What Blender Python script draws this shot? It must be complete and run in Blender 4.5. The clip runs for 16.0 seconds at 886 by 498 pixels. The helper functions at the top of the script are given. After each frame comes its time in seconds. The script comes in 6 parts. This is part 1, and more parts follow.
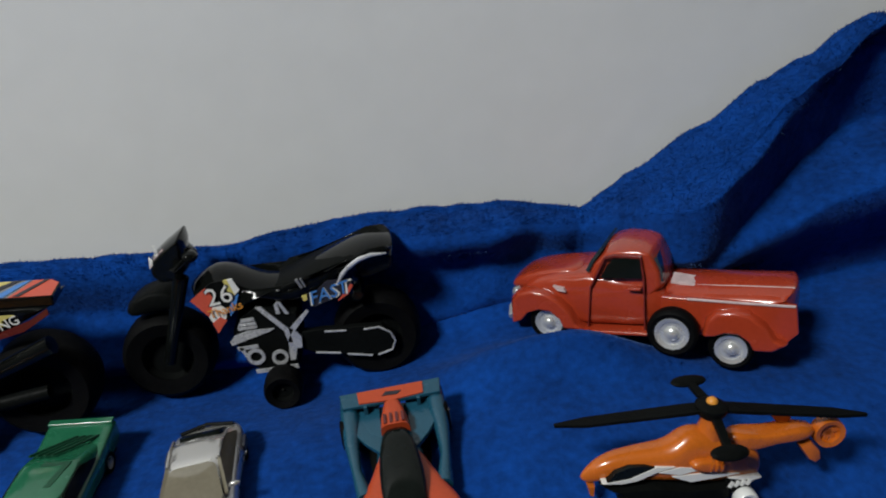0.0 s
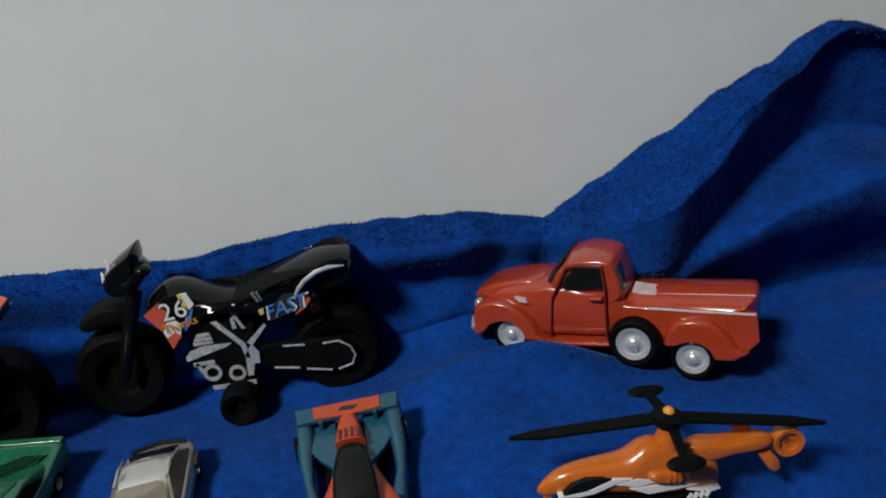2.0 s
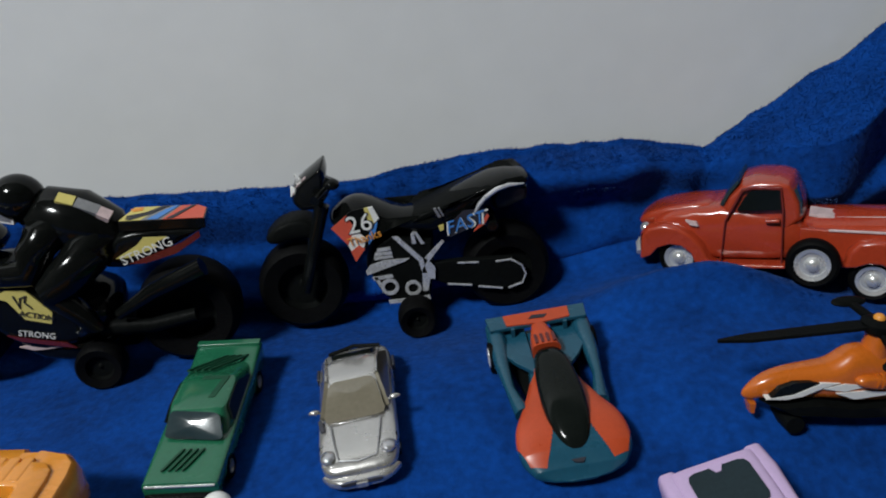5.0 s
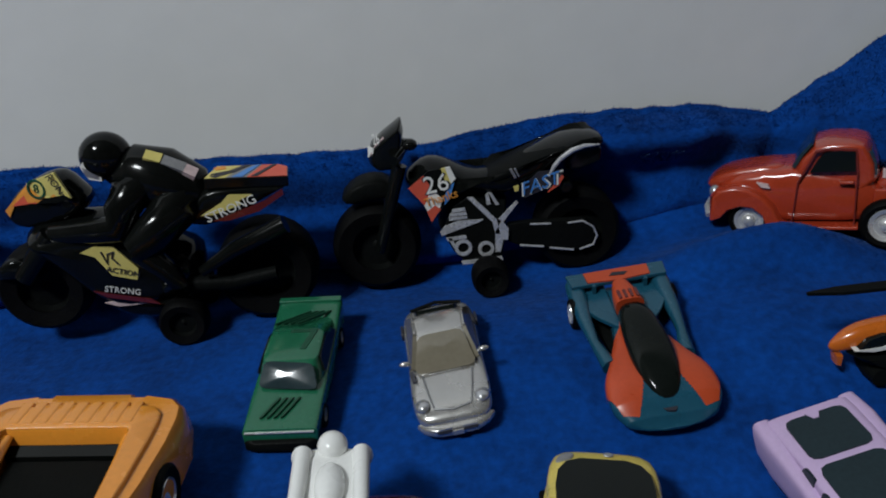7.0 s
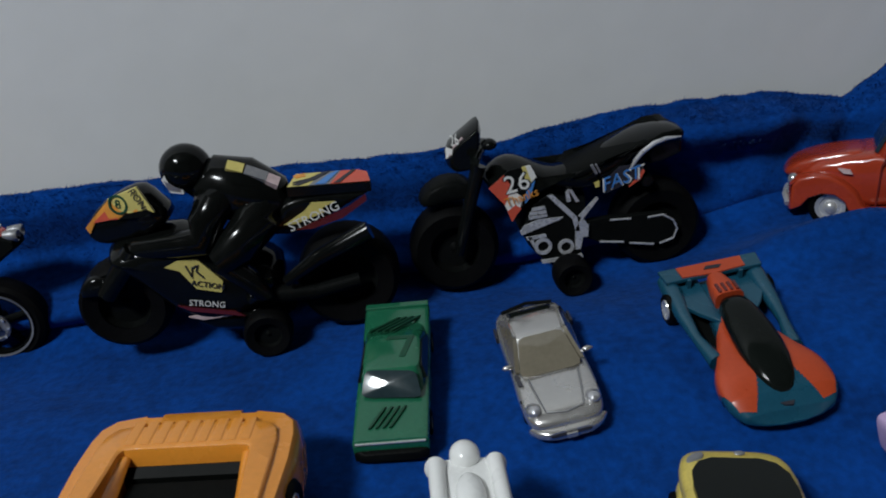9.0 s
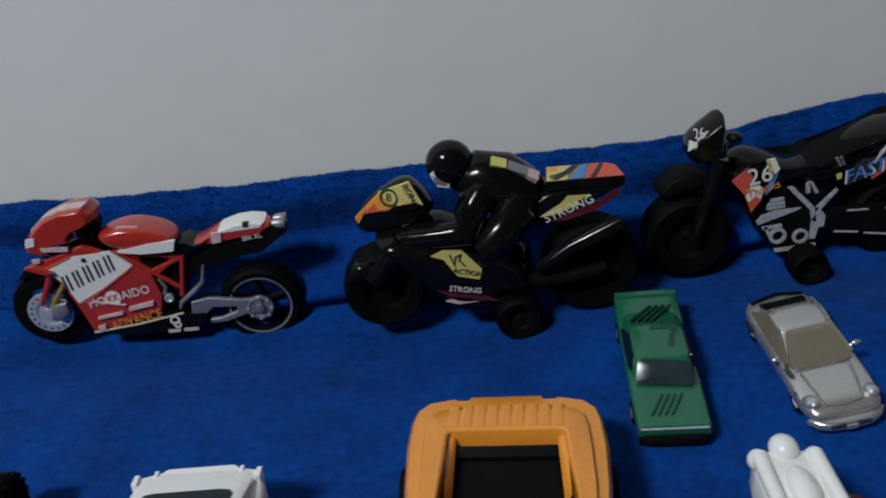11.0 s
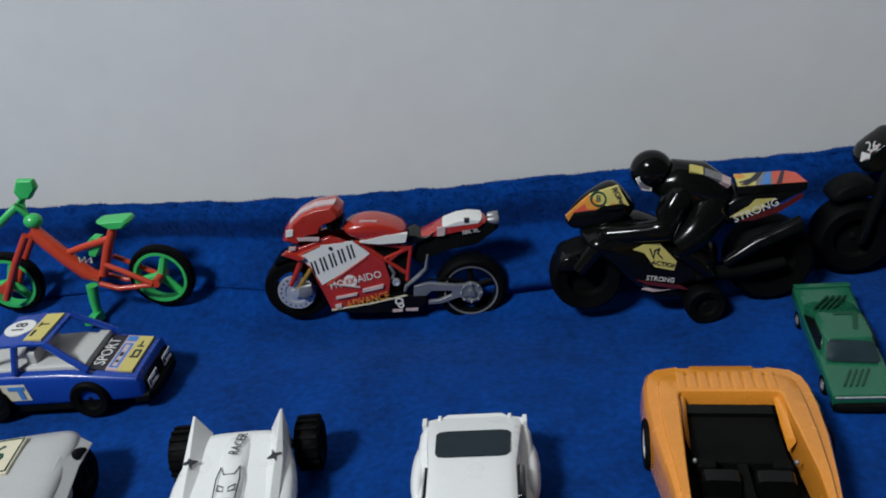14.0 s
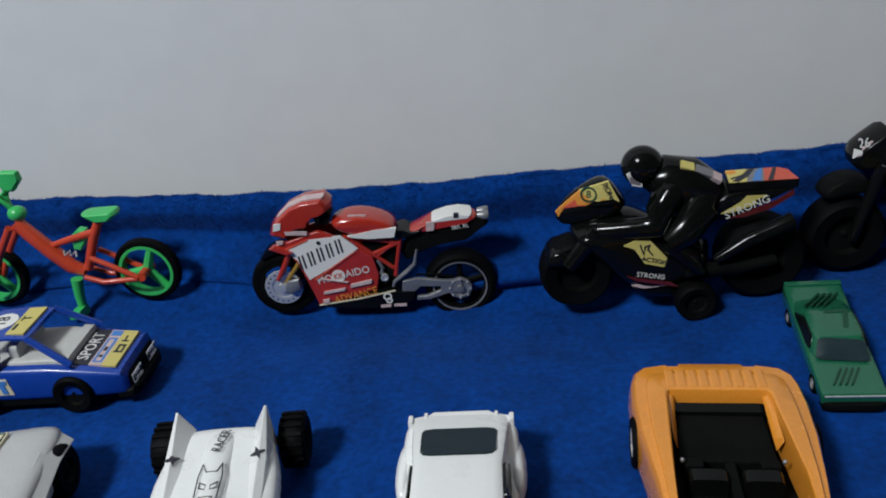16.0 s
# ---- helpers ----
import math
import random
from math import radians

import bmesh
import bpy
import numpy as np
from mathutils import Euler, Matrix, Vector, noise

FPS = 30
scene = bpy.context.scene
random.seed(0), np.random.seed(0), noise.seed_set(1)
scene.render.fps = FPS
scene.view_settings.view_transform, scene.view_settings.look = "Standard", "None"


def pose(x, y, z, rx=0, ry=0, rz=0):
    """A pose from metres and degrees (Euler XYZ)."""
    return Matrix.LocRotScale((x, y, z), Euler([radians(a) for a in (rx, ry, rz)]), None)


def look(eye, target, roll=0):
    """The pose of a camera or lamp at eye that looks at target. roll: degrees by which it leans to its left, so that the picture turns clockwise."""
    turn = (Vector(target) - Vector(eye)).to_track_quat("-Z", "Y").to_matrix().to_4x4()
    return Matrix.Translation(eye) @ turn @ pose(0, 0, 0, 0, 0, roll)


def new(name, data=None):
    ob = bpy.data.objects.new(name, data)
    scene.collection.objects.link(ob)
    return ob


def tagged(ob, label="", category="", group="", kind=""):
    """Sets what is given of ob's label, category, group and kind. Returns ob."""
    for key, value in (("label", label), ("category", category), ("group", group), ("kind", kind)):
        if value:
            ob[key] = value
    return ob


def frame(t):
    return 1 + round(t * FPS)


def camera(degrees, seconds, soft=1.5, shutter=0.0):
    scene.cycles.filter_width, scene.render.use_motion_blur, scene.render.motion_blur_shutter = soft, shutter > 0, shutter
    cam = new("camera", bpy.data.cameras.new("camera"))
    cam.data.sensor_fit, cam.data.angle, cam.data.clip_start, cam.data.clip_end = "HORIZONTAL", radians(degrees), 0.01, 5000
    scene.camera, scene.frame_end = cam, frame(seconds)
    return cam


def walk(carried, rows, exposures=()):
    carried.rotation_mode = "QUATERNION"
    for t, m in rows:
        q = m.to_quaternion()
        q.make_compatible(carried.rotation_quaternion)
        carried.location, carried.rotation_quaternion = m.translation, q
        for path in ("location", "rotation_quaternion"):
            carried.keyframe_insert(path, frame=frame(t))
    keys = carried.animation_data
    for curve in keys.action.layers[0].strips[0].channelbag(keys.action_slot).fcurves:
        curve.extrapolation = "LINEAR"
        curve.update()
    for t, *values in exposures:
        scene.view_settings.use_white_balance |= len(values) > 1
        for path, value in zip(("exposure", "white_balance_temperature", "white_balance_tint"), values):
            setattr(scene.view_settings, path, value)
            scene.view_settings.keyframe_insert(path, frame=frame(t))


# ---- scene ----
cam = camera(59.2, 16.0, soft=1.9, shutter=0.35)
METRES, EYE, TILT, LEAN, TURN = 0.42, 0.249, -22.0, 0.0, -6.5
ROWS = [
    (0.0, 0.0, 0.0, 0.0, 0.0, 0.0, -0.0),
    (0.5, 0.0256, 0.0089, 0.0006, -0.99, 0.33, 0.12),
    (1.0, 0.0352, 0.0146, -0.0053, -1.28, 0.56, 0.13),
    (1.5, 0.0313, 0.0153, -0.0081, -0.85, 0.71, 0.2),
    (2.0, 0.0346, 0.0124, -0.0066, -0.93, 1.22, 0.6),
    (2.5, 0.0164, 0.0116, -0.0099, -0.59, 0.51, 1.3),
    (3.0, -0.0203, 0.0103, -0.0197, -0.39, 0.04, 1.15),
    (3.5, -0.052, 0.0117, -0.034, 0.22, -0.51, 0.82),
    (6.0, -0.1881, -0.024, -0.0984, 2.39, -0.7, -0.93),
    (6.5, -0.2095, -0.0233, -0.1063, 2.33, -1.29, -0.58),
    (7.0, -0.2231, -0.0273, -0.1133, 2.27, -1.43, -0.8),
    (7.5, -0.2419, -0.0244, -0.1133, 2.06, -1.65, -0.27),
    (8.0, -0.2678, -0.0242, -0.113, 1.88, -1.86, 0.19),
    (8.5, -0.2969, -0.0237, -0.1111, 1.82, -1.83, 0.89),
    (9.0, -0.3254, -0.018, -0.1075, 2.23, -1.66, 1.47),
    (9.5, -0.3536, -0.0153, -0.1035, 2.61, -1.93, 1.72),
    (10.0, -0.4221, -0.0225, -0.0813, 5.2, -3.77, 0.59),
    (12.5, -0.6413, -0.1827, -0.0643, 7.96, -5.21, 1.35),
    (13.0, -0.6618, -0.2064, -0.0625, 8.2, -4.91, 0.7),
    (13.5, -0.687, -0.259, -0.0507, 10.11, -3.85, 0.41),
    (14.0, -0.7195, -0.2859, -0.0578, 11.71, -4.34, 0.67),
    (14.5, -0.7139, -0.2701, -0.0669, 10.87, -4.41, -0.1),
    (15.0, -0.7073, -0.2651, -0.066, 11.1, -4.41, -0.09),
    (15.5, -0.7027, -0.2666, -0.0645, 11.28, -4.58, -0.19),
    (16.0, -0.7129, -0.2728, -0.057, 11.36, -4.78, 0.32),
]
EXPOSURES = [(0.0, 0.46, 6780, 7.5), (3.5, 0.44, 6780, 7.5), (6.0, 0.34, 6450, 7.5), (6.3, 0.26, 6450, 7.5), (6.6, 0.07, 6400, 7.5), (7.5, -0.01, 6400, 7.5), (10.0, -0.04, 6300, 8.5), (12.5, 0.00, 6350, 9), (14.0, 0.12, 6350, 9), (16.0, 0.12, 6350, 9)]
walk(cam, [(t, pose(0, 0, EYE, TILT, LEAN, TURN) @ pose(METRES * x, METRES * y, METRES * z, 90 + pitch, roll, yaw)) for t, x, y, z, yaw, pitch, roll in ROWS], EXPOSURES)

# ---- light: one ceiling tube in a small room, with its bounce ----
world = bpy.data.worlds.new("room_air")
scene.world = world
world.use_nodes = True
world.node_tree.nodes["Background"].inputs[0].default_value = (0.55, 0.62, 0.75, 1)
world.node_tree.nodes["Background"].inputs[1].default_value = 0.006
tube = bpy.data.lights.new("tube_light", "AREA")
tube.shape, tube.size, tube.size_y, tube.energy = "RECTANGLE", 0.46, 0.28, 39.0
tube.color = (0.96, 1.0, 1.02)
new("tube_light", tube).matrix_world = look((-1.35, -0.9, 1.70), (-0.2, 0.3, 0.0))


# ---- materials ----
def material(name, base, rough=0.5, metal=0.0, coat=0.0, var=0.15, scale=60.0, bump=0.0, bump_scale=400.0, sheen=0.0, spec=0.5, dirt=0.0):
    """Principled surface with colour variation at two scales, a little uneven gloss and fine relief."""
    m = bpy.data.materials.new(name)
    m.use_nodes = True
    nt = m.node_tree
    b = nt.nodes["Principled BSDF"]
    co = nt.nodes.new("ShaderNodeTexCoord")
    n1 = nt.nodes.new("ShaderNodeTexNoise")
    n1.inputs["Scale"].default_value, n1.inputs["Detail"].default_value = scale, 6
    n2 = nt.nodes.new("ShaderNodeTexNoise")
    n2.inputs["Scale"].default_value, n2.inputs["Detail"].default_value = scale * 9, 3
    for n in (n1, n2):
        nt.links.new(co.outputs["Object"], n.inputs["Vector"])
    add = nt.nodes.new("ShaderNodeMath")
    add.operation = "ADD"
    nt.links.new(n1.outputs[0], add.inputs[0])
    nt.links.new(n2.outputs[0], add.inputs[1])
    ramp = nt.nodes.new("ShaderNodeMapRange")
    ramp.inputs[1].default_value, ramp.inputs[2].default_value = 0.6, 1.4
    ramp.inputs[3].default_value, ramp.inputs[4].default_value = 1 - var, 1 + var
    nt.links.new(add.outputs[0], ramp.inputs[0])
    mul = nt.nodes.new("ShaderNodeVectorMath")
    mul.operation = "SCALE"
    mul.inputs[0].default_value = base
    nt.links.new(ramp.outputs[0], mul.inputs["Scale"])
    nt.links.new(mul.outputs[0], b.inputs["Base Color"])
    r2 = nt.nodes.new("ShaderNodeMapRange")
    r2.inputs[1].default_value, r2.inputs[2].default_value = 0.35, 0.7
    r2.inputs[3].default_value, r2.inputs[4].default_value = max(0.02, rough - 0.06), min(1, rough + 0.1)
    nt.links.new(n1.outputs[0], r2.inputs[0])
    nt.links.new(r2.outputs[0], b.inputs["Roughness"])
    b.inputs["Metallic"].default_value = metal
    b.inputs["Coat Weight"].default_value = coat
    b.inputs["Coat Roughness"].default_value = 0.08
    b.inputs["Specular IOR Level"].default_value = spec
    if sheen:
        b.inputs["Sheen Weight"].default_value = sheen
        b.inputs["Sheen Roughness"].default_value = 0.45
        b.inputs["Sheen Tint"].default_value = (0.25, 0.45, 1.0, 1)
    if bump:
        n3 = nt.nodes.new("ShaderNodeTexNoise")
        n3.inputs["Scale"].default_value, n3.inputs["Detail"].default_value = bump_scale, 4
        nt.links.new(co.outputs["Object"], n3.inputs["Vector"])
        bp = nt.nodes.new("ShaderNodeBump")
        bp.inputs["Strength"].default_value, bp.inputs["Distance"].default_value = bump, 0.001
        nt.links.new(n3.outputs[0], bp.inputs["Height"])
        nt.links.new(bp.outputs[0], b.inputs["Normal"])
    return m


PLASTER = material("plaster", (0.68, 0.68, 0.67), 0.75, var=0.03, scale=5, bump=0.25, bump_scale=60)
PLUSH = material("blue_plush", (0.002, 0.038, 0.205), 0.95, var=0.45, scale=26, bump=0.5, bump_scale=420, sheen=0.2, spec=0.08)
FIBRE = material("blue_fibre", (0.002, 0.043, 0.230), 0.95, var=0.5, scale=26, sheen=0.2, spec=0.05)
# light passes through single fibres
_nt = FIBRE.node_tree
_thin = _nt.nodes.new("ShaderNodeBsdfTranslucent")
_thin.inputs["Color"].default_value = (0.002, 0.050, 0.270, 1)
_mix = _nt.nodes.new("ShaderNodeMixShader")
_mix.inputs[0].default_value = 0.45
_nt.links.new(_nt.nodes["Principled BSDF"].outputs[0], _mix.inputs[1])
_nt.links.new(_thin.outputs[0], _mix.inputs[2])
_nt.links.new(_mix.outputs[0], _nt.nodes["Material Output"].inputs[0])
# dark grey chosen for how little light the room throws back
ROOM = material("room_bounce_grey", (0.11, 0.105, 0.10), 0.8, var=0.05, scale=3)
BLACK = material("black_plastic", (0.0040, 0.0046, 0.0042), 0.12, var=0.3, spec=0.22)
MATT = material("matt_black", (0.0050, 0.0056, 0.0054), 0.42, var=0.3, bump=0.2, bump_scale=700, spec=0.035)
RUBBER = material("tyre_rubber", (0.0026, 0.0026, 0.0028), 0.6, var=0.3, bump=0.3, bump_scale=900, spec=0.07)
CHROME = material("chrome", (0.74, 0.74, 0.73), 0.24, metal=0.6, var=0.08)
SILVERPAINT = material("silver_print", (0.62, 0.62, 0.64), 0.27, metal=0.45, var=0.25, scale=200)
GREYMETAL = material("grey_metal", (0.3, 0.3, 0.31), 0.42, metal=0.6, var=0.2)
RED = material("red_paint", (0.40, 0.026, 0.014), 0.25, coat=0.6, var=0.12)
PICKRED = material("pickup_red", (0.37, 0.042, 0.015), 0.24, coat=0.7, var=0.1)
SEAM = material("seam_red", (0.16, 0.016, 0.010), 0.4, var=0.1)
# pale print; also paints the pickup bed's highlights and a windscreen's reflection
PALE = material("worn_print_and_highlight", (0.55, 0.42, 0.42), 0.5, var=0.3, scale=300)
GREEN = material("green_paint", (0.014, 0.120, 0.060), 0.22, coat=0.6, var=0.12)
GREENDARK = material("dark_stripe", (0.007, 0.060, 0.030), 0.4, var=0.4, scale=300)
SILVER = material("silver_paint", (0.60, 0.585, 0.565), 0.24, metal=0.75, coat=0.5, var=0.08)
TAN = material("tan_glazing", (0.17, 0.15, 0.11), 0.12, coat=0.6, var=0.12, scale=60)
DARKGLASS = material("dark_glazing", (0.006, 0.008, 0.007), 0.14, var=0.2, spec=0.2)
SMOKE = material("smoked_glazing", (0.02, 0.036, 0.042), 0.16, coat=0.6, var=0.2)
TINT = material("dull_tinted_plastic", (0.012, 0.024, 0.030), 0.42, var=0.25, spec=0.25)
OLDWHITE = material("greyed_white_plastic", (0.46, 0.46, 0.45), 0.35, coat=0.2, var=0.06)
TEAL = material("teal_plastic", (0.010, 0.068, 0.112), 0.25, coat=0.3, var=0.12)
ORANGERED = material("orange_red_print", (0.45, 0.060, 0.018), 0.33, var=0.1)
ORANGE = material("orange_paint", (0.76, 0.28, 0.030), 0.22, coat=0.8, var=0.08)
HELI = material("heli_orange", (0.54, 0.125, 0.012), 0.26, coat=0.5, var=0.12)
WHITE = material("white_plastic", (0.78, 0.78, 0.76), 0.3, coat=0.3, var=0.03)
WHITEPRINT = material("white_print", (0.74, 0.73, 0.70), 0.4, var=0.05)
YELLOW = material("yellow_paint", (0.62, 0.49, 0.11), 0.33, coat=0.3, var=0.18, scale=90)
LILAC = material("lilac_plastic", (0.52, 0.38, 0.60), 0.45, var=0.06)
DARKRED = material("dark_red_paint", (0.10, 0.012, 0.012), 0.25, coat=0.5, var=0.15)
BLUE = material("blue_plastic", (0.008, 0.050, 0.33), 0.3, coat=0.12, var=0.08)
GREYIN = material("grey_interior", (0.5, 0.5, 0.47), 0.5, var=0.1)
BIKERED = material("bicycle_red", (0.55, 0.055, 0.02), 0.35, coat=0.2, var=0.1)
BIKEGREEN = material("bicycle_green", (0.05, 0.50, 0.12), 0.38, coat=0.2, var=0.1)
STYELLOW = material("sticker_yellow", (0.60, 0.51, 0.15), 0.4, var=0.08)
STRED = material("sticker_red", (0.60, 0.09, 0.05), 0.4, var=0.1)
STBLUE = material("sticker_blue", (0.06, 0.22, 0.58), 0.4, var=0.1)
STORANGE = material("sticker_orange", (0.70, 0.28, 0.04), 0.4, var=0.1)
GOLD = material("gold_fork", (0.62, 0.36, 0.06), 0.3, metal=0.6, var=0.1)
INK = material("dark_ink", (0.02, 0.02, 0.03), 0.5, var=0.2)
CREAM = material("cream_sticker", (0.68, 0.62, 0.45), 0.4, var=0.06)
LAMPGLASS = material("lamp_glass", (0.6, 0.6, 0.62), 0.12, metal=0.7, coat=0.5, var=0.2)


# ---- building helpers ----
def mesh_of(name, bm, mat, smooth=True, sub=0, bevel=0.0):
    me = bpy.data.meshes.new(name)
    bmesh.ops.recalc_face_normals(bm, faces=bm.faces[:])
    bm.to_mesh(me)
    bm.free()
    me.materials.append(mat)
    if smooth:
        me.shade_smooth()
        if not sub and not bevel:
            me.set_sharp_from_angle(angle=radians(42))
    ob = new(name, me)
    if bevel:
        md = ob.modifiers.new("edge", "BEVEL")
        md.width, md.segments, md.limit_method, md.angle_limit = bevel, 2, "ANGLE", radians(35)
        md.harden_normals = True
    if sub:
        md = ob.modifiers.new("round", "SUBSURF")
        md.levels = md.render_levels = sub
    return ob


def part(name, bm, mat, parent, label="", smooth=True, sub=0, bevel=0.0):
    """One mesh object under a thing or under a part."""
    ob = mesh_of(name, bm, mat, smooth, sub, bevel)
    ob.parent = parent
    return tagged(ob, label)


def thing(name, m, label, category, group=""):
    ob = new(name)
    ob.empty_display_size = 0.02
    ob.matrix_world = m
    return tagged(ob, label, category, group)


def box(x0, x1, y0, y1, z0, z1):
    bm = bmesh.new()
    bmesh.ops.create_cube(bm, size=1, matrix=Matrix.Translation(((x0 + x1) / 2, (y0 + y1) / 2, (z0 + z1) / 2)) @ Matrix.Diagonal((x1 - x0, y1 - y0, z1 - z0, 1)))
    return bm


def loft(rings, caps=True, closed=False):
    """Skin over rings of equal length."""
    bm = bmesh.new()
    vs = [[bm.verts.new(p) for p in r] for r in rings]
    n = len(rings[0])
    last = len(vs) if closed else len(vs) - 1
    for i in range(last):
        a, b = vs[i], vs[(i + 1) % len(vs)]
        for j in range(n):
            bm.faces.new((a[j], a[(j + 1) % n], b[(j + 1) % n], b[j]))
    if caps and not closed:
        bm.faces.new(vs[0])
        bm.faces.new(vs[-1])
    return bm


def slab(outline, y0, y1):
    """A plate: outline in x and z, thick from y0 to y1."""
    return loft([[(x, y0, z) for x, z in outline], [(x, y1, z) for x, z in outline]])


def plate(outline, z0, z1):
    """A plate: outline in x and y, thick from z0 to z1."""
    return loft([[(x, y, z0) for x, y in outline], [(x, y, z1) for x, y in outline]])


def pillow(outline, ym, hw, cut=0.72):
    """A moulded body: outline in x and z, full in the middle plane ym and drawn in towards its sides."""
    cx = sum(p[0] for p in outline) / len(outline)
    cz = sum(p[1] for p in outline) / len(outline)
    rings = []
    for f, k in ((-1.0, cut), (-0.8, 0.5 + cut / 2), (-0.35, 1.0), (0.35, 1.0), (0.8, 0.5 + cut / 2), (1.0, cut)):
        rings.append([(cx + (x - cx) * k, ym + f * hw, cz + (z - cz) * k) for x, z in outline])
    return loft(rings)


def rounded(outline, ym, hw, r):
    """A moulded body with round shoulders: outline in x and z, drawn in by up to r towards its sides."""
    n = len(outline)
    area = sum(outline[i - 1][0] * outline[i][1] - outline[i][0] * outline[i - 1][1] for i in range(n))
    sign = 1 if area > 0 else -1
    step = []
    for i, (x, z) in enumerate(outline):
        a, b = outline[i - 1], outline[(i + 1) % n]
        d = Vector((b[0] - a[0], b[1] - a[1])).normalized()
        room = min(abs((q[0] - x) * -d.y * sign + (q[1] - z) * d.x * sign) + abs((q[0] - x) * d.x + (q[1] - z) * d.y) for j, q in enumerate(outline) if (j - i) % n not in (0, 1, 2, n - 1, n - 2))
        step.append((-d.y * sign, d.x * sign, min(r, room * 0.42)))
    rings = []
    for f in (-1.0, -0.94, -0.78, -0.5, -0.17, 0.17, 0.5, 0.78, 0.94, 1.0):
        k = 1 - math.sqrt(max(0.0, 1 - f * f))
        rings.append([(x + u * s * k, ym + f * hw, z + w * s * k) for (x, z), (u, w, s) in zip(outline, step)])
    return loft(rings)


def tube_path(points, r, n=10, close=False):
    """A round bar along points; r is one radius or one for each point."""
    pts = [Vector(p) for p in points]
    rs = r if isinstance(r, (list, tuple)) else [r] * len(pts)
    rings, up = [], Vector((0.123, 0.456, 0.88)).normalized()
    for i, p in enumerate(pts):
        if close:
            d = pts[(i + 1) % len(pts)] - pts[i - 1]
        else:
            d = pts[min(i + 1, len(pts) - 1)] - pts[max(i - 1, 0)]
        d.normalize()
        a = d.cross(up).normalized()
        b = d.cross(a)
        rings.append([p + rs[i] * (math.cos(2 * math.pi * k / n) * a + math.sin(2 * math.pi * k / n) * b) for k in range(n)])
    return loft(rings, closed=close)


def lathe(profile, n=28, axis="y"):
    """Turned form: profile of (radius, along the axis)."""
    rings = []
    for r, h in profile:
        ring = []
        for k in range(n):
            a = 2 * math.pi * k / n
            c, s = r * math.cos(a), r * math.sin(a)
            ring.append({"y": (c, h, s), "x": (h, c, s), "z": (c, s, h)}[axis])
        rings.append(ring)
    return loft(rings)


def moved(bm, x=0, y=0, z=0, rx=0, ry=0, rz=0, s=1):
    bmesh.ops.transform(bm, matrix=pose(x, y, z, rx, ry, rz) @ Matrix.Scale(s, 4), verts=bm.verts)
    return bm


def joined(*bms):
    out = bms[0]
    for b in bms[1:]:
        me = bpy.data.meshes.new("tmp")
        b.to_mesh(me)
        b.free()
        out.from_mesh(me)
        bpy.data.meshes.remove(me)
    return out


def ball(x, y, z, rx, ry, rz, seg=16):
    bm = bmesh.new()
    bmesh.ops.create_uvsphere(bm, u_segments=seg, v_segments=max(6, seg // 2), radius=1, matrix=Matrix.Translation((x, y, z)) @ Matrix.Diagonal((rx, ry, rz, 1)))
    return bm


def tyre_profile(r, w, inner):
    return [(inner, -w * 0.42), (r * 0.86, -w * 0.5), (r * 0.96, -w * 0.4), (r, -w * 0.18), (r, w * 0.18), (r * 0.96, w * 0.4), (r * 0.86, w * 0.5), (inner, w * 0.42)]


def ring_loft(profile, n=32):
    """Closed turned ring about y."""
    rings = []
    for k in range(n):
        a = 2 * math.pi * k / n
        rings.append([(r * math.cos(a), h, r * math.sin(a)) for r, h in profile])
    return loft(rings, closed=True)


def lettering(text, size, m, mat, parent, name="lettering", shear=0.0, squeeze=1.0, label=""):
    """Raised print with the built-in font; m takes its plane (x along the line, y up)."""
    cu = bpy.data.curves.new("type", "FONT")
    cu.body, cu.size, cu.align_x, cu.align_y, cu.extrude, cu.shear = text, size, "CENTER", "CENTER", 0.00012, shear
    cu.resolution_u = 2
    tmp = new("type", cu)
    me = bpy.data.meshes.new_from_object(tmp.evaluated_get(bpy.context.evaluated_depsgraph_get()))
    bpy.data.objects.remove(tmp)
    bpy.data.curves.remove(cu)
    me.transform(m @ Matrix.Diagonal((squeeze, 1, 1, 1)))
    me.materials.clear()
    me.materials.append(mat)
    me.name = name
    ob = new(name, me)
    ob.parent = parent
    return tagged(ob, label)


def smooth01(v):
    v = min(1.0, max(0.0, v))
    return v * v * (3 - 2 * v)


def blend(table, x):
    """Smooth curve through a short table of (x, value)."""
    if x <= table[0][0]:
        return table[0][1]
    for (a, va), (b, vb) in zip(table, table[1:]):
        if x <= b:
            return va + (vb - va) * (0.5 * smooth01((x - a) / (b - a)) + 0.5 * (x - a) / (b - a))
    return table[-1][1]


# ---- the setting: plastered wall, room round the camera, bed with its blanket ----
WALL_Y = 0.436
wall = mesh_of("wall_north", box(-2.2, 2.2, WALL_Y, WALL_Y + 0.12, -0.55, 1.95), PLASTER, smooth=False)
tagged(wall, "plain off-white plastered wall behind the bed", "wall", kind="structure")
# unseen enclosure, added to hold the bounce light low
for nm, dims in (("wall_south", (-2.2, 2.2, -2.72, -2.6, -0.55, 1.95)), ("wall_west", (-2.32, -2.2, -2.72, 0.556, -0.55, 1.95)), ("wall_east", (2.2, 2.32, -2.72, 0.556, -0.55, 1.95))):
    tagged(mesh_of(nm, box(*dims), ROOM, smooth=False), "unseen dark wall added to set the bounce", "wall", kind="structure")
tagged(mesh_of("ceiling", box(-2.32, 2.32, -2.72, 0.556, 1.95, 2.05), ROOM, smooth=False), "unseen dark ceiling added to set the bounce", "ceiling", kind="structure")
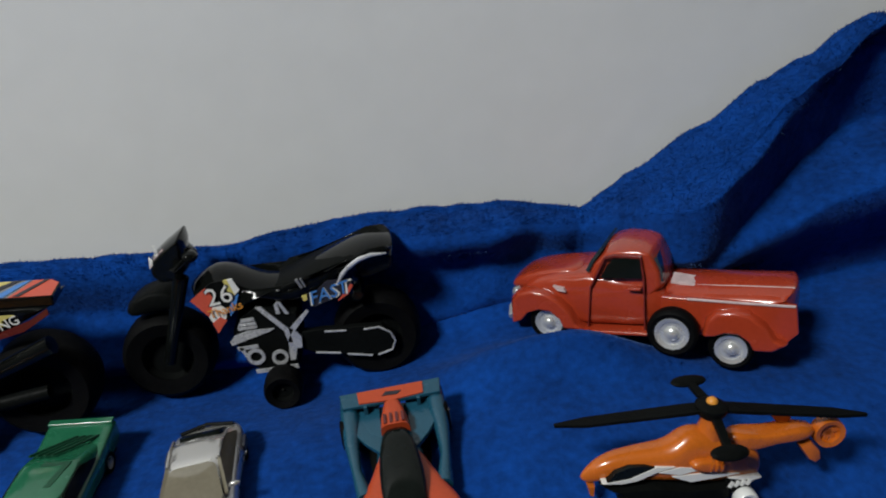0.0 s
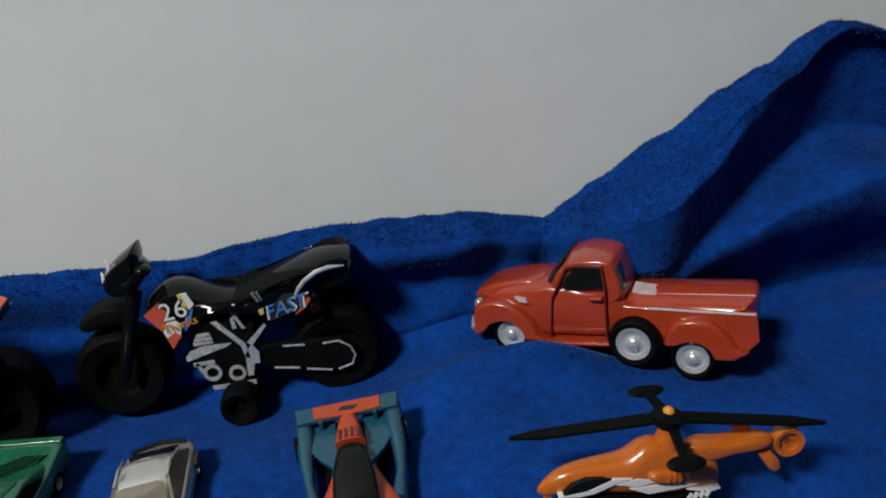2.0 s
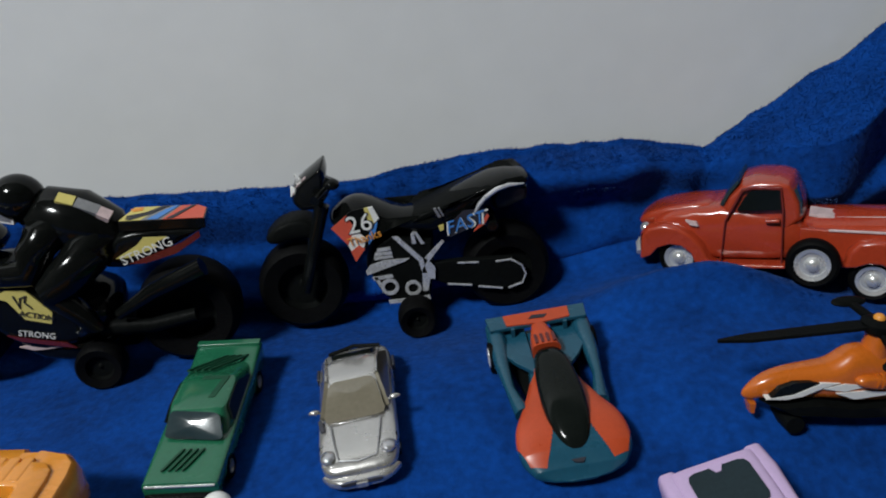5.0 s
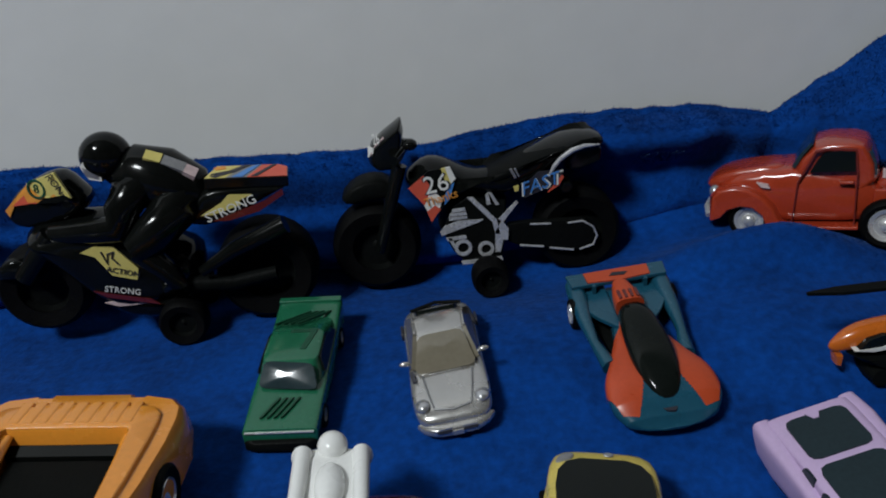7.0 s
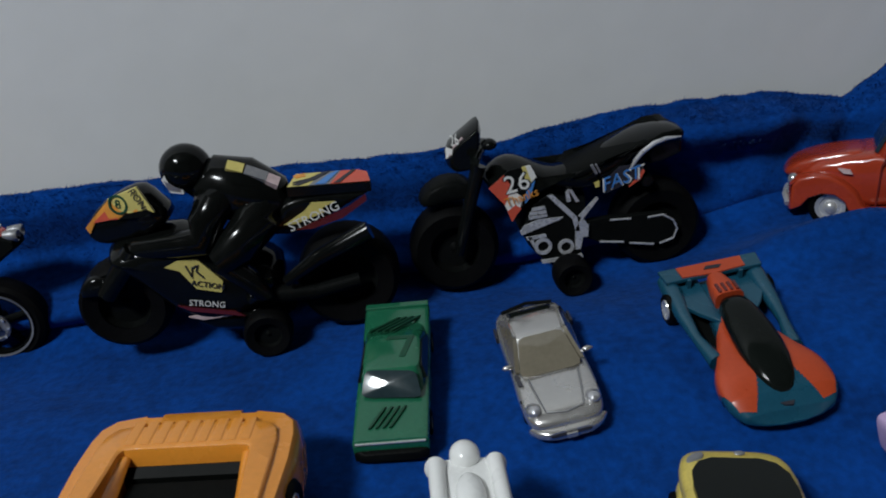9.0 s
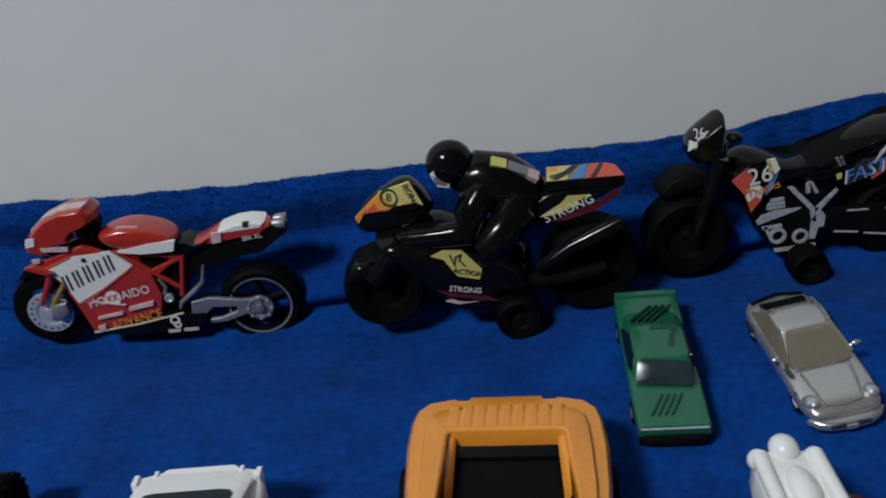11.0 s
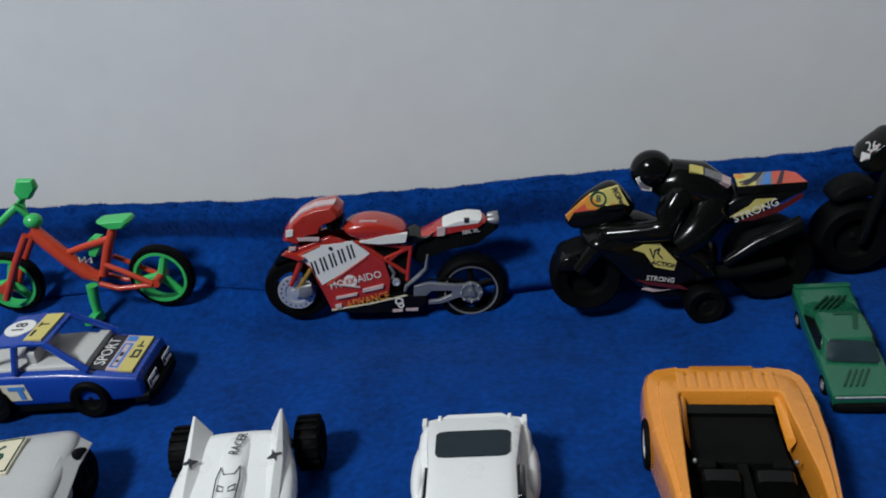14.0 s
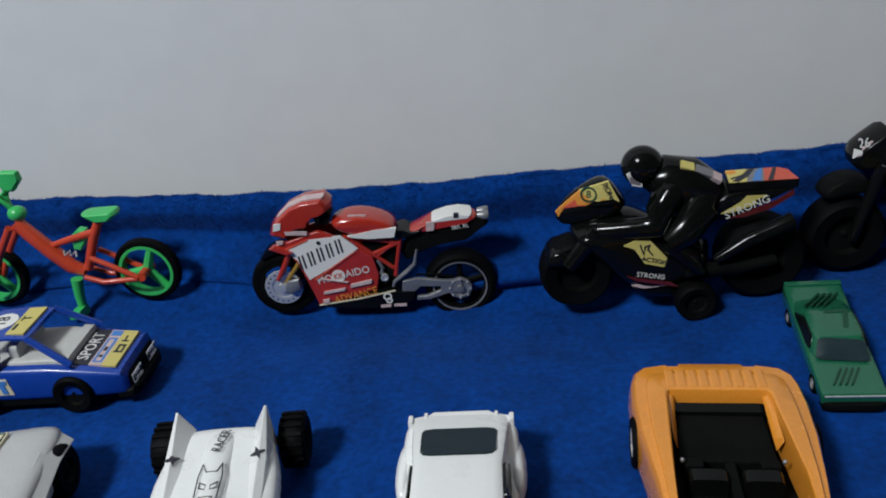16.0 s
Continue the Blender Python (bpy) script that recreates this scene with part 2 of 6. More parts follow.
tagged(mesh_of("floor", box(-2.32, 2.32, -2.72, 0.556, -0.65, -0.55), ROOM, smooth=False), "unseen dark floor added to set the bounce", "floor", kind="structure")
tagged(mesh_of("bed", box(-1.35, 0.85, -0.62, WALL_Y - 0.01, -0.55, -0.03), ROOM, smooth=False, bevel=0.02), "plain bed base pushed against the wall", "bed")

EDGE = [(-1.3, 0.0755), (-0.64, 0.07), (-0.52, 0.067), (-0.44, 0.0677), (-0.36, 0.069), (-0.28, 0.0735), (-0.2, 0.0765), (-0.12, 0.0795), (-0.08, 0.0825), (-0.04, 0.0905), (0, 0.098), (0.04, 0.101), (0.08, 0.103), (0.111, 0.099), (0.131, 0.0975), (0.145, 0.1080), (0.158, 0.1190), (0.202, 0.1462), (0.231, 0.1690), (0.256, 0.1835), (0.275, 0.1985), (0.291, 0.2065), (0.305, 0.2060), (0.33, 0.198), (0.5, 0.165), (0.9, 0.0955)]


FOLD = [(0.13, 0.070), (0.18, 0.078), (0.22, 0.098), (0.26, 0.118), (0.30, 0.133), (0.5, 0.120)]


def hump(x, y, cx, cy, rx, ry, turn=0.0):
    c, s = math.cos(radians(turn)), math.sin(radians(turn))
    u, v = (x - cx) * c + (y - cy) * s, -(x - cx) * s + (y - cy) * c
    return math.exp(-(u / rx) ** 2 - (v / ry) ** 2)


def ground(x, y):
    """Height of the blanket where it lies flat on the bed."""
    z = 0.041 * smooth01((x + 0.11) / 0.23) * smooth01((y - 0.185) / 0.13)
    z += 0.004 * hump(x, y, -0.13, 0.40, 0.07, 0.06)
    z += 0.010 * hump(x, y, -0.095, 0.335, 0.085, 0.065)
    z += 0.020 * hump(x, y, 0.103, 0.342, 0.058, 0.016, -8)
    z += 0.010 * hump(x, y, -0.58, 0.40, 0.10, 0.05)
    z += 0.009 * hump(x, y, 0.092, 0.175, 0.030, 0.045)
    z += 0.006 * hump(x, y, -0.062, 0.275, 0.045, 0.07)
    z += 0.005 * hump(x, y, -0.022, 0.318, 0.035, 0.035)
    z += 0.022 * hump(x, y, 0.325, 0.365, 0.065, 0.045)
    z -= 0.0085 * hump(x, y, -0.41, 0.365, 0.10, 0.045)
    z += 0.003 * (noise.noise((x * 9, y * 9, 0.3)) + 0.5 * noise.noise((x * 23, y * 23, 1.7)) + 0.16 * noise.noise((x * 75, y * 60, 4.4)))
    return z


def blanket_point(x, v):
    """The blanket's surface: v from 0 (front of the bed) to 1 (foot of the wall), to 2 (upper hem), to 2.3 (tucked behind)."""
    foot = 0.388 + 0.013 * smooth01((x + 0.20) / 0.08) + 0.004 * noise.noise((x * 7, 3.1, 0))
    if v <= 1:
        y = -0.6 + (foot + 0.6) * (1 - (1 - v) ** 1.9)
        return Vector((x, y, ground(x, y) + 0.011 * math.exp((y - foot) / 0.011)))
    g, e = ground(x, foot) + 0.011, blend(EDGE, x) + 0.0016 * noise.noise((x * 60, 0.5, 0)) + 0.0009 * noise.noise((x * 190, 0.9, 0))
    if v <= 2:
        k = v - 1
        z = g + (e - g) * k
        y = foot + (0.421 - foot) * smooth01(k / 0.55)
        # soft roll along the wall's foot
        roll = math.exp(-((k - 0.16) / 0.13) ** 2) * smooth01((x + 0.5) / 0.1) * (1 - smooth01((x + 0.02) / 0.06))
        y -= 0.012 * roll
        over = 14.9 * k ** 5 * (1 - k)
        y -= 0.018 * over * math.exp(-((x - 0.05) / 0.05) ** 2) + 0.006 * over
        y -= 0.010 * math.exp(-((x - 0.075) / 0.018) ** 2) * math.sin(math.pi * k) + 0.007 * math.exp(-((x - 0.115) / 0.012) ** 2) * math.sin(math.pi * k)
        y -= 0.006 * math.exp(-((x - 0.02 - 0.03 * k) / 0.025) ** 2) * math.sin(math.pi * k)
        # the heap: its hem hangs forward over a shaded hollow, with a second soft fold below
        heap = smooth01((x - 0.125) / 0.06)
        if heap > 0:
            fold = min(max(blend(FOLD, x), g + 0.25 * (e - g)), g + 0.75 * (e - g))
            if z >= fold:
                lie = (z - fold) / (e - fold)
                face = min(0.405 + 0.60 * (x - 0.25), 0.424)
                y2 = 0.368 + (face - 0.010 * lie - 0.368) * smooth01(lie / 0.24)
                y2 += 0.4 * (0.402 - face) * smooth01((lie - 0.86) / 0.14)
            else:
                y2 = foot + (0.368 - foot) * smooth01((z - g) / (fold - g))
            y += (y2 - y) * heap
        y += 0.003 * noise.noise((x * 18, z * 18, 5.0))
        return Vector((x, min(y, 0.428), z))
    k = (v - 2) / 0.3
    return Vector((x, 0.421 + 0.010 * math.sin(k * math.pi / 2), e + 0.004 * math.sin(math.pi * min(1, k * 1.2)) - 0.02 * k * k))


NX, NV = 420, 250
XS = [-1.3 + 2.1 * i / NX for i in range(NX + 1)]
VS = [0.85 * (j / 60) for j in range(60)] + [0.85 + 0.15 * j / 45 for j in range(45)] + [1 + j / 100 for j in range(100)] + [2 + 0.3 * j / 14 for j in range(15)]
verts = [blanket_point(x, v) for x in XS for v in VS]
nv = len(VS)
faces = [(i * nv + j, (i + 1) * nv + j, (i + 1) * nv + j + 1, i * nv + j + 1) for i in range(NX) for j in range(nv - 1)]
me = bpy.data.meshes.new("blanket")
me.from_pydata(verts, [], faces)
me.shade_smooth()
me.materials.append(PLUSH)
blanket = tagged(new("blanket", me), "thick royal blue plush blanket spread over bed and wall", "blanket")

# the pile: short fibres all over the part of the blanket that lies near
rng = np.random.default_rng(4)
grid = np.array([tuple(v) for v in verts]).reshape(NX + 1, nv, 3)


def fibres(count, x0, x1, v0, v1, length, width):
    i0, i1 = (x0 + 1.3) / 2.1 * NX, (x1 + 1.3) / 2.1 * NX
    j0 = next(j for j, v in enumerate(VS) if v >= v0)
    j1 = max(j for j, v in enumerate(VS) if v <= v1)
    cell = grid[int(i0):int(i1) + 1, j0:j1 + 1]
    ea, eb = cell[1:, :-1] - cell[:-1, :-1], cell[:-1, 1:] - cell[:-1, :-1]
    nrm = np.cross(ea, eb)
    area = np.linalg.norm(nrm, axis=2)
    nrm /= area[..., None] + 1e-12
    pick = rng.choice(area.size, count, p=(area / area.sum()).ravel())
    a, b = rng.random((count, 1)), rng.random((count, 1))
    base = cell[:-1, :-1].reshape(-1, 3)[pick] + a * ea.reshape(-1, 3)[pick] + b * eb.reshape(-1, 3)[pick]
    n = nrm.reshape(-1, 3)[pick]
    n = np.where(n[:, 1:2] - n[:, 2:3] > 0, -n, n)
    lean = rng.normal(0, 0.42, (count, 3)) + np.array([0.25, -0.55, -0.10])
    # locks of pile lean the same way
    lock = np.sin(base[:, 0] * 310 + 2 * np.sin(base[:, 1] * 170 + base[:, 2] * 150)) * np.cos(base[:, 1] * 260 + base[:, 2] * 240)
    lean[:, 0] += 0.30 * lock
    d = n + lean
    d /= np.linalg.norm(d, axis=1)[:, None]
    size = length * (0.6 + 0.6 * rng.random((count, 1))) * (1 + 0.20 * lock[:, None])
    side = np.cross(d, n + 0.25 * rng.normal(0, 1, (count, 3)))
    side *= width * 0.5 / np.linalg.norm(side, axis=1)[:, None]
    root = base - n * 0.0004
    flip = np.cross(side, d) @ np.array([0.0, -0.8, 0.6]) < 0
    side[flip] *= -1
    soft = n + 0.06 * lean
    soft /= np.linalg.norm(soft, axis=1)[:, None]
    return np.stack([root - side, root + side, root + d * size], axis=1).reshape(-1, 3), np.repeat(soft, 3, axis=0)


pieces = [fibres(280000, -0.78, 0.42, 0.50, 1.0, 0.0009, 0.0007), fibres(160000, -0.78, 0.46, 1.0, 2.3, 0.0012, 0.0007), fibres(45000, -0.78, 0.46, 1.90, 2.2, 0.0021, 0.0006)]
pile_points = np.concatenate([q[0] for q in pieces])
me = bpy.data.meshes.new("pile_layer")
me.from_pydata(pile_points.tolist(), [], np.arange(len(pile_points)).reshape(-1, 3).tolist())
me.materials.append(FIBRE)
me.shade_smooth()
me.normals_split_custom_set_from_vertices(np.concatenate([q[1] for q in pieces]))
pile = new("pile_layer", me)
pile.parent = blanket
tagged(pile, "short dense blue plush fibres", kind="stuff")


def mm(*pts):
    return [(a / 1000, b / 1000) for a, b in pts]


def mesh_multi(name, pieces, parent=None, label="", sub=0):
    """One mesh from several pieces, each with its own material."""
    out = bmesh.new()
    mats = []
    for bm, mat in pieces:
        if mat not in mats:
            mats.append(mat)
        for f in bm.faces:
            f.material_index = mats.index(mat)
        me = bpy.data.meshes.new("tmp")
        bm.to_mesh(me)
        bm.free()
        out.from_mesh(me)
        bpy.data.meshes.remove(me)
    ob = mesh_of(name, out, mats[0], sub=sub)
    for m in mats[1:]:
        ob.data.materials.append(m)
    if parent:
        ob.parent = parent
    return tagged(ob, label)


def upright(x, y, z, lean=0, turn=0):
    """Plane of a print that faces the front, leaning with the line."""
    return pose(x, y, z, 90, 0, turn) @ pose(0, 0, 0, 0, 0, lean)


def rest(x, y, rz, half_l=0.035, half_w=0.016, lift=0.0):
    """Pose of a thing that rests on the blanket at x, y, following its slope."""
    c, s = math.cos(radians(rz)), math.sin(radians(rz))
    g = lambda u, v: ground(x + u * c - v * s, y + u * s + v * c)
    zf, zr, zl, zt = g(0, -half_l), g(0, half_l), g(-half_w, 0), g(half_w, 0)
    rx = math.degrees(math.atan2(zr - zf, 2 * half_l))
    ry = -math.degrees(math.atan2(zt - zl, 2 * half_w))
    return pose(x, y, (zf + zr + zl + zt) / 4 + lift, 0, 0, rz) @ pose(0, 0, 0, rx, ry, 0)


def wheel(parent, x, y, z, r, w, rim_mat, inner=0.66, name="wheel", spokes=0, cap=True, tread=0, face=-1):
    """A wheel about the y axis: tyre, rim, spokes and cap under one part."""
    tyre = ring_loft(tyre_profile(r, w, r * inner * 0.92))
    wh = part(name, moved(tyre, x, y, z), RUBBER, parent)
    ri = r * inner
    if spokes:
        bms = [ring_loft([(ri * 0.86, -w * 0.44), (ri, -w * 0.44), (ri, w * 0.44), (ri * 0.86, w * 0.44)], 28)]
        for k in range(spokes):
            a = 2 * math.pi * k / spokes + 0.35
            bms.append(tube_path([(ri * 0.12 * math.cos(a), face * w * 0.12, ri * 0.12 * math.sin(a)), (ri * 0.9 * math.cos(a), face * w * 0.2, ri * 0.9 * math.sin(a))], [ri * 0.13, ri * 0.09], 8))
        bms.append(lathe([(ri * 0.2, -w * 0.4), (ri * 0.22, 0), (ri * 0.2, w * 0.4)], 14))
        part("rim", moved(joined(*bms), x, y, z), rim_mat, wh)
    else:
        f = face
        prof = [(ri * 1.0, f * w * 0.30), (ri * 0.95, f * w * 0.47), (ri * 0.72, f * w * 0.40), (ri * 0.66, f * w * 0.28), (ri * 0.45, f * w * 0.30), (ri * 0.36, f * w * 0.50), (ri * 0.2, f * w * 0.60), (ri * 0.02, f * w * 0.62)]
        if not cap:
            prof = [(ri * 1.0, f * w * 0.2), (ri * 0.95, f * w * 0.4), (ri * 0.8, f * w * 0.2), (ri * 0.3, f * w * 0.15), (ri * 0.02, f * w * 0.3)]
        part("rim", moved(lathe(prof, 24), x, y, z), rim_mat, wh)
    if tread:
        bms = []
        for k in range(tread):
            a = 2 * math.pi * k / tread
            bms.append(moved(box(-r * 0.05, r * 0.05, -w * 0.45, w * 0.45, r * 0.97, r * 1.05), ry=math.degrees(a)))
        part("tread", moved(joined(*bms), x, y, z), RUBBER, wh)
    return wh


# ---- red sport motorcycle ----
def red_motorcycle():
    t = thing("toy_motorcycle", pose(-0.4700, 0.3725, -0.0015, 0, 2.2, 4), "red and white toy sport motorcycle with printed sponsor decals", "toy motorcycle", "toy motorcycles by the wall")
    S = -0.0105
    fw = wheel(t, 0.001, 0, 0.0258, 0.0225, 0.010, MATT, 0.74, "front_wheel", 5)
    part("brake_disc", moved(lathe([(0.0125, -0.0062), (0.0128, -0.0068), (0.0125, -0.0074), (0.008, -0.0074), (0.0075, -0.0066), (0.0035, -0.0066), (0.003, -0.009), (0.0002, -0.0092)], 32), 0.001, 0, 0.0258), CHROME, fw, "pierced silver brake disc")
    holes = [moved(lathe([(0.0006, -0.0002), (0.0006, 0.0002)], 8), 0.001 + 0.0104 * math.cos(a), -0.0076, 0.0258 + 0.0104 * math.sin(a)) for a in [k * math.pi / 9 for k in range(18)]]
    part("disc_holes", joined(*holes), INK, fw)
    rw = wheel(t, 0.1190, 0, 0.0216, 0.0242, 0.014, MATT, 0.76, "rear_wheel", 5)
    part("rim_band", moved(ring_loft([(0.0172, -0.0072), (0.0182, -0.0074), (0.0182, -0.0068), (0.0172, -0.0066)], 40), 0.1187, 0, 0.0216), GREYMETAL, rw)
    part("hub", moved(lathe([(0.0075, -0.0075), (0.0078, -0.0095), (0.0062, -0.0102), (0.0058, -0.0088), (0.0026, -0.0088), (0.0024, -0.0112), (0.0002, -0.0115)], 20), 0.1187, 0, 0.0216), GREYMETAL, rw)
    bolts = [moved(lathe([(0.0008, 0.0004), (0.0008, -0.0008), (0.0001, -0.0009)], 8), 0.1187 + 0.0068 * math.cos(a), -0.0098, 0.0216 + 0.0068 * math.sin(a)) for a in [k * math.pi / 4 for k in range(8)]]
    part("hub_bolts", joined(*bolts), CHROME, rw)
    low = lambda *q: mm(*((a, b - 3.2 * smooth01((b - 66) / 13)) for a, b in q))
    nose = low((-4.0, 63.6), (-1.6, 73.0), (3.0, 80.4), (10.4, 87.0), (20.8, 91.6), (34.0, 93.2), (38.0, 89.0), (38.0, 84.6), (33.2, 81.6), (27.5, 80.2), (23.0, 75.4), (22.1, 69.7), (12.2, 67.8), (4.3, 60.9))
    part("front_fairing", pillow(nose, 0, 0.0115, 0.8), RED, t, "glossy red front fairing", bevel=0.0006)
    screen = low((3.0, 80.5), (10.4, 87.2), (20.8, 91.8), (34.1, 93.3), (33.4, 92.2), (21.0, 90.4), (10.9, 85.7), (3.5, 79.2))
    # opaque pale strip: the windscreen's reflection is put into its colour
    part("windscreen", pillow(screen, -0.004, 0.0042, 0.96), PALE, t, "curved windscreen strip painted pale as its reflection")
    side = mm((-3.1, 57.0), (6.7, 59.9), (28.1, 67.1), (32.8, 65.6), (52.4, 55.5), (62.4, 48.0), (65.6, 34.3), (63.8, 23.2), (43.2, 17.0), (23.8, 13.1), (20.7, 23.1), (13.4, 43.7), (7.1, 52.4))
    for sy in (-1, 1):
        part("side_fairing", slab(side, sy * 0.0105, sy * 0.0065), RED, t, bevel=0.0008)
    panel = mm((5.5, 54.7), (21.9, 61.7), (42.9, 63.6), (53.4, 54.3), (41.1, 44.8), (19.7, 32.5), (13.4, 46.9))
    part("white_panel", slab(panel, S - 0.0004, S + 0.001), WHITEPRINT, t, "white printed panel", smooth=False)
    for q in (mm((6.3, 55.8), (20.9, 62.1), (21.8, 61.3), (7.2, 54.8)), mm((22.9, 33.1), (50.5, 52.2), (51.1, 51.5), (23.3, 31.9))):
        part("panel_stripe", slab(q, S - 0.0007, S), STRED, t, smooth=False)
    # sponsor's name as plain bars on the white panel
    for k in range(5):
        a, b = 15.2 + 6.2 * k, 45.2 + 2.7 * k
        for da, db, ea, eb in ((-1.6, 4.6, 0.2, -5.2), (0.9, 5.4, 2.7, -4.2)):
            part("print_bar", slab(mm((a + da, b + db), (a + da + 1.1, b + db + 0.4), (a + ea + 1.1, b + eb + 0.5), (a + ea, b + eb)), S - 0.0007, S), INK, t, smooth=False)
    part("cap_bolt", moved(lathe([(0.0013, 0), (0.0012, -0.0006), (0.0002, -0.0008)], 12), *[(a, S - 0.0004, b) for a, b in mm((28.1, 59.4))][0]), INK, t)
    text = lambda s, size, p, lean, mat, sq=1.0: lettering(s, size, upright(p[0][0], S - 0.0004, p[0][1], lean), mat, t, squeeze=sq)
    text("HO", 0.0075, mm((29.7, 32.4)), 12, WHITEPRINT, 0.9)
    text("AIDO", 0.0075, mm((51.6, 37.2)), 12, WHITEPRINT, 0.9)
    p = mm((38.8, 34.7))[0]
    part("badge", moved(lathe([(0.0045, 0.0), (0.0045, -0.0003), (0.0002, -0.0003)], 24), p[0], S - 0.0004, p[1]), WHITEPRINT, t, "white round badge")
    lettering("KK", 0.006, upright(p[0], S - 0.0009, p[1], 10), STRED, t, squeeze=0.85)
    text("ADVANCE", 0.0078, mm((49.1, 19.5)), 13, STORANGE, 0.82)
    for q in (mm((46.4, 28.2), (60.5, 31.4), (60.2, 28.8), (46.1, 25.9)), mm((28.1, 23.2), (42.6, 25.7), (42.4, 24.1), (27.8, 21.6)), mm((26.5, 33.7), (44.9, 30.2), (44.8, 29.6), (26.4, 33.0)), mm((7.3, 68.4), (21.8, 67.7), (21.4, 65.4), (8.1, 66.0)), mm((1.2, 61.6), (5.7, 61.7), (5.3, 59.5), (1.5, 59.4)), mm((26.8, 16.9), (31.1, 17.9), (31.1, 15.2), (27.2, 14.5))):
        part("print_bar", slab(q, -0.0119, -0.0105), PALE, t, smooth=False)
    q = mm((1.0, 73.6), (5.8, 74.5), (5.0, 69.8), (0.2, 68.9))
    part("number_patch", slab(q, -0.0121, -0.0110), WHITEPRINT, t, "small white square sticker", smooth=False)
    belly = mm((23.1, 13.1), (43.1, 16.6), (63.8, 22.8), (76.5, 21.5), (90.1, 20.1), (88.9, 14.3), (78.7, 8.8), (50.9, 8.8), (27.5, 10.5))
    part("belly_pan", pillow(belly, 0, 0.0108, 0.93), BLACK, t, "black belly pan with a white emblem", bevel=0.0005)
    part("belly_stripe", slab(mm((23.8, 13.4), (50.2, 17.3), (74.9, 22.6), (76.0, 21.9), (50.6, 16.5), (24.0, 12.7)), -0.0113, -0.0105), CREAM, t, smooth=False)
    p = mm((70.1, 16.3))[0]
    part("emblem", joined(moved(ring_loft([(0.0018, -0.0004), (0.0029, -0.0004), (0.0029, 0), (0.0018, 0)], 20), p[0], -0.0109, p[1] + 0.0016), moved(ring_loft([(0.0012, -0.0004), (0.0022, -0.0004), (0.0022, 0), (0.0012, 0)], 20), p[0] + 0.001, -0.0109, p[1] - 0.0015)), WHITEPRINT, t, "white emblem")
    for q in (mm((65.1, 11.7), (72.1, 11.8), (71.9, 9.9), (65.3, 9.7)), mm((74.2, 12.1), (82.5, 12.2), (82.3, 10.2), (74.0, 10.2))):
        part("print_bar", slab(q, -0.0113, -0.0106), PALE, t, smooth=False)
    tank = low((36.2, 74.8), (39.1, 77.4), (46.7, 79.6), (55.0, 80.2), (66.2, 78.0), (73.0, 74.4), (77.0, 71.0), (79.9, 67.2), (77.3, 61.6), (63.9, 60.4), (50.7, 61.8), (40.0, 66.5), (36.2, 70.4))
    part("fuel_tank", pillow(tank, 0, 0.0125, 0.78), RED, t, "glossy red fuel tank", sub=1)
    part("tank_panel", slab(mm((47.5, 63.8), (64.8, 67.6), (79.1, 68.6), (77.4, 62.3), (60.7, 61.7), (50.9, 62.9)), -0.0129, -0.0105), WHITEPRINT, t, "white flash on the tank", smooth=False)
    part("tank_patch", slab(low((48.5, 80.2), (59.9, 79.7), (59.6, 77.8), (48.3, 78.6)), -0.0085, -0.0075), PALE, t, smooth=False)
    for pts in (mm((44.1, 62.1), (80.1, 56.7)), mm((48.8, 59.7), (75.8, 38.0)), mm((62.5, 48.9), (79.8, 56.4)), mm((80.6, 58.2), (76.3, 32.3)), mm((65.8, 47.8), (76.8, 56.5))):
        for sy in (-1, 1):
            part("frame_tube", tube_path([(pts[0][0], sy * 0.0085, pts[0][1]), (pts[1][0], sy * 0.0085, pts[1][1])], 0.0014, 8), RED, t)
    eng = mm((55.2, 57.6), (76.7, 55.6), (78.3, 47.2), (76.8, 24.5), (66.3, 21.9), (56.4, 25.4))
    part("engine", pillow(eng, 0, 0.0065, 0.9), MATT, t, "dark moulded engine", bevel=0.0006)
    p = mm((69.1, 31.8))[0]
    part("engine_cap", moved(lathe([(0.0026, 0), (0.0026, -0.002), (0.0017, -0.0022), (0.0015, -0.0016), (0.0002, -0.0016)], 18), p[0], -0.0085, p[1]), CHROME, t, "bright round engine cap")
    part("radiator_hose", tube_path([(a, -0.0088, b) for a, b in mm((65.4, 44.1), (68.1, 38.3), (66.9, 34.2))], 0.0012, 8), GREYMETAL, t)
    part("foot_peg", tube_path([(a, -0.0098, b) for a, b in mm((91.2, 51.3), (89.3, 41.1), (83.9, 35.7), (75.5, 28.5), (74.3, 24.7))], [0.0008, 0.0013, 0.0016, 0.0013, 0.001], 8), GREYMETAL, t)
    seat = mm((75.2, 63.2), (78.5, 65.4), (82.8, 65.4), (87.5, 63.2), (94.1, 64.8), (97.7, 67.8), (94.7, 62.6), (83.6, 58.8), (77.1, 59.4))
    part("seat", pillow(seat, 0, 0.0095, 0.85), BLACK, t, "black saddle", bevel=0.0006)
    drawn = lambda *q: mm(*((83 + (a - 83) * 1.09, b - 1.5 * smooth01((a - 83) / 30)) for a, b in q))
    tail = drawn((83.2, 61.3), (94.4, 68.3), (98.3, 70.9), (107.5, 74.2), (116.4, 74.8), (125.4, 74.6), (127.4, 73.0), (122.9, 69.4), (107.4, 66.3), (92.3, 62.7))
    part("tail_fairing", pillow(tail, 0, 0.0085, 0.86), RED, t, "red tail fairing", bevel=0.0006)
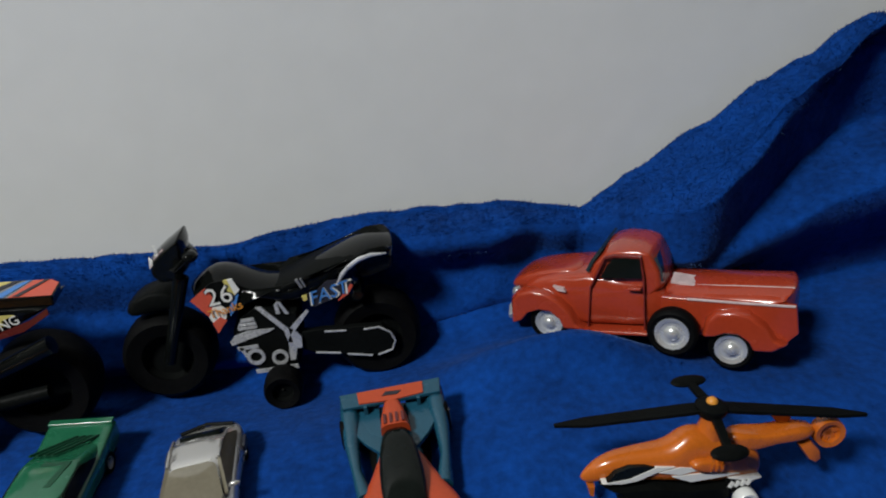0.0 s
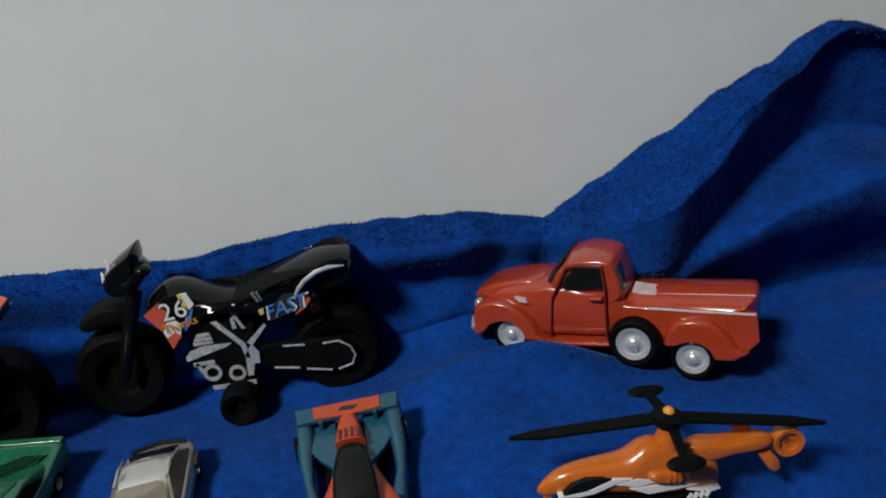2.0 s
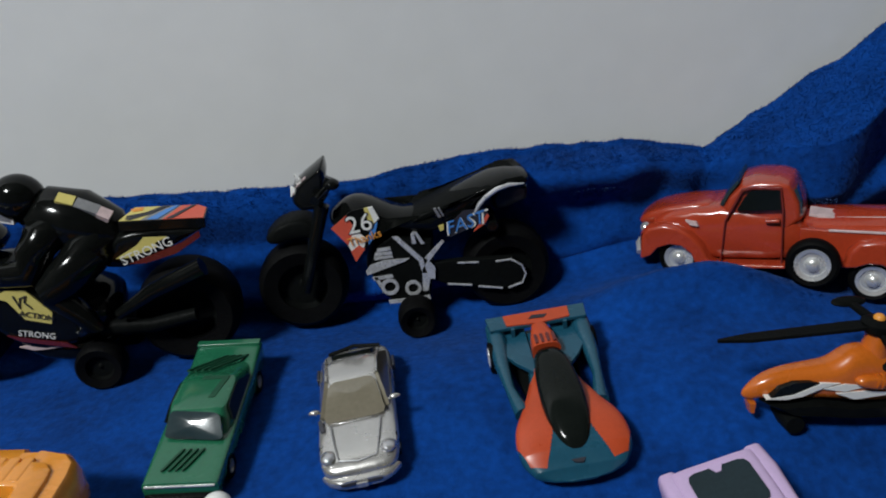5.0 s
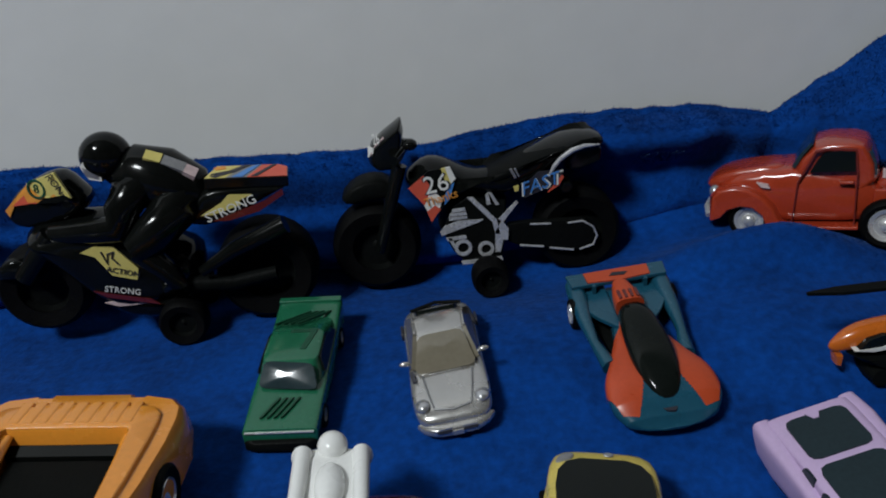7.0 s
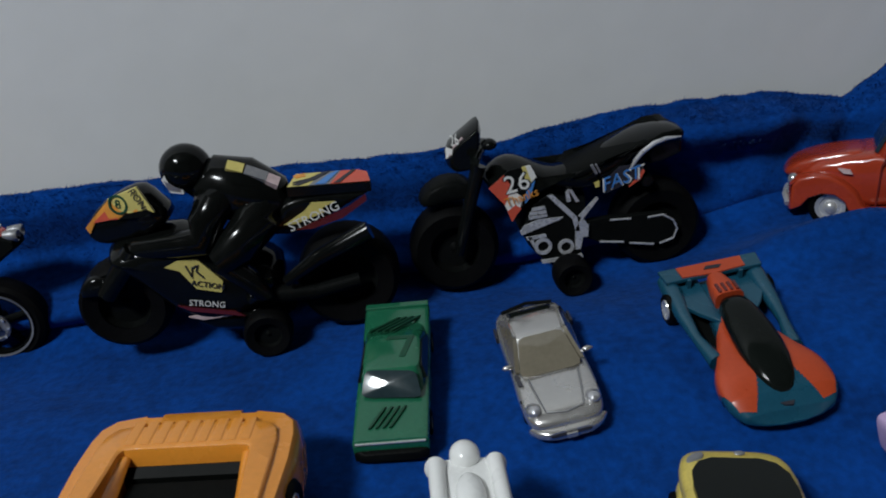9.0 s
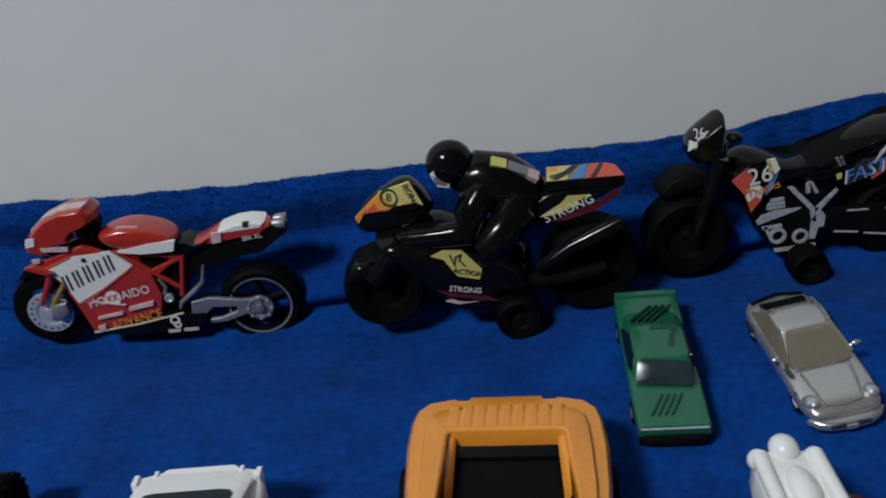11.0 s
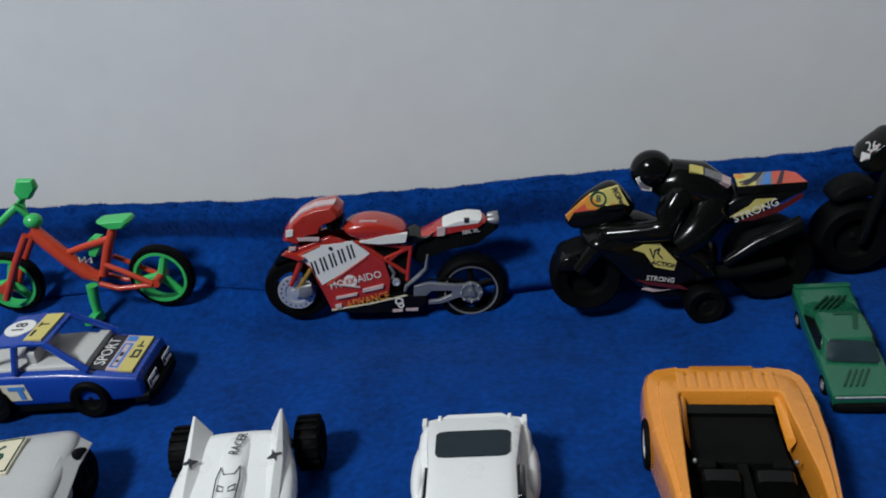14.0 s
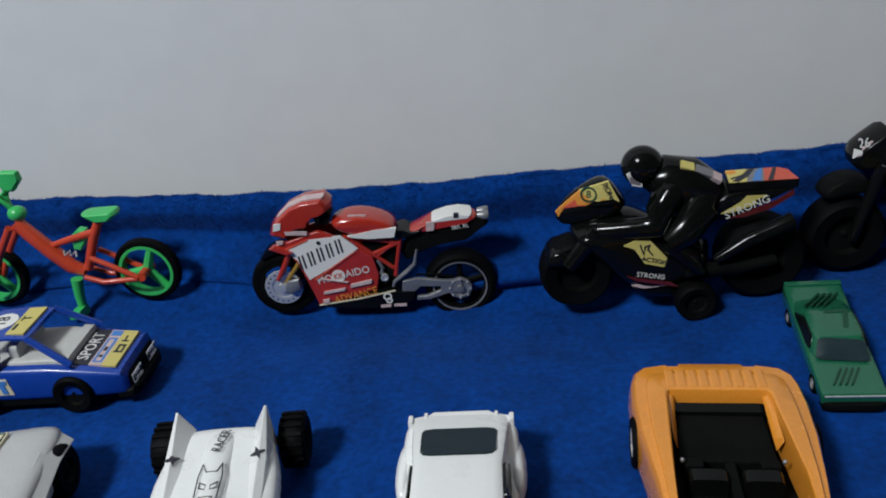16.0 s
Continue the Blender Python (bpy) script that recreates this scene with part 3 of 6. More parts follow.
    part("tail_top", pillow(drawn((99.3, 71.2), (108.5, 75.3), (116.5, 76.4), (124.2, 75.4), (122.8, 72.9), (111.1, 71.7), (101.2, 70.1)), 0, 0.0088, 0.9), WHITEPRINT, t, "white tail top", bevel=0.0006)
    part("tail_catch", moved(box(-0.0016, 0.0016, -0.0012, 0.0012, -0.0014, 0.0014), 0.1175, -0.0078, 0.0738), INK, t)
    part("tail_patch", slab(drawn((96.9, 70.7), (101.9, 71.5), (101.4, 65.5), (96.7, 64.6)), -0.0094, -0.0080), PALE, t, smooth=False)
    lettering("SBK XL", 0.0036, upright(*[(a, -0.0087, b) for a, b in drawn((116.9, 67.6))][0], 8), WHITEPRINT, t)
    part("under_tail", pillow(drawn((85.3, 58.7), (97.3, 63.2), (123.9, 69.4), (127.4, 73.8), (133.7, 71.7), (134.1, 67.8), (121.4, 57.0), (103.0, 53.1), (89.1, 46.7), (83.6, 41.4), (80.5, 47.1)), 0, 0.0070, 0.9), MATT, t, "matt black under-tail", bevel=0.0006)
    for sy in (-0.0035, 0.0035):
        p = drawn((128.1, 72.9))[0]
        part("exhaust_tip", moved(lathe([(0.0022, -0.001), (0.0030, 0.002), (0.0033, 0.0055), (0.0028, 0.0062), (0.0020, 0.0055), (0.0002, 0.004)], 16, "x"), p[0], sy, p[1]), GREYMETAL, t, "grey exhaust tip")
    arm = mm((80.6, 28.2), (91.0, 30.1), (108.7, 27.7), (119.6, 28.0), (121.3, 18.7), (110.4, 18.0), (98.5, 13.9), (89.5, 13.5), (89.7, 16.2), (96.6, 16.7), (105.5, 20.2), (106.0, 23.3), (92.5, 23.9), (88.4, 20.2), (79.9, 20.5))
    part("swingarm", slab(arm, -0.0098, -0.0068), GREYMETAL, t, "cast grey swingarm", bevel=0.0005)
    part("chain_guard", tube_path([(a, -0.0080, b) for a, b in mm((89.5, 32.0), (104.7, 31.7), (114.6, 29.8))], 0.0009, 6), MATT, t)
    for sy in (-1, 1):
        part("fork_tube", tube_path([(a, sy * 0.0088, b) for a, b in mm((17.3, 50.1), (11.9, 41.8), (3.4, 30.1))], [0.0016, 0.0016, 0.0012], 10), GOLD, t, "gold fork tube")
        part("fork_guard", tube_path([(a, sy * 0.0086, b) for a, b in mm((9.0, 53.3), (4.2, 43.1), (-1.9, 31.9))], [0.0022, 0.002, 0.0014], 10), RED, t)
        part("brake_caliper", pillow(mm((3.7, 31.6), (12.6, 33.6), (13.4, 25.4), (6.3, 21.4), (2.4, 23.9)), sy * 0.0092, 0.0016, 0.8), GREYMETAL, t)
    part("front_mudguard", pillow(mm((-13.2, 45.8), (-8.3, 52.0), (0.9, 56.1), (8.2, 52.4), (0.0, 50.9), (-7.3, 47.8)), 0, 0.0062, 0.9), BLACK, t)
    part("handlebar", tube_path([(a, -0.012 + 0.024 * k / 2, b) for k, (a, b) in enumerate(mm((29.1, 74.2), (32.0, 76.7), (29.1, 74.2)))], 0.0014, 8), MATT, t)
    part("dashboard", pillow(mm((24.6, 77.1), (35.3, 82.2), (37.8, 76.5), (35.1, 69.4), (26.6, 68.8)), 0, 0.0075, 0.8), MATT, t)
    part("side_fin", slab(mm((-3.7, 57.0), (-0.4, 58.0), (10.8, 53.7), (7.1, 52.4)), -0.0135, -0.0105), RED, t)


red_motorcycle()


# ---- black motorcycle with stabiliser wheels and its rider ----
def raised(*pts):
    """Side outline in millimetres, with the low parts set up towards the tank."""
    return [(a / 1000, (b + blend([(46, 10.2), (61, 6.0), (80, 3.0), (95, 0.0)], b)) / 1000) for a, b in pts]


def black_road_bike():
    t = thing("toy_motorcycle", pose(-0.275, 0.362, 0.0, 0, 0, 2), "glossy black plastic toy road motorcycle with yellow stickers and stabiliser wheels", "toy motorcycle", "toy motorcycles by the wall")
    wheel(t, 0.0000, 0, 0.0320, 0.0232, 0.022, MATT, 0.6, "front_wheel", cap=False, tread=0)
    wheel(t, 0.113, 0, 0.0365, 0.0265, 0.024, MATT, 0.6, "rear_wheel", cap=False, tread=0)
    nose = raised((-13.2, 64.4), (-9.6, 74.1), (-1.6, 83.5), (9.6, 91.4), (19.4, 94.6), (25.2, 81.9), (33.3, 75.0), (23.5, 64.5), (7.5, 58.7), (-4.7, 54.9), (-10.8, 58.6))
    taper = lambda x: 0.14 + 0.86 * smooth01((x - tip) / 0.042)
    tip = min(p[0] for p in nose)
    cowl = pillow(nose, 0, 0.0128, 0.8)
    for v in cowl.verts:
        v.co.y *= taper(v.co.x)
    part("front_cowl", cowl, BLACK, t, sub=1)
    body = raised((-5.7, 57.2), (9.5, 63.1), (33.4, 70.6), (52.1, 54.0), (70.6, 46.1), (83.1, 40.9), (80.6, 20.0), (60.3, 11.4), (43.7, 7.4), (28.9, 13.1), (18.2, 23.3), (7.6, 35.7), (-2.7, 43.3))
    part("body", rounded(body, 0, 0.0203, 0.012), BLACK, t, sub=1)
    tail = raised((69.8, 59.7), (82.5, 78.0), (87.1, 83.6), (117.7, 84.2), (127.0, 83.4), (127.5, 79.4), (116.0, 72.4), (97.6, 60.3), (86.1, 54.3))
    part("tail_unit", rounded(tail, 0, 0.0133, 0.004), BLACK, t, sub=1)
    part("fork", tube_path([(a, -0.013, b) for a, b in raised((11.6, 56.2), (3.5, 43.0), (-5.8, 30.6))], [0.006, 0.0055, 0.005], 12), BLACK, t)
    part("front_mudguard", pillow(mm((-21.8, 37.4), (-19.1, 47.7), (-10.8, 52.5), (-0.6, 49.0), (5.6, 38.2), (-6.8, 41.2)), 0, 0.014, 0.85), BLACK, t, sub=1)
    part("exhaust_pipe", tube_path([(a, -0.017, b) for a, b in raised((81.8, 31.7), (99.1, 43.4), (125.2, 59.9))], [0.0028, 0.0042, 0.0048], 12), BLACK, t, "black exhaust pipe with worn highlights")
    part("swingarm", tube_path([(a, -0.014, b) for a, b in raised((72.0, 24.0), (96.7, 23.8), (118.7, 28.5))], [0.005, 0.004, 0.0035], 10), MATT, t)
    part("belly_pan", pillow(raised((24.5, 18.2), (43.5, 14.8), (72.3, 20.4), (81.1, 12.7), (64.9, 5.1), (39.6, 6.4)), 0, 0.017, 0.85), BLACK, t, sub=1)
    for sy in (-1, 1):
        p = (0.0705, 0.0165)
        w = wheel(t, p[0], sy * 0.020, p[1], 0.0125, 0.012, MATT, 0.6, "stabiliser_wheel", cap=False, tread=0, face=sy)
        part("axle", tube_path([(p[0], sy * 0.008, p[1] + 0.012), (p[0], sy * 0.017, p[1])], 0.003, 8), BLACK, w)
    st = lambda q, mat, y0, label="": part("sticker", slab(q, y0 - 0.0004, y0 + 0.0006), mat, t, label, smooth=False)
    def cowl_sticker(q, mat, up, label=""):
        bm = slab(q, -0.0006, 0.0012)
        for v in bm.verts:
            v.co.y += -up - 0.0128 * taper(v.co.x)
        return part("sticker", bm, mat, t, label, smooth=False)
    cowl_sticker(raised((-12.3, 68.3), (-4.6, 78.0), (1.8, 85.4), (9.6, 90.1), (17.3, 78.9), (5.4, 74.4), (-6.6, 72.4), (-10.7, 64.2)), STORANGE, 0.0, "orange flame sticker on the front cowl")
    cowl_sticker(raised((-8.2, 71.2), (0.4, 79.9), (5.4, 74.4), (2.6, 74.1)), STRED, 0.0003)
    cowl_sticker(raised((5.4, 74.4), (9.8, 78.1), (20.8, 80.9), (24.0, 79.4), (17.3, 76.3)), MATT, 0.0006)
    cowl_sticker(raised((1.8, 86.3), (18.0, 95.1), (24.4, 79.4), (17.3, 77.2), (7.4, 79.5)), STYELLOW, 0.0004, "yellow sticker")
    p = raised((6.9, 83.4))[0]
    part("round_badge", moved(ring_loft([(0.0040, -0.0003), (0.0050, -0.0003), (0.0050, 0.0004), (0.0040, 0.0004)], 24), p[0], -0.0012 - 0.0128 * taper(p[0]), p[1], 0, 0, -18), GREENDARK, t)
    lettering("8", 0.0065, upright(p[0], -0.0013 - 0.0128 * taper(p[0]), p[1], 0, -18), GREENDARK, t)
    lettering("RONG", 0.0050, upright(*[(a, -0.0013 - 0.0128 * taper(a), b) for a, b in raised((18.4, 85.7))][0], -62), INK, t)
    st(raised((26.0, 46.3), (32.4, 50.1), (41.7, 50.0), (52.1, 36.8), (50.7, 30.6), (39.1, 33.6), (32.6, 43.7)), STYELLOW, -0.0203, "pale yellow lozenge sticker")
    lettering("ACTION", 0.0042, upright(*[(a, -0.0211, b) for a, b in raised((44.7, 35.4))][0], -14), INK, t)
    part("sticker_scroll", tube_path([(a, -0.0209, b) for a, b in raised((35.8, 46.7), (38.0, 40.1), (38.7, 45.2), (41.5, 46.4), (40.4, 43.2), (43.4, 39.4))], 0.0005, 6), INK, t)
    lettering("STRONG", 0.0046, upright(*[(a, -0.0208, b) for a, b in raised((42.9, 25.0))][0], -10), WHITEPRINT, t, squeeze=0.95)
    st(raised((28.6, 25.2), (55.8, 19.4), (60.1, 16.3), (34.9, 21.5)), DARKRED, -0.0201)
    st(raised((32.1, 17.3), (39.2, 18.4), (53.8, 16.1), (39.3, 15.0)), PALE, -0.0178)
    # printed deck on top of the tail
    deck = lambda q, mat, up, label="": part("deck_sticker", plate([(x / 1000, y / 1000) for x, y in q], 0.0895, 0.0897 + up), mat, t, label, smooth=False)
    part("tail_deck", plate([(x / 1000, y / 1000) for x, y in ((87.0, -12.5), (90.5, 8.0), (122.0, 8.5), (127.0, 4.0), (128.0, -12.0))], 0.0840, 0.0895), BLACK, t, bevel=0.0008)
    deck(((87.6, -12.0), (90.8, 7.4), (104.0, 7.6), (98.0, -11.8)), STYELLOW, 0.0, "yellow tail sticker")
    deck(((98.0, -11.8), (104.0, 7.6), (113.5, 7.9), (108.0, -11.7)), GREYMETAL, 0.0)
    deck(((108.0, -11.7), (113.5, 7.9), (121.6, 8.0), (126.4, 3.8), (127.4, -11.6)), STRED, 0.0, "red tail sticker")
    for q, c in ((((93.0, -11.9), (101.0, -4.0), (108.0, 7.5), (104.5, 7.5), (97.0, -3.0), (90.0, -10.0)), INK), (((89.6, 4.0), (95.0, 6.8), (96.0, 2.0), (91.5, 0.0)), STORANGE), (((101.0, -11.5), (107.0, 2.0), (111.0, 7.4), (112.6, 7.4), (106.0, -11.5)), STBLUE), (((110.0, -11.4), (119.0, 7.6), (121.0, 7.6), (113.0, -11.4)), INK), (((90.0, -6.0), (99.0, -1.0), (99.0, -2.6), (90.0, -8.0)), INK)):
        deck(q, c, 0.0003)
    st(raised((83.7, 65.1), (94.5, 73.2), (98.3, 78.1), (109.6, 77.9), (103.3, 74.4), (104.4, 71.7), (90.0, 65.6)), STYELLOW, -0.0132, "yellow lightning sticker")
    lettering("STRONG", 0.0068, upright(*[(a, -0.0137, b) for a, b in raised((98.9, 69.2))][0], 22), WHITEPRINT, t, squeeze=1.0)
    st(raised((89.5, 61.7), (115.9, 73.7), (124.8, 80.4), (125.2, 77.0), (112.7, 66.9), (97.4, 61.7)), DARKRED, -0.0131)
    return t


black_road_bike()
rider = mesh_multi("rider_doll", [
    (moved(ball(0, 0, 0, 0.0125, 0.0118, 0.0120, 28), *[(a, 0, b) for a, b in raised((39.5, 99.2))][0]), BLACK),
    (tube_path([(0.041, 0, 0.094), (0.050, 0, 0.088), (0.056, 0, 0.086)], [0.0075, 0.0090, 0.0090], 14), BLACK),
    (slab(raised((29.1, 96.5), (31.0, 98.9), (38.2, 92.6), (38.4, 87.1), (32.4, 88.7)), -0.0085, 0.0085), WHITEPRINT),
    (slab(raised((30.3, 96.0), (37.0, 91.4), (37.1, 88.9), (31.4, 90.9)), -0.0089, 0.0089), GREYMETAL),
    (tube_path([(a, 0, b) for a, b in raised((44.7, 85.1), (52.4, 88.4), (64.3, 83.9), (76.7, 74.6), (81.1, 67.9))], [0.0100, 0.0148, 0.0168, 0.0155, 0.0110], 20), BLACK),
    (tube_path([(a, y, b) for (a, b), y in zip(raised((58.0, 85.5), (51.5, 80.5), (47.6, 70.8), (44.7, 61.5), (33.7, 60.6), (12.7, 55.9)), (-0.005, -0.0120, -0.0165, -0.019, -0.018, -0.012))], [0.0085, 0.0098, 0.0088, 0.0078, 0.0064, 0.0058], 16), BLACK),
    (tube_path([(a, y, b) for (a, b), y in zip(raised((74.0, 75.5), (71.5, 69.8), (61.0, 56.2), (52.4, 46.7)), (-0.006, -0.013, -0.020, -0.021))], [0.0110, 0.0112, 0.0102, 0.0080], 18), BLACK),
    (tube_path([(a, y, b) for (a, b), y in zip(raised((53.4, 47.1), (65.1, 37.3), (69.8, 27.7), (63.7, 26.1)), (-0.021, -0.021, -0.021, -0.020))], [0.0065, 0.0062, 0.0055, 0.004], 14), BLACK),
    (moved(box(-0.0040, 0.0040,-0.0028, 0.0028, -0.0050, 0.0006), 0.0640, -0.0085, 0.1005, 32, 18, 0), STYELLOW),
    (moved(box(-0.0055, 0.0055,-0.0028, 0.0028, -0.0050, 0.0006), 0.0735, -0.0092, 0.0968, 32, 24, 0), GREYMETAL),
    (moved(box(-0.0030, 0.0030,-0.0028, 0.0028, -0.0050, 0.0006), 0.0812, -0.0096, 0.0930, 32, 28, 0), PALE),
])
rider.matrix_world = pose(-0.275, 0.362, 0.0, 0, 0, 2)
tagged(rider, "plain glossy black plastic rider doll crouched on the motorcycle", "toy doll")


# ---- black trail motorcycle, number 26 ----
def black_trail_bike():
    t = thing("toy_motorcycle", pose(-0.1045, 0.3872, -0.0010), "black plastic toy trail motorcycle with number 26 sticker and silver print", "toy motorcycle", "toy motorcycles by the wall")
    wheel(t, 0.000, 0, 0.0400, 0.0245, 0.022, MATT, 0.6, "front_wheel", cap=False, tread=0)
    wheel(t, 0.112, 0, 0.0470, 0.0240, 0.022, MATT, 0.6, "rear_wheel", cap=False, tread=0)
    part("front_mudguard", pillow(mm((-20.2, 66.5), (-15.5, 74.0), (-6.1, 79.3), (4.6, 79.7), (11.5, 75.8), (10.1, 67.4), (-2.5, 69.4), (-14.2, 63.8)), 0, 0.0105, 0.85), MATT, t, sub=1)
    screen = mm((-3.4, 91.0), (-1.5, 97.0), (4.6, 102.8), (14.4, 110.6), (15.6, 104.5), (15.0, 99.0), (16.2, 91.0), (11.5, 84.0), (1.8, 83.0), (-2.6, 87.0))
    part("windscreen_cowl", pillow(screen, 0, 0.012, 0.75), BLACK, t, "glossy black pointed cowl", bevel=0.001)
    part("cowl_patch", slab(mm((-1.9, 93.7), (0.6, 98.2), (5.2, 103.0), (6.3, 101.6), (2.8, 97.3), (-0.4, 91.7)), -0.0100, -0.0085), PALE, t, smooth=False)
    lettering("26", 0.0085, upright(*[(a - 0.001, -0.0085, b) for a, b in mm((2.3, 101.2))][0], 20, -62), WHITEPRINT, t)
    part("cowl_code", moved(box(-0.003, 0.003, -0.0003, 0.0003, -0.003, 0.003), *[(a - 0.0015, -0.0085, b) for a, b in mm((-0.0, 94.2))][0], 0, 0, -62), WHITEPRINT, t, "small white code label")
    part("mirror", moved(ball(0, 0, 0, 0.0042, 0.005, 0.003, 14), *[(a, -0.012, b) for a, b in mm((18.6, 99.3))][0]), BLACK, t)
    part("handlebar", tube_path([(p[0], y, p[1]) for p, y in zip(mm((10.2, 93.1), (17.8, 96.7), (10.2, 93.1)), (-0.02, 0, 0.02))], 0.0025, 10), BLACK, t)
    part("fork", tube_path([(a, -0.012, b) for a, b in mm((13.1, 88.3), (9.6, 74.0), (1.5, 39.2))], [0.004, 0.0038, 0.003], 12), BLACK, t)
    body = mm((12.8, 78.7), (17.6, 82.0), (24.6, 88.4), (33.0, 89.6), (43.8, 85.2), (54.8, 80.6), (67.2, 83.0), (79.6, 90.2), (94.9, 97.8), (108.9, 102.2), (122.8, 101.6), (121.4, 99.0), (107.8, 95.6), (98.7, 92.3), (96.1, 81.1), (80.5, 72.0), (71.0, 69.1), (58.2, 69.8), (43.9, 75.5), (39.2, 65.8), (32.8, 56.1), (26.5, 61.5))
    part("body", rounded(body, 0, 0.0170, 0.010), BLACK, t, "glossy black tank and body", sub=1)
    seat = mm((52.7, 79.8), (66.4, 83.4), (80.7, 90.6), (93.6, 96.2), (104.4, 100.2), (118.0, 101.4), (116.7, 98.4), (103.0, 96.6), (94.0, 90.9), (83.2, 84.1), (70.6, 80.3), (64.3, 79.3))
    part("seat", rounded(seat, 0, 0.0176, 0.009), MATT, t, "ribbed black saddle", sub=1)
    for q in (mm((70.4, 86.3), (71.7, 86.8), (74.4, 82.1), (73.1, 81.5)), mm((72.8, 86.7), (73.6, 87.0), (75.9, 82.7), (75.2, 82.2))):
        part("seat_rib", slab(q, -0.0186, -0.0170), GREYMETAL, t)
    part("tail_box", pillow(mm((100.5, 89.0), (104.9, 95.2), (115.9, 97.9), (121.6, 96.1), (121.5, 88.0), (108.9, 82.9), (102.5, 82.4)), 0, 0.013, 0.85), BLACK, t, "glossy black tail box", bevel=0.0015)
    part("tail_stripe", tube_path([(a, -0.0176, b) for a, b in mm((92.0, 83.0), (94.2, 87.6), (97.4, 91.6), (103.2, 96.0), (109.4, 98.2), (117.4, 98.8))], [0.0006, 0.0012, 0.0013, 0.0014, 0.0012, 0.0004], 8), SILVERPAINT, t, "silver stripe")
    part("lamp_pod", pillow(mm((97.8, 74.4), (99.5, 78.9), (104.3, 78.7), (106.2, 74.8), (103.2, 71.5), (99.1, 71.8)), -0.004, 0.013, 0.8), BLACK, t, bevel=0.0008)
    eng = mm((34.4, 50.9), (39.2, 65.8), (48.6, 72.0), (58.2, 69.0), (71.0, 67.5), (71.6, 48.7), (69.6, 32.2), (47.4, 30.9), (40.8, 38.4))
    part("engine_block", pillow(eng, 0, 0.0145, 0.9), MATT, t, bevel=0.0008)
    e = lambda q, label="": part("engine_print", slab(q, -0.0154, -0.0142), SILVERPAINT, t, label)
    e(mm((34.4, 50.9), (36.8, 54.2), (44.0, 57.2), (57.6, 57.8), (55.2, 56.2), (44.0, 52.1), (35.2, 48.8)), "silver printed engine fin")
    for q in (mm((40.8, 63.8), (47.4, 64.7), (48.1, 63.0), (40.4, 62.1)), mm((39.8, 61.5), (48.1, 62.3), (48.7, 60.6), (39.2, 59.8)), mm((38.9, 59.2), (48.7, 60.0), (49.1, 58.6), (39.2, 57.5)), mm((37.6, 47.3), (48.2, 48.7), (48.9, 47.0), (38.5, 45.5)), mm((46.0, 33.2), (68.4, 35.6), (69.1, 33.4), (46.7, 31.3)), mm((48.6, 70.3), (51.8, 70.5), (64.8, 57.7), (67.0, 49.0), (64.4, 49.2), (62.6, 56.1)), mm((65.8, 57.6), (75.2, 67.9), (76.2, 66.9), (68.4, 56.1)), mm((64.4, 50.9), (67.8, 56.7), (71.5, 52.2), (71.4, 45.6), (68.7, 45.4), (67.6, 38.5), (64.7, 38.3)), mm((58.5, 71.4), (60.0, 73.0), (61.4, 66.3), (59.2, 66.1)), mm((60.0, 73.0), (61.9, 72.6), (65.9, 66.1), (64.0, 65.8)), mm((38.5, 47.6), (40.5, 47.5), (43.4, 41.8), (41.8, 41.2))):
        e(q)
    for (a, b), r in zip(mm((47.0, 41.5), (59.5, 40.4)), (0.0048, 0.0044)):
        part("engine_ring", moved(ring_loft([(r * 0.62, -0.0006), (r, -0.0006), (r, 0.0006), (r * 0.62, 0.0006)], 22), a, -0.0150, b), SILVERPAINT, t)
    part("swingarm", slab(mm((71.4, 53.9), (84.4, 55.2), (114.1, 55.8), (121.3, 49.3), (121.0, 42.3), (112.0, 37.5), (78.5, 40.5), (71.8, 43.5)), -0.0135, -0.009), MATT, t, bevel=0.0008)
    for pts in (mm((83.5, 53.6), (95.0, 53.6)), mm((104.3, 53.7), (112.5, 54.7), (118.6, 51.2), (121.2, 45.8), (119.4, 40.6), (112.0, 37.9)), mm((78.4, 41.3), (91.7, 40.2)), mm((95.1, 39.3), (108.6, 37.7))):
        part("chain_print", tube_path([(a, -0.0137, b) for a, b in pts], 0.0006, 6), SILVERPAINT, t)
    st = lambda q, mat, y0=-0.0176, label="": part("sticker", slab(q, y0, y0 + 0.0012), mat, t, label, smooth=False)
    st(mm((17.4, 77.2), (28.1, 86.3), (39.2, 88.3), (42.3, 82.1), (39.2, 70.8), (32.8, 62.9), (29.6, 58.0), (25.4, 68.2)), MATT, -0.0176, "striped number sticker")
    st(mm((17.4, 77.2), (25.4, 84.0), (29.4, 77.3), (25.9, 67.6)), STRED, -0.0179)
    st(mm((25.4, 68.2), (29.0, 76.6), (35.6, 71.0), (33.2, 63.4), (29.2, 60.5)), WHITEPRINT, -0.0178)
    st(mm((27.2, 64.0), (31.4, 67.4), (34.6, 65.2), (32.8, 62.9), (29.6, 58.0)), STRED, -0.0180)
    st(mm((34.6, 87.5), (36.6, 87.9), (39.9, 79.4), (37.8, 76.8)), STYELLOW, -0.0179)
    st(mm((36.6, 87.9), (39.2, 88.3), (42.3, 82.1), (39.9, 79.4)), WHITEPRINT, -0.0179)
    st(mm((38.4, 77.4), (41.6, 80.0), (39.2, 70.8), (36.6, 67.6), (36.0, 71.2)), STBLUE, -0.0179)
    lettering("26", 0.0146, upright(*[(a, -0.0182, b) for a, b in mm((32.2, 79.2))][0], 12), INK, t, squeeze=1.06)
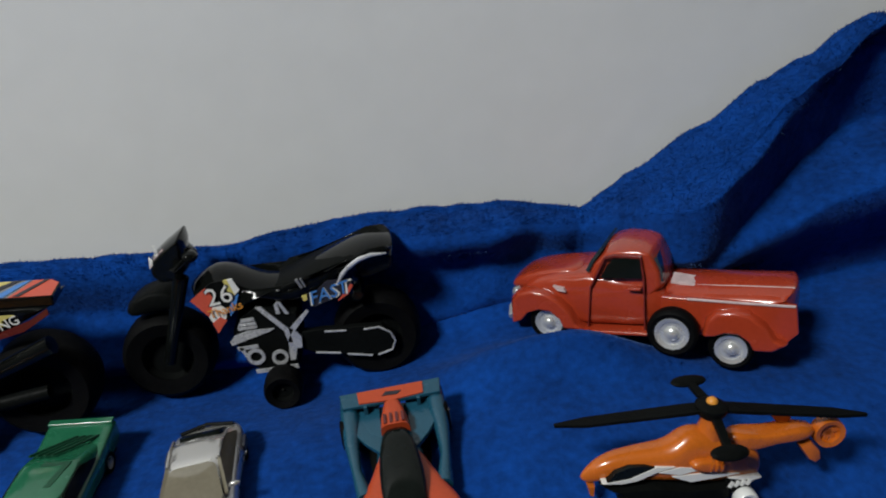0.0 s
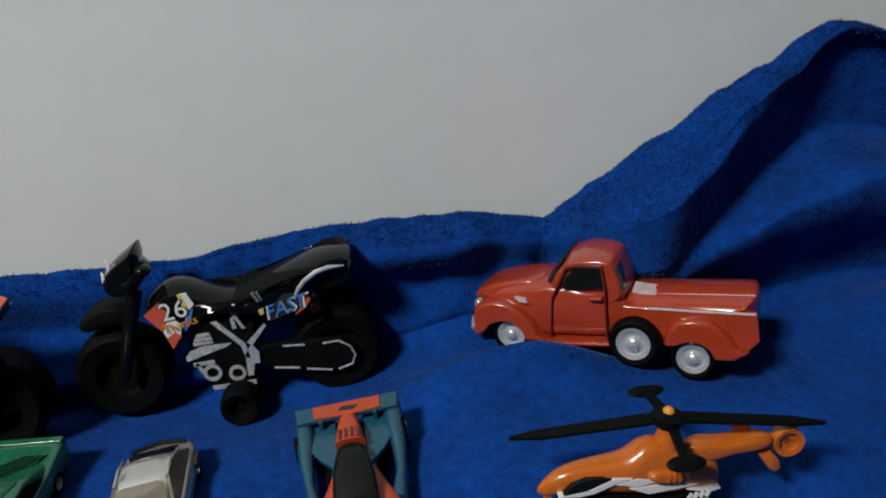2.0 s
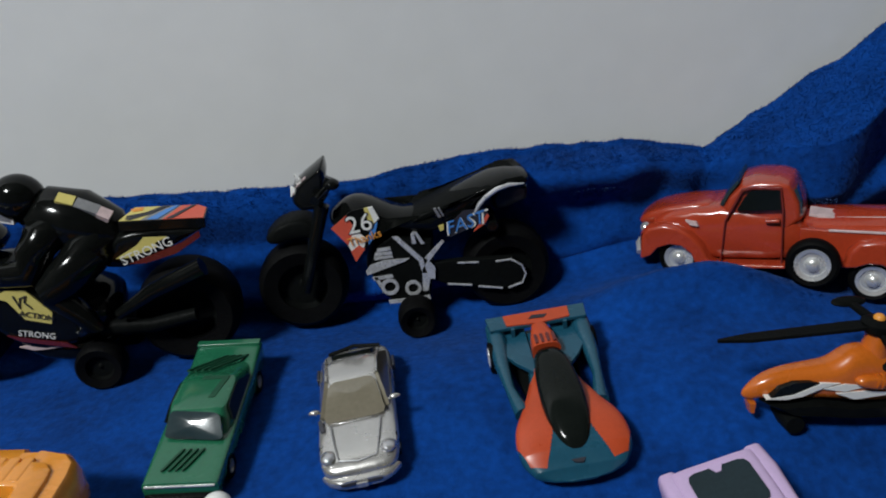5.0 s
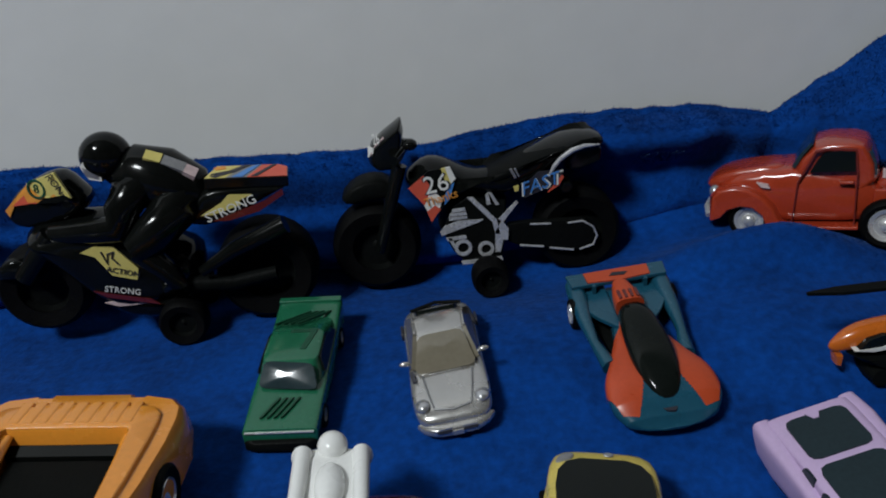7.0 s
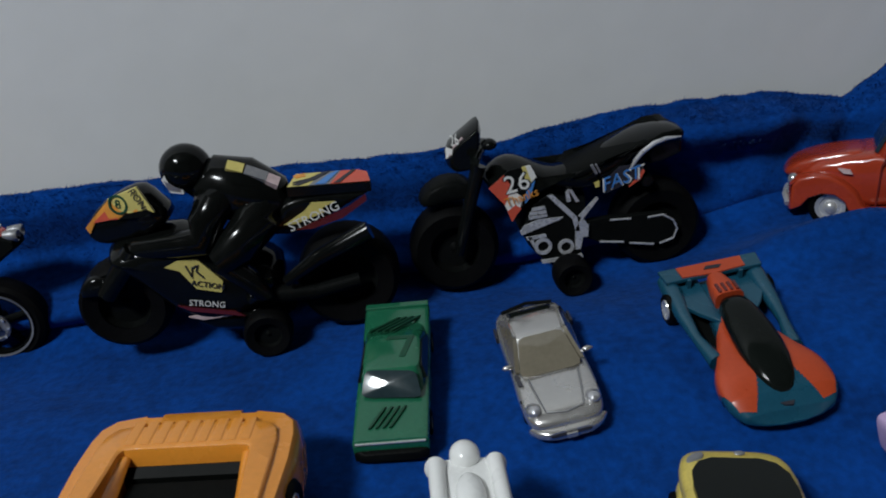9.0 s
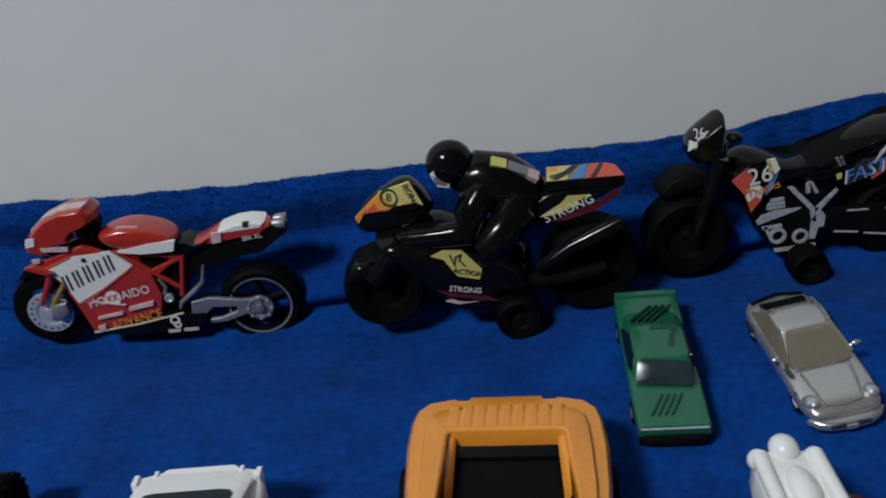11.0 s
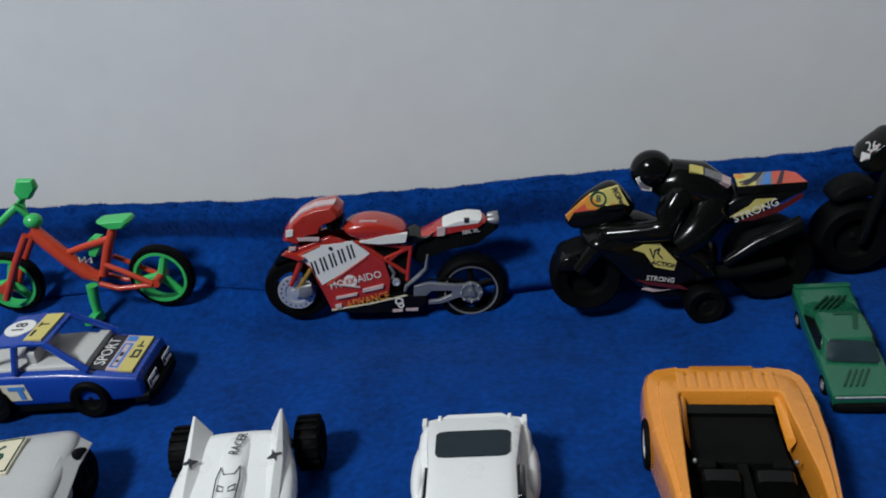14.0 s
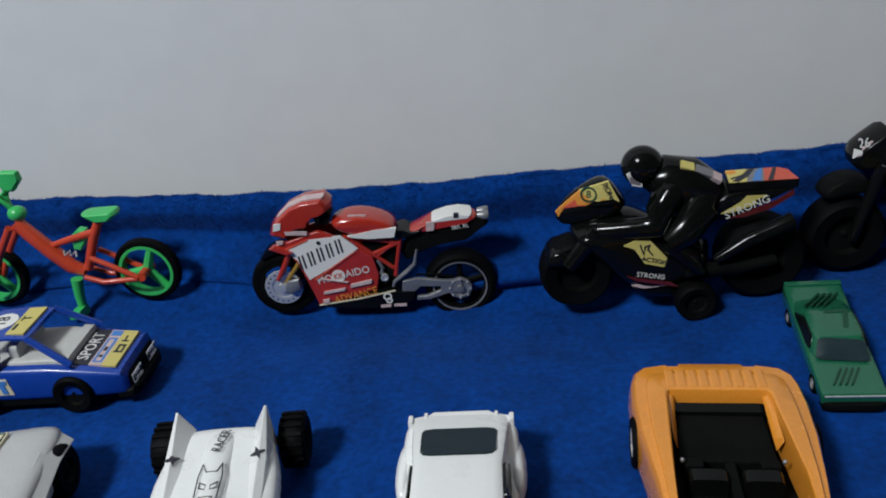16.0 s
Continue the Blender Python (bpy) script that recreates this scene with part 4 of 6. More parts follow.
    lettering("26", 0.0137, upright(*[(a, -0.0185, b) for a, b in mm((32.1, 79.2))][0], 12), WHITEPRINT, t)
    lettering("Thanks", 0.0066, upright(*[(a, -0.0187, b) for a, b in mm((34.6, 71.6))][0], 18), STORANGE, t, squeeze=0.95)
    st(mm((77.8, 76.4), (86.4, 84.5), (97.2, 85.2), (99.3, 82.5), (93.2, 76.3), (79.0, 70.0)), INK, -0.0174, "dark sticker with blue and white lettering")
    lettering("FAST", 0.0108, upright(*[(a, -0.0177, b) for a, b in mm((87.3, 77.5))][0], 18), WHITEPRINT, t, shear=0.25, squeeze=1.0)
    lettering("FAST", 0.0100, upright(*[(a, -0.0181, b) for a, b in mm((86.7, 77.9))][0], 18), STBLUE, t, shear=0.25, squeeze=0.95)
    st(mm((91.7, 73.0), (96.3, 79.1), (98.5, 82.6), (99.7, 81.5), (97.3, 76.9)), STRED, -0.0176)
    st(mm((73.1, 76.3), (75.8, 77.1), (75.9, 74.2), (74.0, 73.6)), STYELLOW, -0.0170)
    for sy in (-1, 1):
        w = wheel(t, 0.0610, sy * 0.024, 0.0278, 0.0103, 0.015, MATT, 0.6, "stabiliser_wheel", cap=False, tread=0, face=sy)
        part("axle", tube_path([(0.0610, sy * 0.010, 0.036), (0.0610, sy * 0.021, 0.0278)], 0.003, 8), BLACK, w)


black_trail_bike()


# ---- bicycle ----
def toy_bicycle():
    t = thing("toy_bicycle", pose(-0.566, 0.372, 0.0), "red plastic toy bicycle with bright green saddle, handlebar and wheels", "toy bicycle")
    for x, nm in ((0.002, "rear_wheel"), (-0.109, "front_wheel")):
        w = part(nm, moved(ring_loft(tyre_profile(0.0232, 0.008, 0.0184)), x, 0.005, 0.0362), RUBBER, t)
        part("rim", moved(ring_loft([(0.0168, -0.0042), (0.0188, -0.0042), (0.0188, 0.0042), (0.0168, 0.0042)], 36), x, 0.005, 0.0362), BIKEGREEN, w, "bright green rim")
        bms = []
        for a in (70, 190, 310):
            r = radians(a)
            bms.append(tube_path([(0, -0.001, 0), (0.0176 * math.cos(r), -0.001, 0.0176 * math.sin(r))], [0.0034, 0.0026], 8))
        part("spokes", moved(joined(*bms), x, 0.005, 0.0362), BIKEGREEN, w)
        part("hub", moved(lathe([(0.0032, -0.0125), (0.0032, 0.005)], 12), x, 0.005, 0.0362), BIKERED, w)
    bar = lambda nm, pts, r, mat=BIKERED, y=-0.001: part(nm, tube_path([(a, y, b) for a, b in pts], r, 10), mat, t)
    bar("main_frame", mm((-76.7, 77.7), (-69.5, 68.4), (-58.3, 55.2), (-48.0, 43.6), (-38.8, 39.4)), [0.0048, 0.0052, 0.0055, 0.0052, 0.004])
    bar("top_tube", mm((-59.7, 58.9), (-43.7, 63.5), (-23.5, 68.7)), [0.002, 0.0024, 0.0026])
    bar("seat_tube", mm((-19.6, 76.4), (-26.4, 64.4), (-36.6, 41.2)), [0.003, 0.0032, 0.003])
    for y in (-0.0065, 0.0065):
        bar("seat_stay", mm((-30.0, 51.9), (-18.1, 45.8), (-0.2, 35.7)), 0.0019, BIKERED, y)
        bar("chain_stay", mm((-37.7, 37.5), (-25.0, 33.1), (-0.5, 34.8)), 0.0019, BIKERED, y)
        bar("fork_blade", mm((-78.9, 76.1), (-92.4, 56.9), (-109.3, 28.5)), 0.0026, BIKERED, y)
    part("saddle", pillow(mm((-29.4, 82.9), (-18.0, 83.4), (-6.6, 83.8), (-5.0, 80.9), (-9.9, 76.9), (-20.0, 76.5), (-24.6, 79.7)), 0, 0.0075, 0.8), BIKEGREEN, t, "bright green saddle", bevel=0.001)
    bar("seat_post", mm((-17.3, 79.8), (-20.1, 74.7)), 0.0022, BIKEGREEN)
    part("shock_spring", tube_path([(a, -0.0065 + 0.0015 * (-1) ** k, b) for k, (a, b) in enumerate(mm((-47.3, 57.3), (-45.9, 54.9), (-43.2, 57.1), (-42.0, 54.3), (-39.2, 56.7), (-37.9, 54.1)))], 0.0007, 6), CHROME, t, "small spring of the shock absorber")
    part("shock_cover", pillow(mm((-42.0, 66.5), (-37.1, 70.2), (-32.2, 69.0), (-33.1, 61.6), (-39.0, 54.0), (-43.6, 55.5)), 0.003, 0.004, 0.85), BIKEGREEN, t)
    bar("crank", mm((-43.2, 37.0), (-44.9, 24.7), (-45.4, 14.6)), [0.0040, 0.0034, 0.0028], BIKEGREEN, -0.0075)
    part("pedal", pillow(mm((-51.4, 14.2), (-42.2, 17.0), (-41.6, 10.0), (-51.4, 9.8)), -0.011, 0.006, 0.95), BIKEGREEN, t, bevel=0.0006)
    part("head_boss", moved(ball(0, 0, 0, 0.0062, 0.006, 0.0052, 16), *[(a, 0, b) for a, b in mm((-74.6, 83.8))][0]), BIKEGREEN, t)
    part("handlebar", tube_path([(p[0], y, p[1]) for p, y in zip(mm((-77.1, 103.7), (-81.7, 95.4), (-77.7, 87.4), (-81.7, 95.4), (-94.4, 85.7), (-101.0, 81.7)), (0.006, 0.003, 0, -0.002, -0.004, -0.006))], 0.0028, 10), BIKEGREEN, t)
    part("brake_guard", pillow(mm((-82.9, 104.1), (-78.1, 113.0), (-66.7, 112.4), (-65.7, 106.4), (-73.1, 98.4), (-79.7, 98.8)), 0.003, 0.003, 0.8), BIKEGREEN, t, bevel=0.001)


toy_bicycle()


# ---- red pickup truck ----
def pickup():
    t = thing("toy_pickup_truck", pose(0.101, 0.368, 0.0, 0, 0, -31), "red die-cast toy pickup truck with side spare wheel and worn bed", "toy truck")
    M = 0.026
    body = mm((-23.8, 59.1), (-21.7, 66.3), (-19.0, 71.6), (-14.6, 75.4), (-5.0, 78.5), (19.6, 84.5), (23.3, 84.2), (49.0, 85.9), (60.9, 80.3), (62.7, 60.0), (51.3, 57.9), (18.3, 52.2), (7.3, 51.2), (-20.6, 49.6))
    part("body", pillow(body, M, 0.0215, 0.86), PICKRED, t, sub=1)
    hood = mm((-30.1, 67.3), (-25.8, 73.2), (-14.0, 79.0), (2.5, 83.1), (14.0, 86.1), (14.5, 77.7), (-27.3, 63.3))
    part("hood", pillow([(a, b - 0.002) for a, b in hood], M, 0.0150, 0.86), PICKRED, t, sub=1)
    cab = mm((14.2, 83.0), (17.0, 90.2), (22.5, 98.0), (30.0, 101.1), (42.0, 103.1), (48.1, 102.4), (50.7, 98.8), (54.6, 92.4), (57.0, 82.5), (50.5, 73.9), (16.4, 67.7))
    part("cab", pillow([(a, b - 0.0015) for a, b in cab], M, 0.0198, 0.84), PICKRED, t, bevel=0.0016)
    part("side_window", slab(mm((23.9, 83.3), (26.5, 90.5), (29.5, 94.7), (35.2, 96.6), (43.0, 97.0), (44.9, 86.8)), 0.0030, 0.0075), DARKGLASS, t, "dark open side window")
    for q in (mm((18.8, 77.6), (24.5, 94.5), (29.4, 96.6), (43.2, 98.2), (46.1, 87.0), (49.5, 58.0), (48.8, 57.8), (45.5, 86.3), (42.7, 97.2), (29.7, 95.7), (25.4, 94.0), (19.7, 77.4)), mm((18.5, 77.2), (19.3, 77.3), (19.8, 54.2), (19.2, 54.1))):
        part("door_seam", slab(q, 0.0032, 0.0060), SEAM, t)
    part("door_handle", slab(mm((38.4, 80.5), (45.0, 81.8), (45.2, 80.2), (38.5, 79.0)), 0.0022, 0.0060), PICKRED, t, bevel=0.0004)
    part("hood_emblem", slab(mm((-1.3, 73.9), (4.7, 73.6), (6.1, 71.6), (1.6, 71.7)), 0.0028, 0.0070), PALE, t)
    part("rear_window", pillow(mm((50.2, 98.1), (53.8, 90.9), (55.0, 84.6), (52.0, 84.1), (48.6, 96.5)), M, 0.0175, 0.95), SMOKE, t, "rear window with a worn film")
    part("windscreen", pillow(mm((14.5, 83.4), (17.0, 90.2), (21.6, 97.9), (22.9, 97.1), (18.6, 89.5), (16.2, 82.7)), M, 0.0175, 0.96), SMOKE, t)
    bed = mm((53.5, 77.8), (53.4, 82.9), (55.6, 84.1), (86.9, 88.9), (114.4, 93.0), (116.8, 92.7), (118.4, 89.4), (120.1, 75.7), (117.7, 64.0), (58.6, 51.7), (55.6, 54.6))
    part("bed", rounded([(a, b - 0.0012) for a, b in bed], M, 0.0197, 0.0095), PICKRED, t, "red pickup bed with painted bright edges", sub=1)
    part("bed_side", slab(mm((54.8, 78.2), (69.3, 79.4), (118.0, 85.0), (120.9, 70.9), (116.4, 64.7), (103.9, 61.0), (71.2, 60.2), (56.9, 60.4)), 0.0050, 0.0090), PICKRED, t, bevel=0.0008)
    # two pale bars stand in for the highlights along the bed's edges
    part("bed_rail", tube_path([(a, 0.0048, b) for a, b in mm((68.0, 79.2), (93.4, 82.0), (117.4, 84.9))], 0.0007, 6), PALE, t, "thin pale line painted as an edge highlight")
    part("top_rail", tube_path([(a, M - 0.0105, b - 0.0026) for a, b in mm((70.2, 85.5), (92.5, 89.1), (115.8, 92.5))], 0.0005, 6), PALE, t, "thin pale line painted as an edge highlight")
    (la, lz), (lb, _) = mm((57.9, 83.8), (70.5, 85.7))
    part("worn_label", loft([[(la, M - 0.002, lz - 0.0009 + d), (lb, M - 0.002, lz - 0.0009 + d), (lb + 0.0015, M - 0.0070, lz - 0.0014 + d), (lb - 0.001, M - 0.0118, lz - 0.0026 + d), (la, M - 0.0112, lz - 0.0024 + d)] for d in (0.0006, 0.0018)]), PALE, t, "torn pale paper label", smooth=False)
    ff = mm((-24.2, 63.3), (-20.9, 67.5), (-12.8, 70.7), (-4.7, 70.6), (3.4, 67.4), (10.0, 62.3), (14.7, 54.8), (19.1, 52.7), (8.1, 51.1), (5.1, 56.6), (-0.8, 60.2), (-7.6, 59.8), (-14.0, 56.5), (-17.6, 50.9), (-22.9, 48.1))
    rf = mm((76.9, 62.1), (77.9, 71.1), (82.0, 76.6), (89.7, 79.1), (97.7, 78.9), (106.2, 73.9), (111.7, 67.4), (117.6, 65.6), (111.8, 60.9), (102.8, 59.2), (99.8, 63.9), (94.1, 67.0), (87.2, 66.2), (82.1, 63.2))
    for y in (0.0055, 2 * M - 0.0055):
        part("front_fender", pillow(ff, y, 0.0065, 0.9), PICKRED, t, bevel=0.0012)
        part("rear_fender", pillow(rf, y, 0.0065, 0.9), PICKRED, t, bevel=0.0012)
        part("running_board", slab(mm((12.0, 52.2), (51.3, 58.5), (51.4, 56.9), (12.1, 50.2)), y - 0.006, y + 0.006), PICKRED, t, bevel=0.0005)
        f = -1 if y < M else 1
        wheel(t, -0.0020, y - 0.001 * f, 0.0520, 0.0112, 0.009, CHROME, 0.72, "front_wheel", face=f)
        wheel(t, 0.0918, y - 0.001 * f, 0.0570, 0.0112, 0.009, CHROME, 0.74, "rear_wheel", face=f)
    wheel(t, 0.0636, -0.0015, 0.0632, 0.0128, 0.0085, CHROME, 0.70, "spare_wheel")
    for dy in (0.008, 2 * M - 0.008):
        part("headlight", moved(ball(0, 0, 0, 0.003, 0.0035, 0.0035, 14), *[(a, dy, b) for a, b in mm((-22.5, 64.5))][0]), LAMPGLASS, t, "clear round headlight")
    part("bumper", tube_path([(a, y, b) for (a, b), y in zip(mm((-23.3, 51.8), (-25.4, 54.9), (-25.4, 54.9), (-23.3, 51.8)), (0.002, 0.008, 2 * M - 0.008, 2 * M - 0.002))], 0.0017, 8), CHROME, t, "chrome front bumper")
    part("grille", slab(mm((-23.5, 62.2), (-21.5, 62.6), (-20.6, 52.4), (-23.0, 51.9)), 0.012, 2 * M - 0.012), CHROME, t)
    part("underbody", slab(mm((-12.2, 49.2), (98.0, 66.0), (98.2, 63.7), (-12.1, 45.7)), 0.009, 2 * M - 0.009), MATT, t)


pickup()


# ---- orange helicopter ----
def helicopter():
    t = thing("toy_helicopter", pose(0.14, 0.255, 0.0, 0, 0, -2), "orange toy helicopter with dark rotor blades and white stripes", "toy helicopter")
    secs = [(-0.0535, 0.0006, 0.0390, 0.0410), (-0.0510, 0.0022, 0.0372, 0.0442), (-0.0475, 0.0038, 0.0382, 0.0476), (-0.0425, 0.0048, 0.0388, 0.0505), (-0.0355, 0.0056, 0.0383, 0.0525), (-0.0250, 0.0066, 0.0386, 0.0542), (-0.0180, 0.0072, 0.0380, 0.0552),
            (-0.0140, 0.0075, 0.0374, 0.0595), (-0.0110, 0.0075, 0.0370, 0.0618), (-0.0060, 0.0075, 0.0362, 0.0624), (-0.0010, 0.0076, 0.0358, 0.0614), (0.0065, 0.0076, 0.0366, 0.0580), (0.0145, 0.0070, 0.0378, 0.0556), (0.0195, 0.0062, 0.0382, 0.0515), (0.0212, 0.0050, 0.0390, 0.0490)]
    ell = lambda x, w, z0, z1: [(x, w * math.copysign(abs(math.cos(a)) ** 0.8, math.cos(a)), (z0 + z1) / 2 + (z1 - z0) / 2 * math.copysign(abs(math.sin(a)) ** 0.8, math.sin(a))) for a in [2 * math.pi * (k + 0.5) / 18 for k in range(18)]]
    part("fuselage", loft([ell(*q) for q in secs]), HELI, t, "glossy orange fuselage", sub=1)
    boom = mm((3.9, 59.1), (10.4, 60.2), (21.7, 59.0), (32.5, 61.1), (43.3, 62.3), (45.7, 55.6), (33.8, 55.2), (25.0, 53.8), (16.3, 50.6), (7.1, 51.2))
    part("tail_boom", pillow(boom, 0, 0.0052, 0.7), HELI, t, sub=1)
    p = mm((50.2, 56.9))[0]
    part("tail_rotor_ring", moved(ring_loft([(0.0044, -0.0024), (0.0064, -0.0028), (0.0068, 0.0), (0.0064, 0.0028), (0.0044, 0.0024)], 26), p[0], 0, p[1]), HELI, t, "ring round the tail rotor")
    part("tail_rotor", moved(joined(*[moved(box(-0.0011, 0.0011, -0.0008, 0.0008, -0.0048, 0.0048), ry=a) for a in (10, 70, 130)]), p[0], 0, p[1]), HELI, t)
    part("tail_fin", pillow(mm((36.5, 53.2), (42.6, 54.1), (47.8, 48.6), (49.1, 43.9), (47.1, 42.0), (43.7, 43.8)), 0, 0.0022, 0.8), HELI, t)
    part("upper_fin", pillow(mm((22.8, 66.9), (31.9, 66.6), (35.1, 62.7), (32.7, 59.5), (28.0, 61.4)), 0.004, 0.0022, 0.85), HELI, t)
    part("mast", moved(lathe([(0.0058, 0.0), (0.0046, 0.008), (0.0040, 0.0110), (0.0038, 0.0135)], 16, "z"), -0.001, 0, 0.0565), HELI, t)
    part("engine_pod", pillow(mm((-11.7, 48.3), (-10.7, 51.7), (-1.9, 52.4), (5.0, 50.1), (4.3, 46.2), (-5.7, 46.1)), -0.0075, 0.003, 0.75), HELI, t, sub=1)
    for k in range(3):
        p = mm((-0.5, 49.1))[0]
        part("engine_rib", moved(ring_loft([(0.0030, -0.0004), (0.0036, -0.0004), (0.0036, 0.0004), (0.0030, 0.0004)], 14), p[0] - 0.002 + 0.0022 * k, -0.0075, p[1], rz=90), HELI, t)
    part("canopy_opening", slab(mm((-44.5, 41.4), (-41.0, 46.4), (-35.4, 48.8), (-29.0, 49.2), (-22.6, 47.8), (-26.5, 45.6), (-33.9, 43.0)), -0.0074, -0.0030), DARKGLASS, t, "dark canopy opening")
    for q in (mm((-46.3, 38.0), (-35.0, 39.8), (-24.4, 44.9), (-16.6, 44.8), (-23.1, 42.9), (-31.6, 38.8), (-38.2, 37.6)), mm((-23.1, 42.3), (-14.4, 44.4), (-4.0, 43.1), (-9.7, 41.9), (-14.0, 40.7)), mm((-17.3, 39.9), (-5.1, 40.8), (11.1, 40.0), (1.8, 38.5), (-9.2, 36.9)), mm((6.4, 37.9), (17.7, 38.5), (20.8, 37.5), (15.7, 35.9))):
        part("white_stripe", slab([(a, b + 0.0036) for a, b in q], -0.0078, -0.0040), WHITEPRINT, t, smooth=False)
    part("underside", pillow(mm((-45.9, 37.9), (-25.0, 38.8), (-9.2, 36.4), (11.0, 37.2), (11.8, 31.1), (-4.1, 30.9), (-37.9, 33.4)), 0, 0.0085, 0.8), MATT, t, "black underside")
    part("skid_block", slab(mm((5.5, 40.3), (16.2, 40.6), (17.0, 36.0), (9.6, 33.6)), -0.0080, 0.0080), MATT, t, bevel=0.0005)
    for k in range(4):
        p = mm((7.9, 38.6))[0]
        part("skid_print", moved(box(-0.0007, 0.0007, -0.0004, 0.0004, -0.0014, 0.0014), p[0] + 0.0024 * k, -0.0083, p[1] + 0.0003 * k, 0, 25, 0), WHITEPRINT, t)
    for y in (-0.010, 0.010):
        wheel(t, 0.0142, y, 0.0322, 0.0050, 0.0058, BLACK, 0.55, "rear_wheel", 4, face=-1 if y < 0 else 1).data.materials[0] = WHITE
    part("nose_skid", pillow(mm((-50.8, 37.0), (-47.5, 36.7), (-47.5, 31.2), (-49.3, 31.6)), 0, 0.003, 0.8), HELI, t)
    part("front_wheel", moved(lathe([(0.004, -0.008), (0.0048, 0), (0.004, 0.008)], 16), -0.032, 0, 0.0285), MATT, t)
    hub = (-0.0015, 0.0, 0.0714)
    part("rotor_hub", moved(lathe([(0.0052, -0.0035), (0.0066, -0.001), (0.0066, 0.0008), (0.0045, 0.0022), (0.0002, 0.0024)], 20, "z"), *hub), MATT, t)
    part("hub_pin", moved(lathe([(0.0024, 0.0), (0.0023, 0.0032), (0.0014, 0.0042), (0.0002, 0.0044)], 14, "z"), *hub), STORANGE, t, "copper rivet")

    def blade(a, length, w, droop, paddle=False):
        out = [(0.004, -w * 0.5), (0.010, -w * 0.55), (length * 0.8, -w * 0.42), (length, -w * 0.10), (length, w * 0.10), (length * 0.8, w * 0.5), (0.010, w * 0.55), (0.004, w * 0.5)]
        bm = plate(out, -0.0008, 0.0008)
        if paddle:
            bm = joined(plate([(0.004, -0.002), (length, -0.0016), (length, 0.0016), (0.004, 0.002)], -0.0011, 0.0011), moved(ball(0, 0, 0, 0.0036, 0.0085, 0.0018, 16), length, 0, 0.0))
        part("rotor_blade", moved(moved(bm, 0, 0, 0, 0, droop, 0), *hub, 0, 0, a), MATT, t, "dark grey rotor blade", bevel=0.0003)
    blade(176, 0.064, 0.0066, 8)
    blade(-2, 0.066, 0.0066, 5)
    blade(-84, 0.020, 0.005, 30, True)
    blade(100, 0.018, 0.005, -4, True)


helicopter()


# ---- small cars, facing the front of the bed: local -y is a car's front ----
def ring_xz(y, hw, z0, z1, e=0.45, n=20, xc=0.0):
    c0, h = (z0 + z1) / 2, (z1 - z0) / 2
    out = []
    for k in range(n):
        a = 2 * math.pi * (k + 0.5) / n
        c, s = math.cos(a), math.sin(a)
        out.append((xc + hw * math.copysign(abs(c) ** e, c), y, c0 + h * math.copysign(abs(s) ** e, s)))
    return out


def hull(sections, e=0.45, n=20):
    return loft([ring_xz(y, hw, z0, z1, e, n) for y, hw, z0, z1 in sections])


def ring_xy(z, yc, hl, hw, e=0.4, n=24):
    out = []
    for k in range(n):
        a = 2 * math.pi * (k + 0.5) / n
        c, s = math.cos(a), math.sin(a)
        out.append((hw * math.copysign(abs(c) ** e, c), yc + hl * math.copysign(abs(s) ** e, s), z))
    return out


def pane(a, b, c, d, inset=0.1, th=0.0006, back=0.0012, bulge=0.0):
    """A pane laid on the quad a b c d, drawn in from its edges and proud by th."""
    v = [Vector(p) for p in (a, b, c, d)]
    m = sum(v, Vector()) / 4
    n = (v[1] - v[0]).cross(v[3] - v[0]).normalized()
    v = [p + (m - p) * inset for p in v]
    # soft corners
    loop = []
    for i in range(4):
        p, q, r = v[i - 1], v[i], v[(i + 1) % 4]
        loop += [q + (p - q) * 0.14, q + (p - q) * 0.04 + (r - q) * 0.04, q + (r - q) * 0.14]
    rings = [[p - n * back for p in loop], [p + n * th for p in loop]]
    if bulge:
        rings += [[m + (p - m) * s + n * (th + bulge * (1 - s * s)) for p in loop] for s in (0.8, 0.6, 0.4, 0.2, 0.04)]
    return loft(rings)


def cabin(t, base, top, paint, glass, name="cabin", e=0.35, inset=0.12, which="frlb", twist=0.0):
    """A glazed cabin: base and top as (y0, y1, half width, z)."""
    y0, y1, w, z = base
    u0, u1, v, h = top
    part(name, loft([ring_xy(z, (y0 + y1) / 2, (y1 - y0) / 2, w, e), ring_xy(z + (h - z) * 0.5, (y0 + u0 + y1 + u1) / 4, (y1 - y0 + u1 - u0) / 4, (w + v) / 2 + 0.0004, e), ring_xy(h - 0.0006, (u0 + u1) / 2, (u1 - u0) / 2 + 0.0006, v + 0.0003, e), ring_xy(h, (u0 + u1) / 2, (u1 - u0) / 2 - 0.0012, v - 0.0012, e), ring_xy(h + 0.0003, (u0 + u1) / 2, (u1 - u0) / 4, v / 2, e)]), paint, t, bevel=0.0004)
    quads = {"f": ((-w, y0 + twist * 0.3, z), (w, y0 - twist, z), (v, u0 - twist, h), (-v, u0 + twist * 0.3, h)), "b": ((w, y1, z), (-w, y1, z), (-v, u1, h), (v, u1, h)),
             "l": ((-w, y1, z), (-w, y0, z), (-v, u0, h), (-v, u1, h)), "r": ((w, y0, z), (w, y1, z), (v, u1, h), (v, u0, h))}
    names = {"f": "windscreen", "b": "rear_window", "l": "side_window", "r": "side_window"}
    for k in which:
        part(names[k], pane(*quads[k], inset=inset, bulge=(0.0010 if twist else 0.0006) if k == "f" else 0.0), glass, t)


